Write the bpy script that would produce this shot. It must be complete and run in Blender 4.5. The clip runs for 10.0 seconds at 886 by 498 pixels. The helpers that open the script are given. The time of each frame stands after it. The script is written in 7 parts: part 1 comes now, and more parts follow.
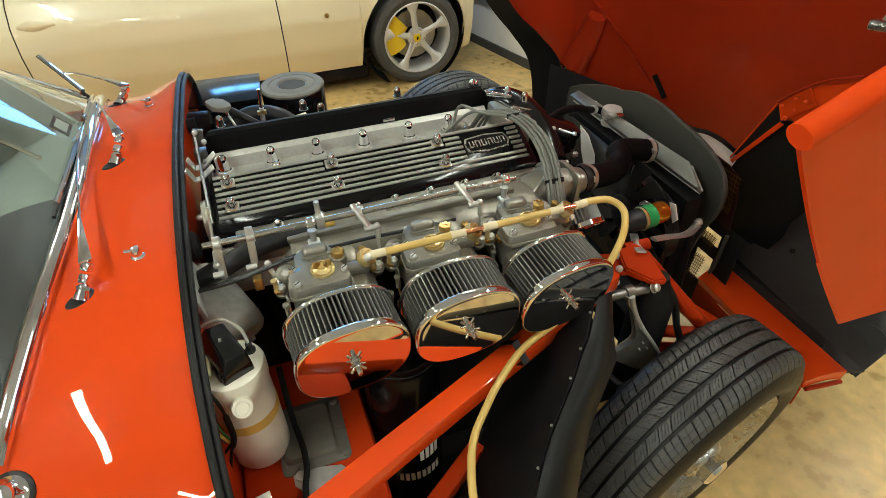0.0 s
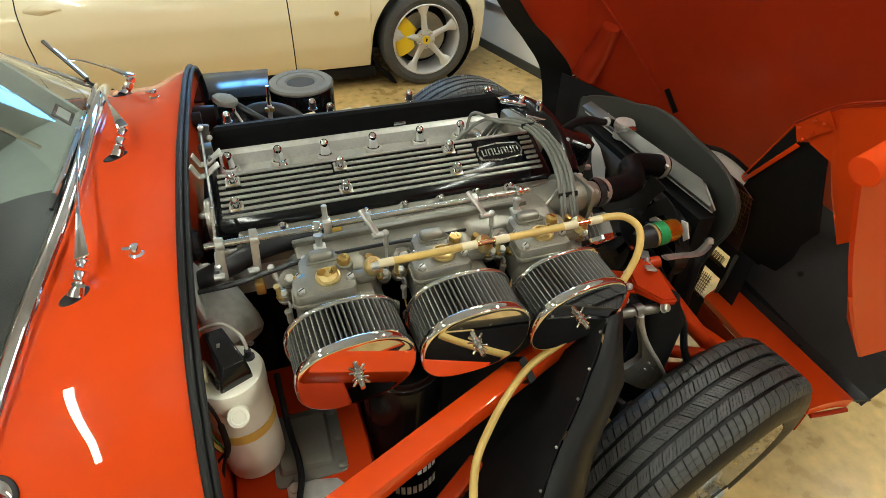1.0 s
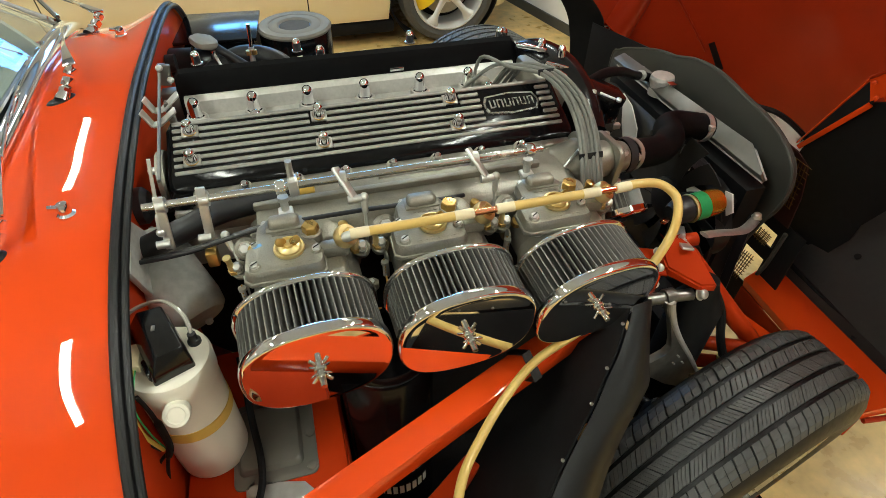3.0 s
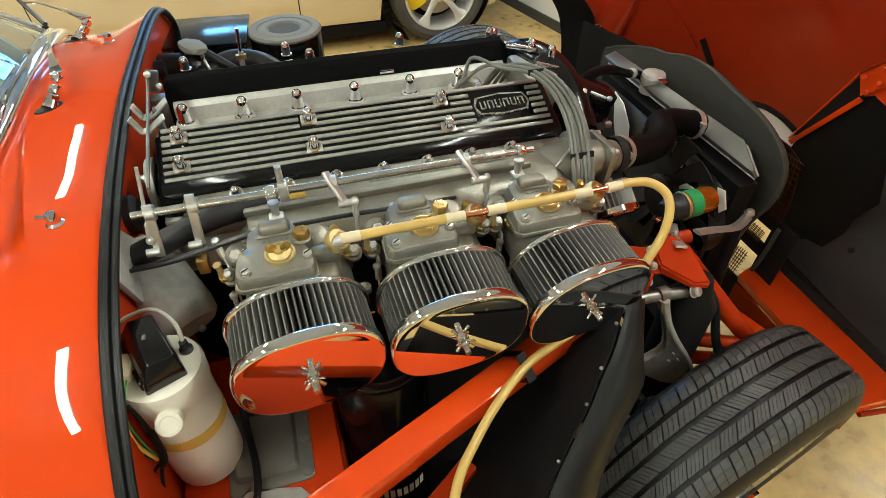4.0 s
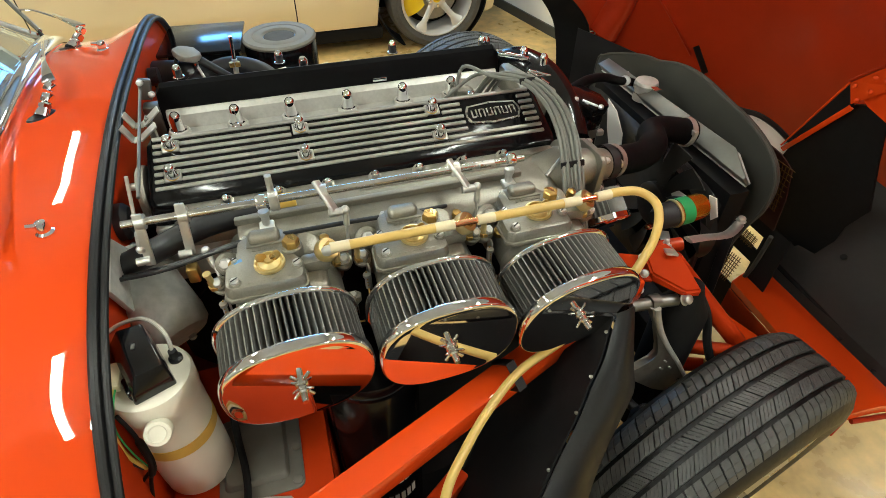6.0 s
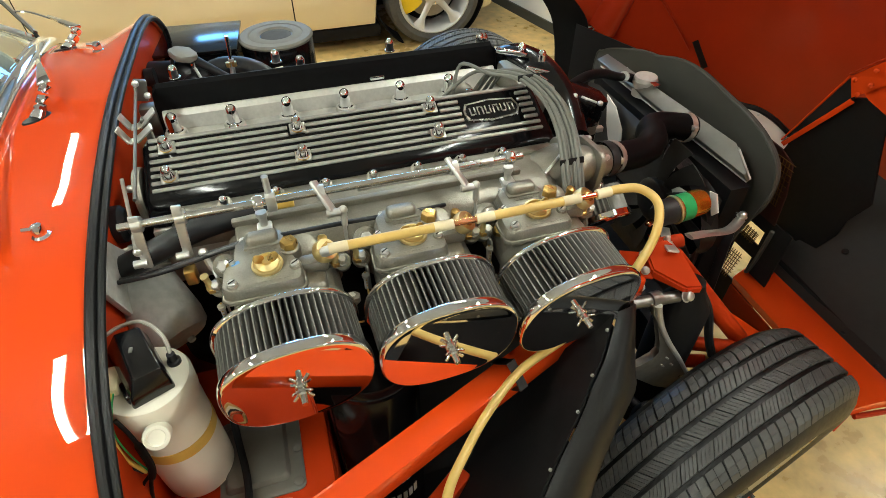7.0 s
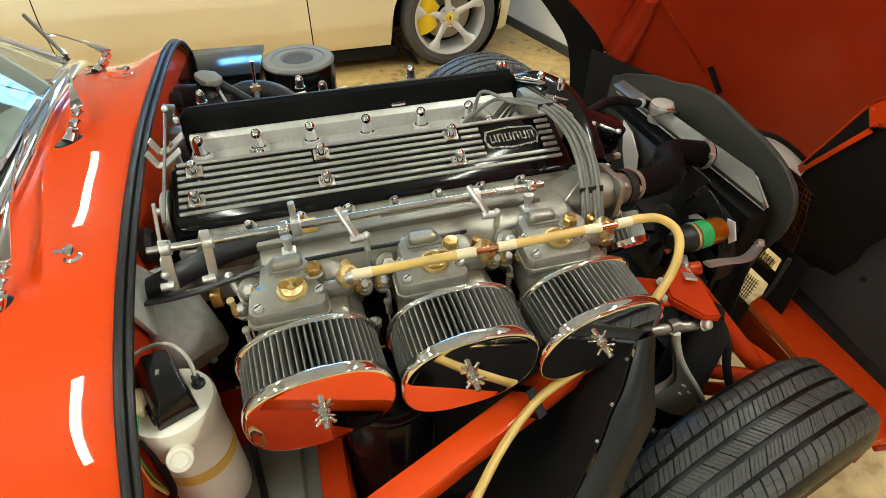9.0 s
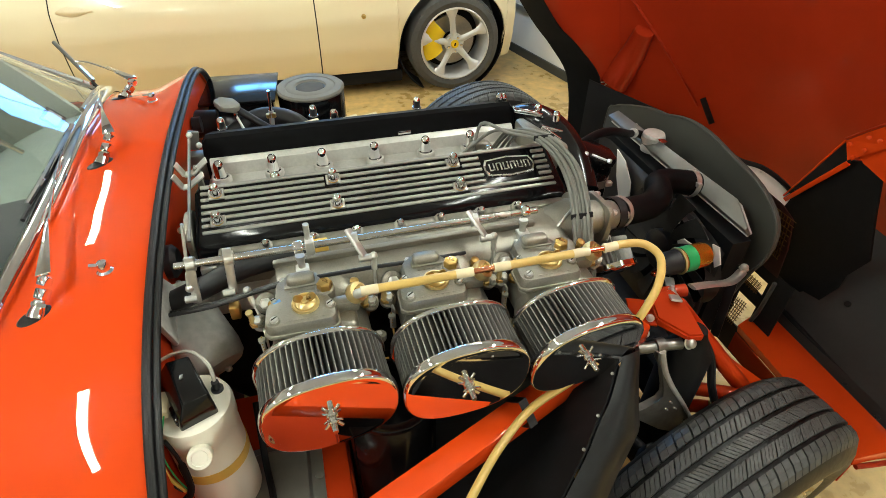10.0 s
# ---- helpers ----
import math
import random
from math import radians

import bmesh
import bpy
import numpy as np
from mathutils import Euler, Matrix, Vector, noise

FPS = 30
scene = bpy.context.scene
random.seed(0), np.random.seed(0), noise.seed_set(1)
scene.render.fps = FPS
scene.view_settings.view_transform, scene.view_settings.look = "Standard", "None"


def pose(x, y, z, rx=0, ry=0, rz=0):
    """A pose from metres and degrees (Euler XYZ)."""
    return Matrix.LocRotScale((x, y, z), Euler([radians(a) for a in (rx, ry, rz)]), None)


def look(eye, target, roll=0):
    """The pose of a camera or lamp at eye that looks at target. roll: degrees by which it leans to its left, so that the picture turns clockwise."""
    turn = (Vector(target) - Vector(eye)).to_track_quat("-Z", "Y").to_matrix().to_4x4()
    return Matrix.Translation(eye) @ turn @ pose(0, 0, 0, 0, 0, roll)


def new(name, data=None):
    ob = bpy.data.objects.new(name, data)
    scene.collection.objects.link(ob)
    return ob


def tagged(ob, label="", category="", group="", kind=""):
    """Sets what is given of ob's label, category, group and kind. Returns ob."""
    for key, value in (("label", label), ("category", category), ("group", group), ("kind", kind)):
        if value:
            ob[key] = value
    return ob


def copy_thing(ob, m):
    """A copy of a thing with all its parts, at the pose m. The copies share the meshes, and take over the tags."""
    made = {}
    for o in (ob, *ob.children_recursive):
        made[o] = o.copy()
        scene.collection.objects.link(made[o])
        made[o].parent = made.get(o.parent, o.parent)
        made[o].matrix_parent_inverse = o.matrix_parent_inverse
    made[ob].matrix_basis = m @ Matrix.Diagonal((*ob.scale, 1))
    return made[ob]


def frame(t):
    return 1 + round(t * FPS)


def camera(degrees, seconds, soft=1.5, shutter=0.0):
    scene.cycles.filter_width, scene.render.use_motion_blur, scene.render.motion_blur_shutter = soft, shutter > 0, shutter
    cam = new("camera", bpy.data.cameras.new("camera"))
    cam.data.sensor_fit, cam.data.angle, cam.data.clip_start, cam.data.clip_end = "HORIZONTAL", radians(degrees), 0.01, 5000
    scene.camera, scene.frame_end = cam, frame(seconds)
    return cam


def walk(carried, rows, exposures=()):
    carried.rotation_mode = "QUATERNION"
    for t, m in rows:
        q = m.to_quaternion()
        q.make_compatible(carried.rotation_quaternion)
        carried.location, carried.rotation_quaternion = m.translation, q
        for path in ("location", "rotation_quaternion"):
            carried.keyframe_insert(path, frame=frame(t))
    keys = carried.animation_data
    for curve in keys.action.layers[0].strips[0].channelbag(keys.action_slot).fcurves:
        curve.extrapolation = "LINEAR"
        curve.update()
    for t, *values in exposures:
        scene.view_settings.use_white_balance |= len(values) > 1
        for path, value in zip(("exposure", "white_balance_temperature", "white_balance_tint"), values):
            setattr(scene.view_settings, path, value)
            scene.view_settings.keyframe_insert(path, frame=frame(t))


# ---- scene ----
cam = camera(78.0, 10.0, soft=0.75)
PATH = [
    (0, (-0.2526, -0.5800, 1.7245), (0.1340, 0.5160, 0.7612), -1.20),
    (0.5, (-0.2526, -0.5758, 1.7245), (0.1208, 0.5117, 0.7612), -1.49),
    (1, (-0.2628, -0.5411, 1.7170), (0.1308, 0.5487, 0.7645), 1.62),
    (1.5, (-0.2195, -0.4746, 1.6650), (0.1462, 0.5819, 0.6649), 0.18),
    (2, (-0.2037, -0.4262, 1.6312), (0.0994, 0.6386, 0.6192), 1.79),
    (2.5, (-0.1864, -0.4239, 1.6415), (0.1140, 0.6556, 0.6442), 2.05),
    (3, (-0.1704, -0.4291, 1.6102), (0.1449, 0.6236, 0.5892), 1.11),
    (4.5, (-0.1616, -0.4257, 1.6126), (0.1618, 0.6246, 0.5917), 0.34),
    (5, (-0.1614, -0.4280, 1.6102), (0.1668, 0.6229, 0.5914), 0.61),
    (6.5, (-0.1455, -0.4250, 1.6219), (0.1845, 0.6313, 0.6092), 0.53),
    (7, (-0.1457, -0.4218, 1.6172), (0.1809, 0.6295, 0.5983), -0.07),
    (7.5, (-0.1428, -0.4227, 1.6262), (0.1907, 0.6389, 0.6203), -0.11),
    (8, (-0.1595, -0.4143, 1.5960), (0.1708, 0.6320, 0.5733), 0.84),
    (8.5, (-0.1558, -0.4139, 1.6094), (0.1642, 0.6430, 0.5942), -0.20),
    (9, (-0.1619, -0.4139, 1.6351), (0.1491, 0.6734, 0.6498), -0.10),
    (9.5, (-0.1690, -0.4225, 1.6489), (0.1446, 0.6726, 0.6730), 1.28),
    (10, (-0.1749, -0.4661, 1.6835), (0.1396, 0.6551, 0.7379), 0.61),
]
walk(cam, [(t, look(eye, target, roll)) for t, eye, target, roll in PATH], [(0, -0.02), (1, 0.0), (3, 0.13), (5, 0.24), (8.5, 0.29), (10, 0.31)])

# ---- light ----
world = bpy.data.worlds.new("garage_world")
scene.world = world
world.use_nodes = True
world.node_tree.nodes["Background"].inputs[0].default_value = (0.75, 0.85, 1.0, 1)
world.node_tree.nodes["Background"].inputs[1].default_value = 0.01


# ---- materials ----
def material(name, color, rough=0.5, metal=0.0, coat=0.0, grain=0.0, scale=40.0, bump=0.0, wear=0.0, emit=0.0, spec=0.5, trans=0.0, ior=1.45):
    mat = bpy.data.materials.new(name)
    mat.use_nodes = True
    nt = mat.node_tree
    b = nt.nodes["Principled BSDF"]
    b.inputs["Base Color"].default_value = (*color, 1)
    b.inputs["Roughness"].default_value = rough
    b.inputs["Metallic"].default_value = metal
    b.inputs["Coat Weight"].default_value = coat
    b.inputs["Coat Roughness"].default_value = 0.03
    b.inputs["Specular IOR Level"].default_value = spec
    b.inputs["Transmission Weight"].default_value = trans
    b.inputs["IOR"].default_value = ior
    if emit:
        b.inputs["Emission Color"].default_value = (*color, 1)
        b.inputs["Emission Strength"].default_value = emit
    if grain or bump or wear:
        tc = nt.nodes.new("ShaderNodeTexCoord")
        fine = nt.nodes.new("ShaderNodeTexNoise")
        fine.inputs["Scale"].default_value = scale
        fine.inputs["Detail"].default_value = 6
        big = nt.nodes.new("ShaderNodeTexNoise")
        big.inputs["Scale"].default_value = scale * 0.12
        big.inputs["Detail"].default_value = 3
        nt.links.new(tc.outputs["Object"], fine.inputs["Vector"])
        nt.links.new(tc.outputs["Object"], big.inputs["Vector"])
        add = nt.nodes.new("ShaderNodeMath")
        add.operation = "MULTIPLY_ADD"
        add.inputs[1].default_value = 0.5
        nt.links.new(fine.outputs["Fac"], add.inputs[0])
        half = nt.nodes.new("ShaderNodeMath")
        half.operation = "MULTIPLY"
        half.inputs[1].default_value = 0.5
        nt.links.new(big.outputs["Fac"], half.inputs[0])
        nt.links.new(half.outputs[0], add.inputs[2])
        if grain:
            ramp = nt.nodes.new("ShaderNodeMapRange")
            ramp.inputs["From Min"].default_value = 0.3
            ramp.inputs["From Max"].default_value = 0.7
            ramp.inputs["To Min"].default_value = 1 - grain
            ramp.inputs["To Max"].default_value = 1 + grain
            nt.links.new(add.outputs[0], ramp.inputs["Value"])
            mul = nt.nodes.new("ShaderNodeMix")
            mul.data_type = "RGBA"
            mul.blend_type = "MULTIPLY"
            mul.inputs["Factor"].default_value = 1
            mul.inputs["A"].default_value = (*color, 1)
            nt.links.new(ramp.outputs["Result"], mul.inputs["B"])
            nt.links.new(mul.outputs["Result"], b.inputs["Base Color"])
        if wear:
            rr = nt.nodes.new("ShaderNodeMapRange")
            rr.inputs["From Min"].default_value = 0.3
            rr.inputs["From Max"].default_value = 0.7
            rr.inputs["To Min"].default_value = max(0.0, rough - wear)
            rr.inputs["To Max"].default_value = min(1.0, rough + wear)
            nt.links.new(add.outputs[0], rr.inputs["Value"])
            nt.links.new(rr.outputs["Result"], b.inputs["Roughness"])
        if bump:
            bp = nt.nodes.new("ShaderNodeBump")
            bp.inputs["Strength"].default_value = bump
            bp.inputs["Distance"].default_value = 0.002
            nt.links.new(fine.outputs["Fac"], bp.inputs["Height"])
            nt.links.new(bp.outputs["Normal"], b.inputs["Normal"])
    return mat


RED = material("red_paint", (0.72, 0.064, 0.008), 0.45, coat=1.0, grain=0.04, scale=8, wear=0.04, spec=0.0)
RED.node_tree.nodes["Principled BSDF"].inputs["Coat Roughness"].default_value = 0.010
RED_WING = material("scarlet_inner_wing_paint", (0.66, 0.058, 0.008), 0.5, coat=0.3, grain=0.05, scale=9, wear=0.06, spec=0.0)
# Red of the bonnet's underside, darkened for the shade it stands in.
RED_IN_SHADE = material("red_inner_paint", (0.37, 0.026, 0.006), 0.5, coat=0.5, grain=0.10, scale=10, wear=0.06, spec=0.1)
# The body's scarlet with the engine bay's shade mixed in, and less gloss.
RED_BAY_SHADE = material("scarlet_bay_paint", (0.46, 0.036, 0.005), 0.5, coat=0.12, grain=0.08, scale=14, wear=0.05, spec=0.08)
CREAM = material("cream_paint", (0.86, 0.75, 0.50), 0.25, coat=1.0, grain=0.02, scale=3)
BLACK = material("gloss_black_enamel", (0.005, 0.005, 0.0055), 0.14, grain=0.2, scale=30, wear=0.05)
COVER = material("black_cover_enamel", (0.004, 0.004, 0.0045), 0.13, grain=0.2, scale=40, wear=0.04, spec=0.28)
SATIN = material("satin_black", (0.012, 0.012, 0.0135), 0.42, grain=0.25, scale=60, bump=0.1, wear=0.1)
MATTE = material("matt_black", (0.006, 0.006, 0.0065), 0.65, grain=0.3, scale=40, bump=0.15, spec=0.25)
RUBBER = material("black_rubber", (0.009, 0.009, 0.0095), 0.45, grain=0.25, scale=70, bump=0.15, wear=0.1, spec=0.35)
STRIP = material("smooth_rubber_strip", (0.007, 0.007, 0.0075), 0.42, spec=0.32, grain=0.2, scale=30, bump=0.05, wear=0.08)
TYRE = material("tyre_rubber", (0.068, 0.068, 0.066), 0.5, grain=0.25, scale=60, bump=0.2, wear=0.1)
GREY = material("grey_sheet", (0.050, 0.050, 0.043), 0.6, grain=0.15, scale=30, bump=0.1, wear=0.1)
CAST = material("cast_aluminium", (0.295, 0.28, 0.235), 0.38, metal=0.72, grain=0.16, scale=420, bump=0.35, wear=0.1)
RIB = material("satin_machined_ribs", (0.52, 0.51, 0.48), 0.42, metal=0.9, grain=0.12, scale=120, wear=0.05)
SHEETALU = material("dull_sheet_aluminium", (0.44, 0.44, 0.42), 0.28, metal=0.9, grain=0.08, scale=40, wear=0.06)
ALU = material("brushed_aluminium", (0.72, 0.71, 0.68), 0.28, metal=1.0, grain=0.1, scale=120, bump=0.08, wear=0.08)
CHROME = material("chrome", (0.86, 0.86, 0.87), 0.03, metal=1.0)
STEEL = material("zinc_plated_steel", (0.70, 0.70, 0.67), 0.34, metal=0.85, grain=0.15, scale=90, wear=0.08)
BRASS = material("brass", (0.62, 0.40, 0.13), 0.32, metal=1.0, grain=0.15, scale=80, wear=0.08)
GOLD = material("yellow_zinc", (0.84, 0.68, 0.33), 0.36, metal=1.0, grain=0.08, scale=60, wear=0.05)
ZINC = material("dull_zinc_sheet", (0.20, 0.195, 0.175), 0.36, metal=0.75, grain=0.15, scale=50, wear=0.08)
DIECAST = material("grey_die_casting", (0.46, 0.46, 0.43), 0.5, metal=0.25, grain=0.2, scale=90, bump=0.2)
TANK = material("dull_tank_aluminium", (0.22, 0.22, 0.20), 0.45, metal=0.75, grain=0.12, scale=40, wear=0.08)
DRUM = material("grey_drum_lid", (0.082, 0.081, 0.074), 0.75, spec=0.2, grain=0.15, scale=50, bump=0.1)
HOSEBLACK = material("black_coolant_hose", (0.004, 0.004, 0.0045), 0.52, grain=0.2, scale=60, bump=0.1, spec=0.08)
UNDERSEAL = material("dark_underseal", (0.008, 0.008, 0.0085), 0.6, grain=0.25, scale=50, bump=0.2, spec=0.3)
MAROON = material("dark_maroon_paint", (0.035, 0.007, 0.004), 0.5, grain=0.2, scale=40, bump=0.1)
VALANCE = material("grey_black_valance", (0.022, 0.022, 0.021), 0.48, grain=0.25, scale=50, bump=0.2, wear=0.1)
ARM = material("rough_forged_alloy", (0.36, 0.34, 0.30), 0.34, metal=0.85, grain=0.25, scale=70, bump=0.15, wear=0.1)
POLISHED = material("polished_forging", (0.60, 0.59, 0.56), 0.22, metal=1.0, grain=0.12, scale=60, wear=0.08)
HEAD = material("clean_cast_head", (0.60, 0.59, 0.55), 0.45, metal=0.5, grain=0.12, scale=140, bump=0.2)
SILVER = material("silver_painted_forging", (0.64, 0.63, 0.60), 0.38, metal=0.5, grain=0.15, scale=70, bump=0.1)
CLEAR = material("clear_tube", (0.42, 0.40, 0.34), 0.12, spec=0.8)
BLUEPAINT = material("blue_paint_pen", (0.10, 0.28, 0.55), 0.5)
COPPER = material("copper", (0.75, 0.33, 0.17), 0.2, metal=1.0, grain=0.1, scale=60)
HOSE = material("tan_fuel_hose", (0.62, 0.42, 0.12), 0.32, grain=0.14, scale=30, spec=0.6)
HOSE_END = material("pale_hose_sleeve", (0.72, 0.62, 0.40), 0.4, grain=0.08, scale=30)
PLASTIC = material("white_translucent_plastic", (0.80, 0.76, 0.64), 0.35, grain=0.05, scale=15)
YELLOW = material("yellow_strap", (0.72, 0.47, 0.10), 0.45, grain=0.1, scale=30)
AMBER = material("amber_anodised", (0.62, 0.26, 0.02), 0.18, metal=0.8)
GREEN = material("green_label", (0.02, 0.33, 0.10), 0.4)
WHITE = material("white_paint", (0.80, 0.79, 0.74), 0.55, grain=0.04, scale=10, bump=0.05)
PLEAT = material("grey_filter_gauze", (0.205, 0.20, 0.186), 0.42, metal=0.55, grain=0.12, scale=300)
LEAD = material("grey_silicone_lead", (0.15, 0.15, 0.13), 0.5, grain=0.1, scale=40)
FLOOR = material("tan_sealed_concrete", (0.60, 0.40, 0.15), 0.32, grain=0.42, scale=16, bump=0.1, wear=0.12)
# Unseen walls, greyed to cut the light they bounce.
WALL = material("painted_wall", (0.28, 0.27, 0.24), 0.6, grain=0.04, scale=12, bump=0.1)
# Unseen far wall, whitened to give the scuttle a pale reflection.
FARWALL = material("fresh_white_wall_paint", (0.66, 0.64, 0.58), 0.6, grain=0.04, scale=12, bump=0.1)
# Unseen ceiling, greyed like the walls against bounced light.
CEIL = material("white_ceiling", (0.30, 0.30, 0.285), 0.8, grain=0.03, scale=8)
GLASS = material("screen_glass", (0.86, 0.92, 0.89), 0.0, trans=1.0, ior=1.45)
TUBE = material("fluorescent_tube", (0.95, 1.0, 0.90), 0.5, emit=168.0)
SKYPANE = material("daylight_pane", (0.16, 0.48, 1.0), 0.5, emit=12.0)
JAR = material("reservoir_black_paint", (0.004, 0.004, 0.0045), 0.2, spec=0.3, grain=0.2, scale=30, wear=0.06)
PRESSED = material("grey_zinc_pressing", (0.20, 0.195, 0.17), 0.36, metal=0.4, grain=0.12, scale=40, wear=0.06)
LID = material("grey_hammered_lid", (0.20, 0.19, 0.16), 0.6, spec=0.25, grain=0.12, scale=60, bump=0.1, wear=0.08)
CALIPER = material("yellow_caliper", (0.80, 0.55, 0.01), 0.3, coat=0.5)
RIM = material("silver_wheel_paint", (0.62, 0.62, 0.61), 0.35, metal=0.35, grain=0.05, scale=20)
DISC = material("brake_disc_steel", (0.35, 0.34, 0.33), 0.35, metal=0.9, grain=0.1, scale=60)
MESH = material("grille_wire", (0.16, 0.09, 0.02), 0.45, metal=0.5)
TRIM = material("pale_grey_lining", (0.40, 0.43, 0.37), 0.9, grain=0.1, scale=40, bump=0.2)
CLOTH = material("interior_grey_cloth", (0.25, 0.275, 0.235), 0.9, grain=0.1, scale=60, bump=0.2)
LEATHER = material("black_leather", (0.02, 0.02, 0.02), 0.5, grain=0.2, scale=80, bump=0.2)

BASE = {}


def thing(name, at=(0, 0, 0), label="", category="", group="", kind=""):
    ob = new(name)
    ob.empty_display_size = 0.02
    ob.location = at
    BASE[ob] = Vector(at)
    return tagged(ob, label, category, group, kind)


def link(name, bm, mat, base, smooth=35):
    bmesh.ops.translate(bm, verts=bm.verts, vec=-base)
    bmesh.ops.recalc_face_normals(bm, faces=bm.faces)
    me = bpy.data.meshes.new(name)
    bm.to_mesh(me)
    bm.free()
    me.materials.append(mat)
    if smooth:
        me.shade_smooth()
        me.set_sharp_from_angle(angle=radians(smooth))
    return new(name, me)


def part(name, bm, mat, parent, label="", smooth=35):
    base = BASE[parent]
    ob = link(name, bm, mat, base, smooth)
    ob.parent = parent
    BASE[ob] = base
    return tagged(ob, label)


def solid(name, bm, mat, at, label, category, group="", kind="", smooth=35):
    ob = link(name, bm, mat, Vector(at), smooth)
    ob.location = at
    BASE[ob] = Vector(at)
    return tagged(ob, label, category, group, kind)


# ---- shapes ----
def B():
    return bmesh.new()


def box(bm, c, s, rot=(0, 0, 0), bevel=0.0, seg=2):
    r = bmesh.ops.create_cube(bm, size=1.0, matrix=pose(*c, *rot) @ Matrix.Diagonal((*s, 1)))
    if bevel:
        es = list({e for v in r["verts"] for e in v.link_edges})
        bmesh.ops.bevel(bm, geom=es, offset=bevel, segments=seg, affect="EDGES", profile=0.5)
    return bm


def frame_of(p0, p1):
    z = (Vector(p1) - Vector(p0)).normalized()
    return z.to_track_quat("Z", "Y").to_matrix().to_4x4()


def cyl(bm, p0, p1, r, r2=None, n=20):
    p0, p1 = Vector(p0), Vector(p1)
    m = Matrix.Translation((p0 + p1) / 2) @ frame_of(p0, p1)
    bmesh.ops.create_cone(bm, cap_ends=True, segments=n, radius1=r, radius2=r if r2 is None else r2, depth=(p1 - p0).length, matrix=m)
    return bm


def lathe(bm, prof, m, n=32, closed=False):
    rings = []
    for r, z in prof:
        rings.append([bm.verts.new(m @ Vector((r * math.cos(a), r * math.sin(a), z))) for a in (2 * math.pi * k / n for k in range(n))])
    pairs = list(zip(rings, rings[1:])) + ([(rings[-1], rings[0])] if closed else [])
    for a, b in pairs:
        for k in range(n):
            bm.faces.new((a[k], a[(k + 1) % n], b[(k + 1) % n], b[k]))
    if not closed:
        bm.faces.new(rings[0][::-1])
        bm.faces.new(rings[-1])
    return bm


def axis(p, d):
    """Local z along d, at p."""
    return Matrix.Translation(p) @ Vector(d).normalized().to_track_quat("Z", "Y").to_matrix().to_4x4()


def smooth_path(pts, k=8):
    pts = [Vector(p) for p in pts]
    out = []
    for i in range(len(pts) - 1):
        a, b, c, d = pts[max(i - 1, 0)], pts[i], pts[i + 1], pts[min(i + 2, len(pts) - 1)]
        for j in range(k):
            t = j / k
            out.append(0.5 * (2 * b + (c - a) * t + (2 * a - 5 * b + 4 * c - d) * t * t + (3 * b - a - 3 * c + d) * t ** 3))
    return out + [pts[-1]]


def sweep(bm, pts, r, n=10, k=8, flat=1.0, cap=True):
    ps = smooth_path(pts, k) if k > 1 else [Vector(p) for p in pts]
    rings, up = [], None
    for i, p in enumerate(ps):
        d = (ps[min(i + 1, len(ps) - 1)] - ps[max(i - 1, 0)]).normalized()
        if up is None:
            up = Vector((0, 0, 1)) if abs(d.z) < 0.9 else Vector((0, 1, 0))
        side = d.cross(up).normalized()
        up = side.cross(d).normalized()
        rr = r(i / (len(ps) - 1)) if callable(r) else r
        rings.append([bm.verts.new(p + rr * (math.cos(a) * side + flat * math.sin(a) * up)) for a in (2 * math.pi * q / n for q in range(n))])
    for a, b in zip(rings, rings[1:]):
        for q in range(n):
            bm.faces.new((a[q], a[(q + 1) % n], b[(q + 1) % n], b[q]))
    if cap:
        bm.faces.new(rings[0][::-1])
        bm.faces.new(rings[-1])
    return bm


def bar(bm, p0, p1, w, h, up=(0, 0, 1), bevel=0.0):
    """A square tube or flat bar from p0 to p1."""
    p0, p1 = Vector(p0), Vector(p1)
    d = (p1 - p0).normalized()
    side = d.cross(Vector(up)).normalized()
    u = side.cross(d)
    m = Matrix((side, d, u)).transposed().to_4x4()
    m.translation = (p0 + p1) / 2
    r = bmesh.ops.create_cube(bm, size=1.0, matrix=m @ Matrix.Diagonal((w, (p1 - p0).length, h, 1)))
    if bevel:
        es = list({e for v in r["verts"] for e in v.link_edges})
        bmesh.ops.bevel(bm, geom=es, offset=bevel, segments=2, affect="EDGES", profile=0.5)
    return bm


def prism(bm, outline, depth, m, bevel=0.0):
    """A plate: an outline in local x, y, thick along local z (centred)."""
    a = [bm.verts.new(m @ Vector((x, y, -depth / 2))) for x, y in outline]
    b = [bm.verts.new(m @ Vector((x, y, depth / 2))) for x, y in outline]
    n = len(a)
    fs = [bm.faces.new(a[::-1]), bm.faces.new(b)]
    for k in range(n):
        fs.append(bm.faces.new((a[k], a[(k + 1) % n], b[(k + 1) % n], b[k])))
    if bevel:
        es = [e for e in fs[1].edges] + [e for e in fs[0].edges]
        bmesh.ops.bevel(bm, geom=es, offset=bevel, segments=2, affect="EDGES", profile=0.5)
    return bm


def sheet(bm, f, nu, nv, thick=0.0):
    """A surface f(u, v), with thickness along its normals."""
    g = [[bm.verts.new(f(i / nu, j / nv)) for j in range(nv + 1)] for i in range(nu + 1)]
    fs = [bm.faces.new((g[i][j], g[i + 1][j], g[i + 1][j + 1], g[i][j + 1])) for i in range(nu) for j in range(nv)]
    if thick:
        bmesh.ops.recalc_face_normals(bm, faces=fs)
        bmesh.ops.solidify(bm, geom=fs, thickness=thick)
    return bm


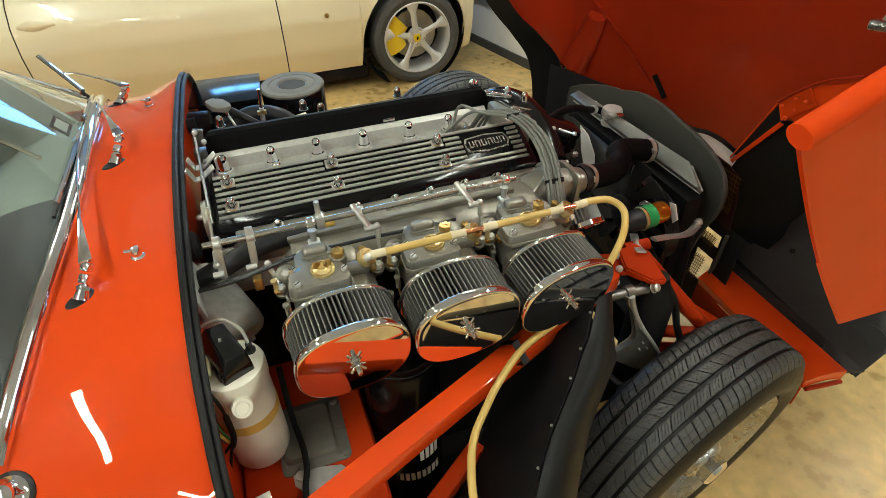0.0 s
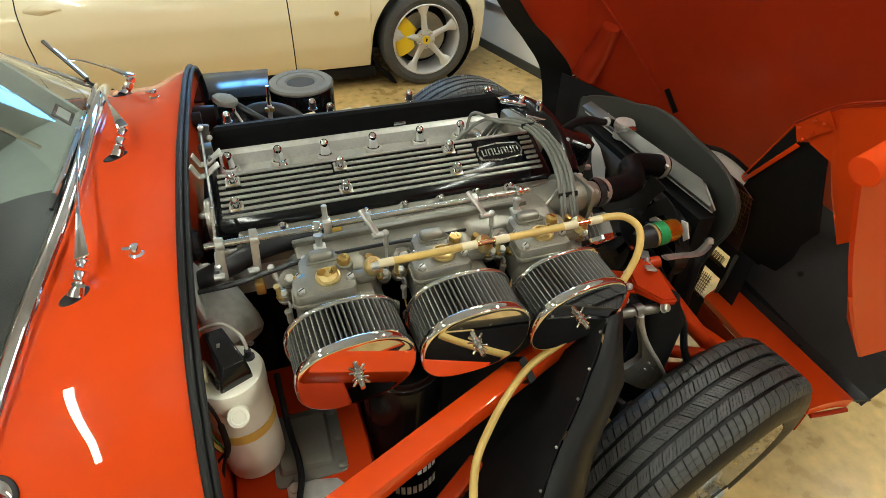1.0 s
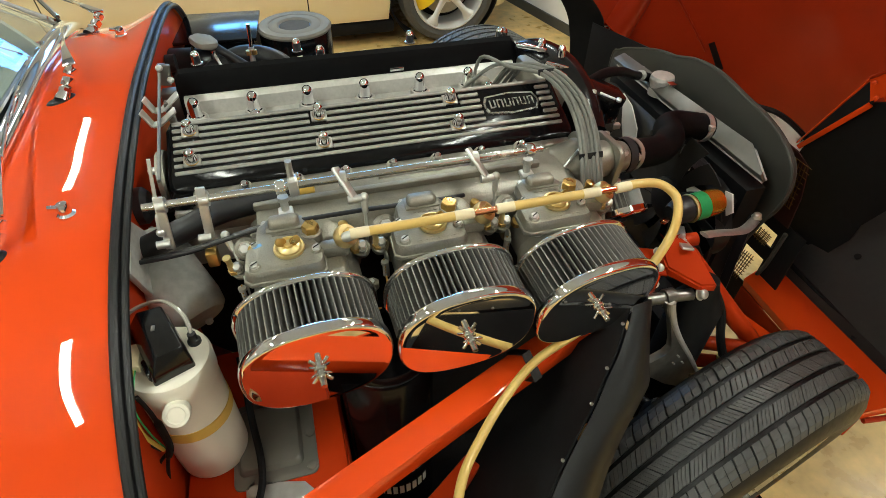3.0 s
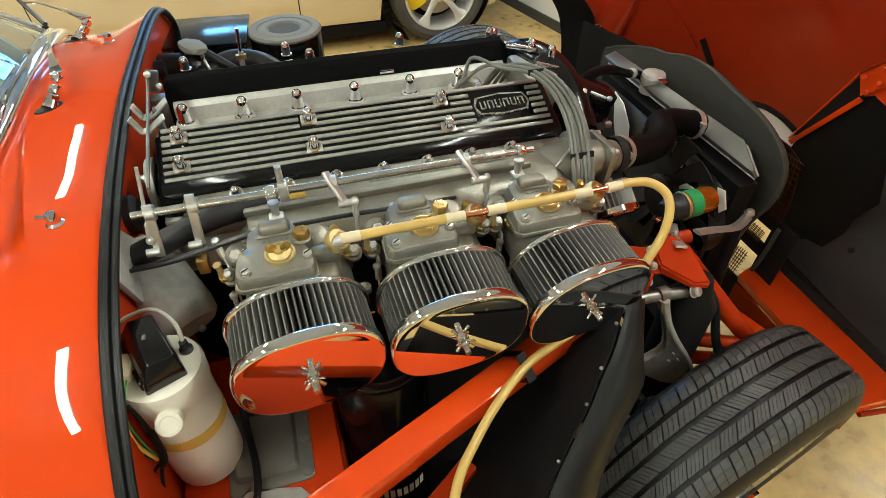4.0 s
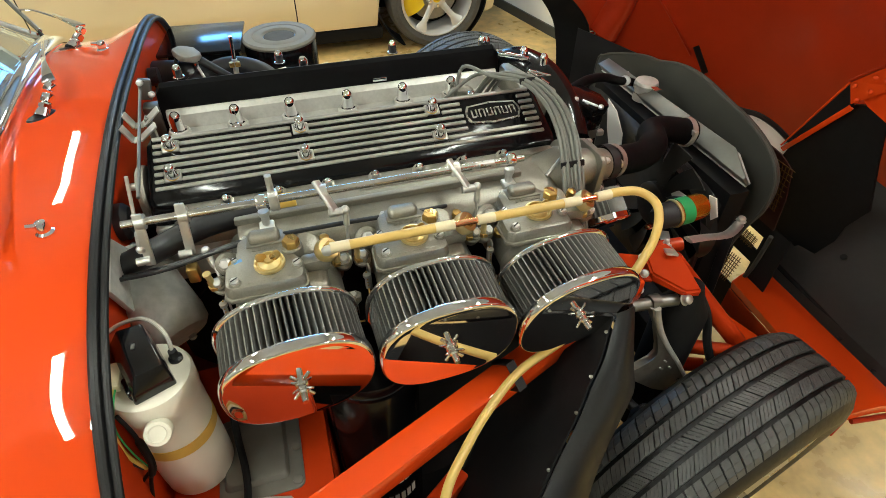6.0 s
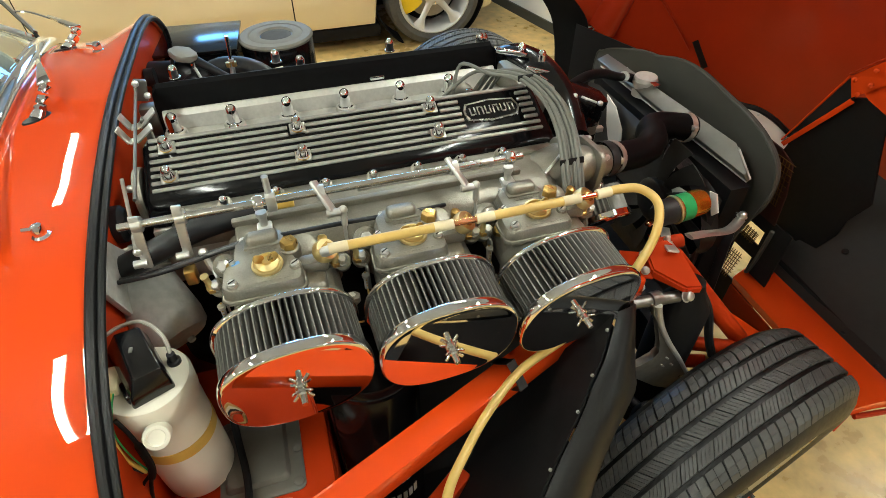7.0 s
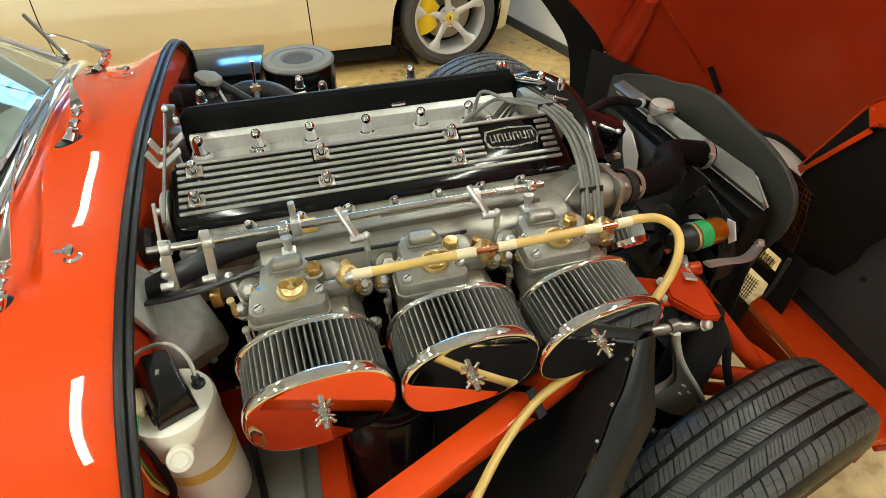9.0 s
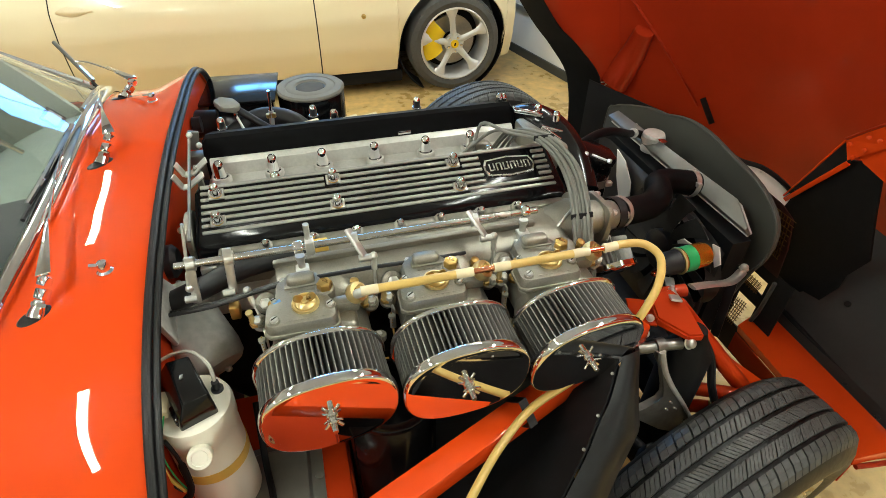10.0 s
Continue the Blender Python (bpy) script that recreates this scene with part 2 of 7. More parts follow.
def plate_of(bm, pts, thick, bevel=0.0):
    """A flat plate with the given corners in space, thick along its normal."""
    vs = [bm.verts.new(p) for p in pts]
    f = bm.faces.new(vs)
    f.normal_update()
    n = f.normal.copy()
    back = bmesh.ops.extrude_face_region(bm, geom=[f])
    bmesh.ops.translate(bm, verts=[v for v in back["geom"] if isinstance(v, bmesh.types.BMVert)], vec=n * thick)
    if bevel:
        bmesh.ops.bevel(bm, geom=bm.edges[:], offset=bevel, segments=2, affect="EDGES", profile=0.5)
    return bm


def oval(a, b, n=48, p=2.6):
    out = []
    for k in range(n):
        t = 2 * math.pi * k / n
        c, s = math.cos(t), math.sin(t)
        out.append((a * math.copysign(abs(c) ** (2 / p), c), b * math.copysign(abs(s) ** (2 / p), s)))
    return out


def oval_shell(bm, a, b, prof, m, n=72, p=2.5):
    """An oval plate with a rolled rim: (inset, height) pairs from outside to middle."""
    rows = []
    for d, h in prof:
        rows.append([bm.verts.new(m @ Vector((x, y, h))) for x, y in oval(a - d, b - d, n, p)])
    for r, q in zip(rows, rows[1:]):
        for k in range(n):
            bm.faces.new((r[k], r[(k + 1) % n], q[(k + 1) % n], q[k]))
    bm.faces.new(rows[-1])
    bm.faces.new(rows[0][::-1])
    return bm


def rounded(w, h, r, n=5):
    out = []
    for cx, cy, a0 in ((w / 2 - r, h / 2 - r, 0), (-w / 2 + r, h / 2 - r, 90), (-w / 2 + r, -h / 2 + r, 180), (w / 2 - r, -h / 2 + r, 270)):
        for k in range(n + 1):
            a = radians(a0 + 90 * k / n)
            out.append((cx + r * math.cos(a), cy + r * math.sin(a)))
    return out


def lerp_table(tab, x):
    xs, ys = zip(*tab)
    return float(np.interp(x, xs, ys))


def lerp_smooth(tab, x):
    """A smooth curve through the rows of a table."""
    k = max(1, min(len(tab) - 2, sum(1 for r in tab if r[0] <= x)))
    i = max(0, min(len(tab) - 2, k - 1))
    (x0, y0), (x1, y1) = tab[i], tab[i + 1]
    ya, yb = tab[max(i - 1, 0)], tab[min(i + 2, len(tab) - 1)]
    m0 = (y1 - ya[1]) / (x1 - ya[0])
    m1 = (yb[1] - y0) / (yb[0] - x0)
    d = x1 - x0
    t = (x - x0) / d
    return (2 * t ** 3 - 3 * t * t + 1) * y0 + (t ** 3 - 2 * t * t + t) * d * m0 + (3 * t * t - 2 * t ** 3) * y1 + (t ** 3 - t * t) * d * m1


MID = 0.635          # the red car's middle line, in y
HEADMID = 0.54       # the engine's middle line
PITCH = 0.195        # carburettor spacing
ROW = (-0.2, 0.0, 0.192)


# ---- the garage ----
def room():
    X0, X1, Y0, Y1, H = -5.0, 5.8, -4.6, 5.6, 3.4
    cx, cy = (X0 + X1) / 2, (Y0 + Y1) / 2
    solid("floor", box(B(), (cx, cy, -0.1), (X1 - X0, Y1 - Y0, 0.2)), FLOOR, (0, 0, 0), "tan sealed concrete garage floor with stains", "floor", kind="structure", smooth=0)
    solid("ceiling", box(B(), (cx, cy, H + 0.1), (X1 - X0, Y1 - Y0, 0.2)), CEIL, (0, 0, 0), "unseen garage ceiling, greyed to cut bounced light", "ceiling", kind="structure", smooth=0)
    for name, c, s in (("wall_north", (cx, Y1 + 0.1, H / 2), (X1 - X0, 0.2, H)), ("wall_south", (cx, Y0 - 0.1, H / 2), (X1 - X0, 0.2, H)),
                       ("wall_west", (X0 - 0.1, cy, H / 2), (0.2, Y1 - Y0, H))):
        solid(name, box(B(), c, s), FARWALL if name == "wall_north" else WALL, (0, 0, 0), "plain unseen garage wall, its tone set for bounced light", "wall", kind="structure", smooth=0)
    # the east end: one plain unseen panel in the greyed wall tone
    door = thing("wall_east", (X1, cy, 0), "plain unseen end wall of the garage", "wall", kind="structure")
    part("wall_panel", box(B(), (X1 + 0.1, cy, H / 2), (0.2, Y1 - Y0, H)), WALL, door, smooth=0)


def east_screen():
    """The low white panel wall beside the cream car's nose."""
    a, b = Vector((1.53, 5.0, 0)), Vector((2.1, 2.4, 0))
    d = (b - a).normalized()
    w = thing("partition", (a + b) / 2, "white panelled partition with grey trim strip on the floor", "wall", kind="structure")
    up = Vector((0, 0, 1))
    def run(name, z0, z1, t, mat):
        bm = B()
        bar(bm, a + up * (z0 + z1) / 2, b + up * (z0 + z1) / 2, t, z1 - z0)
        part(name, bm, mat, w, smooth=0)
    run("skirting", 0.0, 0.07, 0.07, GREY)
    run("lower_panel", 0.07, 0.36, 0.04, WHITE)
    run("trim_strip", 0.36, 0.40, 0.07, STEEL)
    run("upper_panel", 0.40, 1.3, 0.04, WHITE)


# the lamp rows run slightly askew to the red car
LEAN = 4.1
# Only k = 0 with i = 0, 1 shows in reflections; the rest add light.
LAMPS = [(-1.488 + 2.69 * k - 0.313 * i, -0.433 + 2.976 * i + 0.2 * k) for k in (0, 1, 2, -1) for i in (1, 0, -1)]


def lamp():
    f = thing("ceiling_light", (0, 0, 2.81), "white fluorescent ceiling light with two bare tubes", "ceiling light", group="fluorescent ceiling lights")
    part("housing", box(B(), (0, 0, 2.85), (0.036, 1.28, 0.08), bevel=0.006), WHITE, f)
    for x in (-0.011, 0.011):
        part("tube", cyl(B(), (x, -0.59, 2.792), (x, 0.59, 2.792), 0.0085, n=16), TUBE, f)
    for y in (-0.4, 0.4):
        part("hanger", cyl(B(), (0, y, 2.88), (0, y, 3.41), 0.004, n=8), STEEL, f)
    for y in (-0.61, 0.61):
        part("lamp_holder", box(B(), (0, y, 2.80), (0.05, 0.03, 0.05), bevel=0.005), WHITE, f)
    f.location, f.rotation_euler.z = (*LAMPS[0], 2.81), radians(LEAN)
    for x, y in LAMPS[1:]:
        copy_thing(f, pose(x, y, 2.81, 0, 0, LEAN))


def window():
    w = thing("window_1", (0.10, 5.58, 2.47), "bright daylit high garage window with white frame", "window", kind="structure")
    part("pane", box(B(), (0.10, 5.57, 2.47), (1.96, 0.02, 0.74)), SKYPANE, w, smooth=0)
    for x in (-0.90, -0.23, 0.43, 1.10):
        part("window_frame", box(B(), (x, 5.55, 2.47), (0.05, 0.06, 0.82), bevel=0.005), WHITE, w)
    for z in (2.08, 2.86):
        part("window_frame", box(B(), (0.10, 5.55, z), (2.06, 0.065, 0.05), bevel=0.005), WHITE, w)


room()
east_screen()
lamp()
window()


# ---- the cream car ----
FX, FY, FR = 0.975, 3.40, 0.34


def cream_side(z):
    """How far the flank lies from the wheel's outer face, by height."""
    return FY + lerp_table(((0.14, 0.06), (0.2, 0.02), (0.35, -0.03), (0.55, -0.05), (0.7, -0.02), (0.82, 0.08), (0.92, 0.26), (0.98, 0.55), (1.0, 0.9)), z)


def cream_bottom(x):
    d = abs(x - FX)
    if d < 0.405:
        return FR + math.sqrt(0.405 ** 2 - d * d) * 0.98
    return 0.17 if x < FX else 0.17 + 0.25 * max(0, x - FX - 0.45)


def cream_car():
    car = thing("sports_car", (FX - 1.2, FY + 0.8, 0), "cream coupe parked on the tan garage floor", "car")

    def flank(x0, x1, n, name, lab=""):
        def f(u, v):
            # columns crowd together at the ends of the span
            x = x0 + (x1 - x0) * (0.5 - 0.5 * math.cos(math.pi * u))
            zb = cream_bottom(x)
            z = zb + (1.0 - zb) * v
            nose = max(0.0, x - 1.15)
            return Vector((x, cream_side(z) + 0.9 * nose ** 2 + 0.012 * max(0, x) ** 2, z - 0.25 * nose * v))
        return part(name, sheet(B(), f, n, 26, 0.012), CREAM, car, lab)
    flank(-1.512, 0.012, 20, "door")
    flank(0.020, FX - 0.404, 10, "front_wing")
    flank(FX - 0.4048, FX + 0.4048, 40, "wheel_arch_panel")
    flank(FX + 0.405, 1.46, 12, "bumper")
    flank(-3.2, -1.52, 16, "rear_wing")
    part("shut_line", sheet(B(), lambda u, v: Vector((0.016, cream_side(0.17 + 0.83 * v) + 0.006, 0.17 + 0.83 * v)) + Vector((0.01 * (u - 0.5), 0, 0)), 1, 20), MATTE, car)
    part("shut_line", sheet(B(), lambda u, v: Vector((-1.516, cream_side(0.17 + 0.83 * v) + 0.006, 0.17 + 0.83 * v)) + Vector((0.01 * (u - 0.5), 0, 0)), 1, 20), MATTE, car)
    part("sill", box(B(), (-1.3, FY + 0.14, 0.115), (3.8, 0.18, 0.09), bevel=0.02), MATTE, car, "black lower sill")
    part("underbody", box(B(), (-0.7, FY + 1.0, 0.35), (4.2, 1.3, 0.36), bevel=0.05), MATTE, car)
    part("roof_mass", box(B(), (-1.2, FY + 1.0, 0.9), (3.4, 0.9, 0.3), bevel=0.1), CREAM, car)
    # door handle in its scoop, and the side marker
    bm = B()
    sheet(bm, lambda u, v: Vector((-1.38 + 0.20 * (u - 0.5), cream_side(0.71) - 0.002 - 0.018 * math.sin(math.pi * u) * math.sin(math.pi * v), 0.71 + 0.055 * (v - 0.5) * (0.3 + math.sin(math.pi * min(1, u * 1.2))))), 14, 6)
    part("door_handle", bm, CREAM, car)
    part("side_marker", lathe(B(), ((0.016, 0), (0.016, 0.008), (0.008, 0.014)), axis((0.33, cream_side(0.58) + 0.004, 0.58), (0, -1, 0)), 16), BRASS, car, "small round amber side marker")
    wheel = part("wheel", lathe(B(), ((0.245, -0.10), (0.29, -0.115), (0.325, -0.10), (0.34, -0.06), (0.34, 0.08), (0.325, 0.115), (0.29, 0.125), (0.25, 0.11)), axis((FX, FY + 0.08, FR), (0, -1, 0)), 64, True), TYRE, car, "low-profile tyre on a silver five-spoke wheel")
    part("rim", lathe(B(), ((0.252, 0.108), (0.256, 0.118), (0.248, 0.122), (0.236, 0.10), (0.225, 0.02), (0.225, -0.08), (0.24, -0.08), (0.245, 0.0)), axis((FX, FY + 0.08, FR), (0, -1, 0)), 64, True), RIM, wheel)
    part("brake_disc", lathe(B(), ((0.06, 0), (0.175, 0), (0.175, 0.02), (0.06, 0.02)), axis((FX, FY + 0.10, FR), (0, -1, 0)), 40, True), DISC, wheel)
    for k in range(5):
        a = radians(90 + 72 * k + 6)
        bm = B()
        def spoke(u, v, a=a):
            r = 0.03 + 0.212 * u
            w = 0.030 - 0.009 * math.sin(math.pi * u) + 0.022 * max(0, u - 0.7) / 0.3
            s = (v - 0.5) * 2 * w
            y = FY - 0.012 - 0.018 * u * u + 0.014 * (2 * v - 1) ** 2 - 0.006
            return Vector((FX + r * math.cos(a) - s * math.sin(a), y, FR + r * math.sin(a) + s * math.cos(a)))
        part("spoke", sheet(bm, spoke, 10, 6, -0.03), RIM, wheel)
        b = a + radians(36)
        part("wheel_nut", lathe(B(), ((0.011, 0), (0.011, 0.014), (0.006, 0.02)), axis((FX + 0.052 * math.cos(b), FY - 0.012, FR + 0.052 * math.sin(b)), (0, -1, 0)), 8), CHROME, wheel)
    part("hub", lathe(B(), ((0.07, -0.02), (0.07, 0.008), (0.034, 0.016)), axis((FX, FY - 0.005, FR), (0, -1, 0)), 32), RIM, wheel)
    part("centre_cap", lathe(B(), ((0.030, 0), (0.030, 0.012), (0.026, 0.016)), axis((FX, FY - 0.016, FR), (0, -1, 0)), 28), CALIPER, wheel, "yellow wheel centre cap with a black mark")
    part("cap_mark", box(B(), (FX, FY - 0.034, FR), (0.010, 0.003, 0.022), rot=(0, 14, 0)), MATTE, wheel)
    bm = B()
    def cal(u, v):
        a = radians(132 + 78 * u)
        r = 0.128 + 0.080 * v
        return Vector((FX + r * math.cos(a), FY + 0.055 - 0.02 * math.sin(math.pi * v), FR + r * math.sin(a)))
    part("brake_caliper", sheet(bm, cal, 18, 6, 0.06), CALIPER, wheel, "bright yellow brake caliper")
    part("tyre_inner", lathe(B(), ((0.24, 0), (0.02, 0.0), (0.02, 0.01), (0.24, 0.01)), axis((FX, FY + 0.18, FR), (0, -1, 0)), 40, True), MATTE, wheel)
    part("arch_liner", lathe(B(), ((0.40, -0.15), (0.40, 0.06), (0.41, 0.06), (0.41, -0.15)), axis((FX, FY + 0.12, FR), (0, -1, 0)), 48, True), MATTE, car)


cream_car()


# ---- the red car: body ----
def arch(dy):
    """Height of the scuttle's crown line, by distance from the middle."""
    return lerp_smooth(((-0.9, 0.60), (-0.8, 0.81), (-0.72, 0.925), (-0.63, 1.0), (-0.55, 1.045), (-0.45, 1.082), (-0.35, 1.108), (-0.25, 1.128), (-0.12, 1.146), (0, 1.153), (0.15, 1.150), (0.3, 1.142), (0.4, 1.13), (0.5, 1.108), (0.58, 1.075), (0.66, 1.01), (0.74, 0.91), (0.82, 0.80), (0.9, 0.66)), dy)


def rear(dy):
    """The same at the foot of the screen, where the far shoulder drops away."""
    return lerp_smooth(((-0.9, 0.60), (-0.8, 0.81), (-0.72, 0.92), (-0.63, 0.99), (-0.55, 1.035), (-0.4, 1.088), (-0.2, 1.114), (0, 1.122), (0.15, 1.117), (0.3, 1.10), (0.4, 1.082), (0.5, 1.055), (0.6, 1.01), (0.7, 0.93), (0.8, 0.82), (0.9, 0.65)), dy)


def crown(dy, u):
    f = min(1.0, max(0.0, dy / 0.3))
    f = f * f * (3 - 2 * f)
    far = min(1.0, u * 1.8)
    w = (1 - f) * u + f * far * far * (3 - 2 * far)
    d = min(0.9, max(-0.8, dy))
    a = arch(dy) + lerp_smooth(((-0.8, 0.0012), (-0.65, 0.0022), (-0.55, 0.0039), (-0.45, 0.0042), (-0.35, 0.003), (-0.25, -0.0001), (-0.12, -0.0045), (0, -0.0074), (0.12, -0.0085), (0.3, -0.007), (0.5, -0.0045), (0.9, 0)), d)
    r = rear(dy) + lerp_smooth(((-0.8, 0.0028), (-0.65, -0.0011), (-0.55, -0.005), (-0.45, -0.0067), (-0.35, -0.0061), (-0.25, -0.003), (-0.12, 0.0031), (0, 0.0093), (0.12, 0.013), (0.3, 0.012), (0.5, 0.008), (0.9, 0)), d)
    bow = lerp_smooth(((-0.8, 0.0089), (-0.65, 0.0044), (-0.55, 0.0002), (-0.45, -0.0011), (-0.35, -0.0008), (-0.25, -0.0003), (-0.12, 0.0002), (0, 0.0016), (0.12, 0.0028), (0.3, 0.0030), (0.9, 0.0024)), d)
    return a * (1 - w) + r * w + 4 * u * (1 - u) * bow


def screen_x(dy):
    return -0.630 - (0.24 if dy < 0 else 0.16) * dy * dy


red_car = thing("sports_car", (-0.44, MID, 0.24), "scarlet red classic coupe with its bonnet tipped open", "car")


def red_body():
    def scuttle(u, v):
        dy = -0.9 + 1.8 * v
        x = -0.438 + (screen_x(dy) + 0.438) * u
        return Vector((x, MID + dy, crown(dy, u) + 0.0006 * math.exp(-u * 45)))
    part("scuttle_panel", sheet(B(), scuttle, 36, 110, -0.004), RED, red_car, "glossy scarlet scuttle panel", smooth=50)
    for s in (-1, 1):
        def side(u, v, s=s):
            dy = 0.60 + 0.30 * v
            x = screen_x(dy) + 0.001 - 0.9 * u
            return Vector((x, MID + s * dy, rear(s * dy) + 0.0))
        part("side_panel", sheet(B(), side, 10, 16, -0.004 * s), RED, red_car, smooth=50)
        def flank(u, v, s=s):
            return Vector((-0.462 - 1.14 * u, MID + s * (0.898 - 0.10 * v * v), rear(s * 0.9) - 0.004 - 0.34 * v))
        part("flank", sheet(B(), flank, 10, 10, -0.004 * s), RED, red_car, smooth=50)
    out = [(MID + dy, arch(dy) - 0.006) for dy in np.linspace(-0.86, 0.86, 60)] + [(MID + 0.86, 0.45), (MID - 0.86, 0.45)]
    m = Matrix(((0, 0, 1, -0.452), (1, 0, 0, 0), (0, 1, 0, 0), (0, 0, 0, 1)))
    part("bulkhead", prism(B(), out, 0.016, m), RED_BAY_SHADE, red_car, "scarlet painted engine bulkhead", smooth=0)
    # the rubber seal: a flat foot and two rolls
    seal = part("bulkhead_seal", sweep(B(), [(-0.440, MID + dy, crown(dy, 0) + 0.010) for dy in np.linspace(-0.86, 0.86, 50)], 0.0070, n=10, k=2), RUBBER, red_car, "black rubber bulkhead seal")
    part("seal_roll", sweep(B(), [(-0.4285, MID + dy, crown(dy, 0) + 0.006) for dy in np.linspace(-0.86, 0.86, 50)], 0.0056, n=10, k=2), RUBBER, seal)
    # windscreen with its chrome base strip
    def glass(u, v):
        dy = -0.60 + 1.20 * v
        k = 1 - 0.12 * u
        return Vector((screen_x(dy) - 0.006 - 0.33 * u - 0.8 * u * dy * dy, MID + dy * k, rear(dy) * (1 - u) + u * (1.50 - 0.10 * (dy / 0.60) ** 2) + 0.012))
    screen = part("windscreen", sheet(B(), glass, 12, 40, 0.005), GLASS, red_car, "raked curved windscreen glass", smooth=60)
    screen.visible_shadow = False
    part("screen_trim", sweep(B(), [(screen_x(dy) + 0.004, MID + dy, crown(dy, 1) + 0.012) for dy in np.linspace(-0.62, 0.62, 40)], 0.0155, n=14, k=2), CHROME, screen, "chrome windscreen base trim")
    part("screen_rubber", sweep(B(), [(screen_x(dy) + 0.0165, MID + dy, crown(dy, 1) + 0.001) for dy in np.linspace(-0.62, 0.62, 40)], 0.004, n=8, k=2), RUBBER, screen)
    for s in (-1, 1):
        part("screen_pillar", sweep(B(), [glass(u, 0.5 + 0.5 * s) + Vector((0, s * 0.012, 0)) for u in (0, 0.25, 0.5, 0.75, 1)], 0.014, n=8), CHROME, screen)
    part("screen_header", sweep(B(), [glass(1, v) for v in np.linspace(0, 1, 16)], 0.014, n=8, k=2), CHROME, screen)
    # the cabin behind it
    part("dashboard", sheet(B(), lambda u, v: Vector((-0.68 - 0.30 * u, MID - 0.60 + 0.55 * v, rear(-0.60 + 0.55 * v) - 0.03 - 0.10 * u * u)), 8, 30, 0.01), LEATHER, red_car, "black padded dashboard top")
    # far half of the dash made pale, for the screen's pale reflection
    part("dash_cover", sheet(B(), lambda u, v: Vector((-0.68 - 0.30 * u, MID - 0.05 + 0.63 * v, rear(-0.05 + 0.63 * v) - 0.03 - 0.10 * u * u)), 8, 30, 0.01), CLOTH, red_car, "pale grey half of the dashboard, in place of a screen reflection")
    part("cabin_floor", box(B(), (-1.35, MID, 0.55), (1.4, 1.3, 0.04)), LEATHER, red_car, smooth=0)
    part("seat", box(B(), (-1.45, MID - 0.33, 0.85), (0.28, 0.48, 0.62), rot=(0, -14, 0), bevel=0.07, seg=3), CLOTH, red_car)
    part("seat", box(B(), (-1.45, MID + 0.33, 0.85), (0.28, 0.48, 0.62), rot=(0, -14, 0), bevel=0.07, seg=3), CLOTH, red_car)
    part("rear_trim", box(B(), (-2.0, MID, 1.0), (0.1, 1.25, 0.9), bevel=0.03), CLOTH, red_car)
    # pale sheet added so that the screen seems to mirror the ceiling
    part("side_lining", sheet(B(), lambda u, v: Vector((-0.72 - 1.3 * u, MID + 0.575 - 0.05 * v, 0.80 + (min(0.62, 0.17 + 1.62 * u)) * v)), 12, 6, 0.01), TRIM, red_car, "pale grey sheet added in the cabin, in place of a screen reflection")
    part("headlining", sheet(B(), lambda u, v: Vector((-1.07 - 1.0 * u, MID - 0.50 + 1.0 * v, 1.465 - 0.10 * (2 * v - 1) ** 2 - 0.25 * u * u)), 8, 14, 0.01), TRIM, red_car)
    part("roof", sheet(B(), lambda u, v: Vector((-1.06 - 1.1 * u, MID - 0.52 + 1.04 * v, 1.50 - 0.10 * (2 * v - 1) ** 2 - 0.25 * u * u)), 8, 14, 0.03), RED, red_car)
    ring = [(0.185 * math.cos(t), 0.185 * math.sin(t)) for t in np.linspace(0, 2 * math.pi, 40)]
    m = axis((-0.98, MID - 0.34, 1.06), (-0.9, 0, 0.45))
    part("steering_wheel", sweep(B(), [m @ Vector((a, b, 0)) for a, b in ring], 0.013, n=8, k=1), LEATHER, red_car)
    part("mirror_rod", cyl(B(), (-0.70, MID, 1.16), (-1.0, MID, 1.47), 0.005, n=8), CHROME, red_car)
    tax = part("sticker", box(B(), (-0.680, 0.772, 1.166), (0.002, 0.060, 0.040), rot=(0, -41, 0)), MAROON, red_car, "small dark red windscreen sticker with pale middle")
    part("sticker_panel", box(B(), (-0.6788, 0.772, 1.1672), (0.002, 0.044, 0.026), rot=(0, -41, 0)), TRIM, tax)


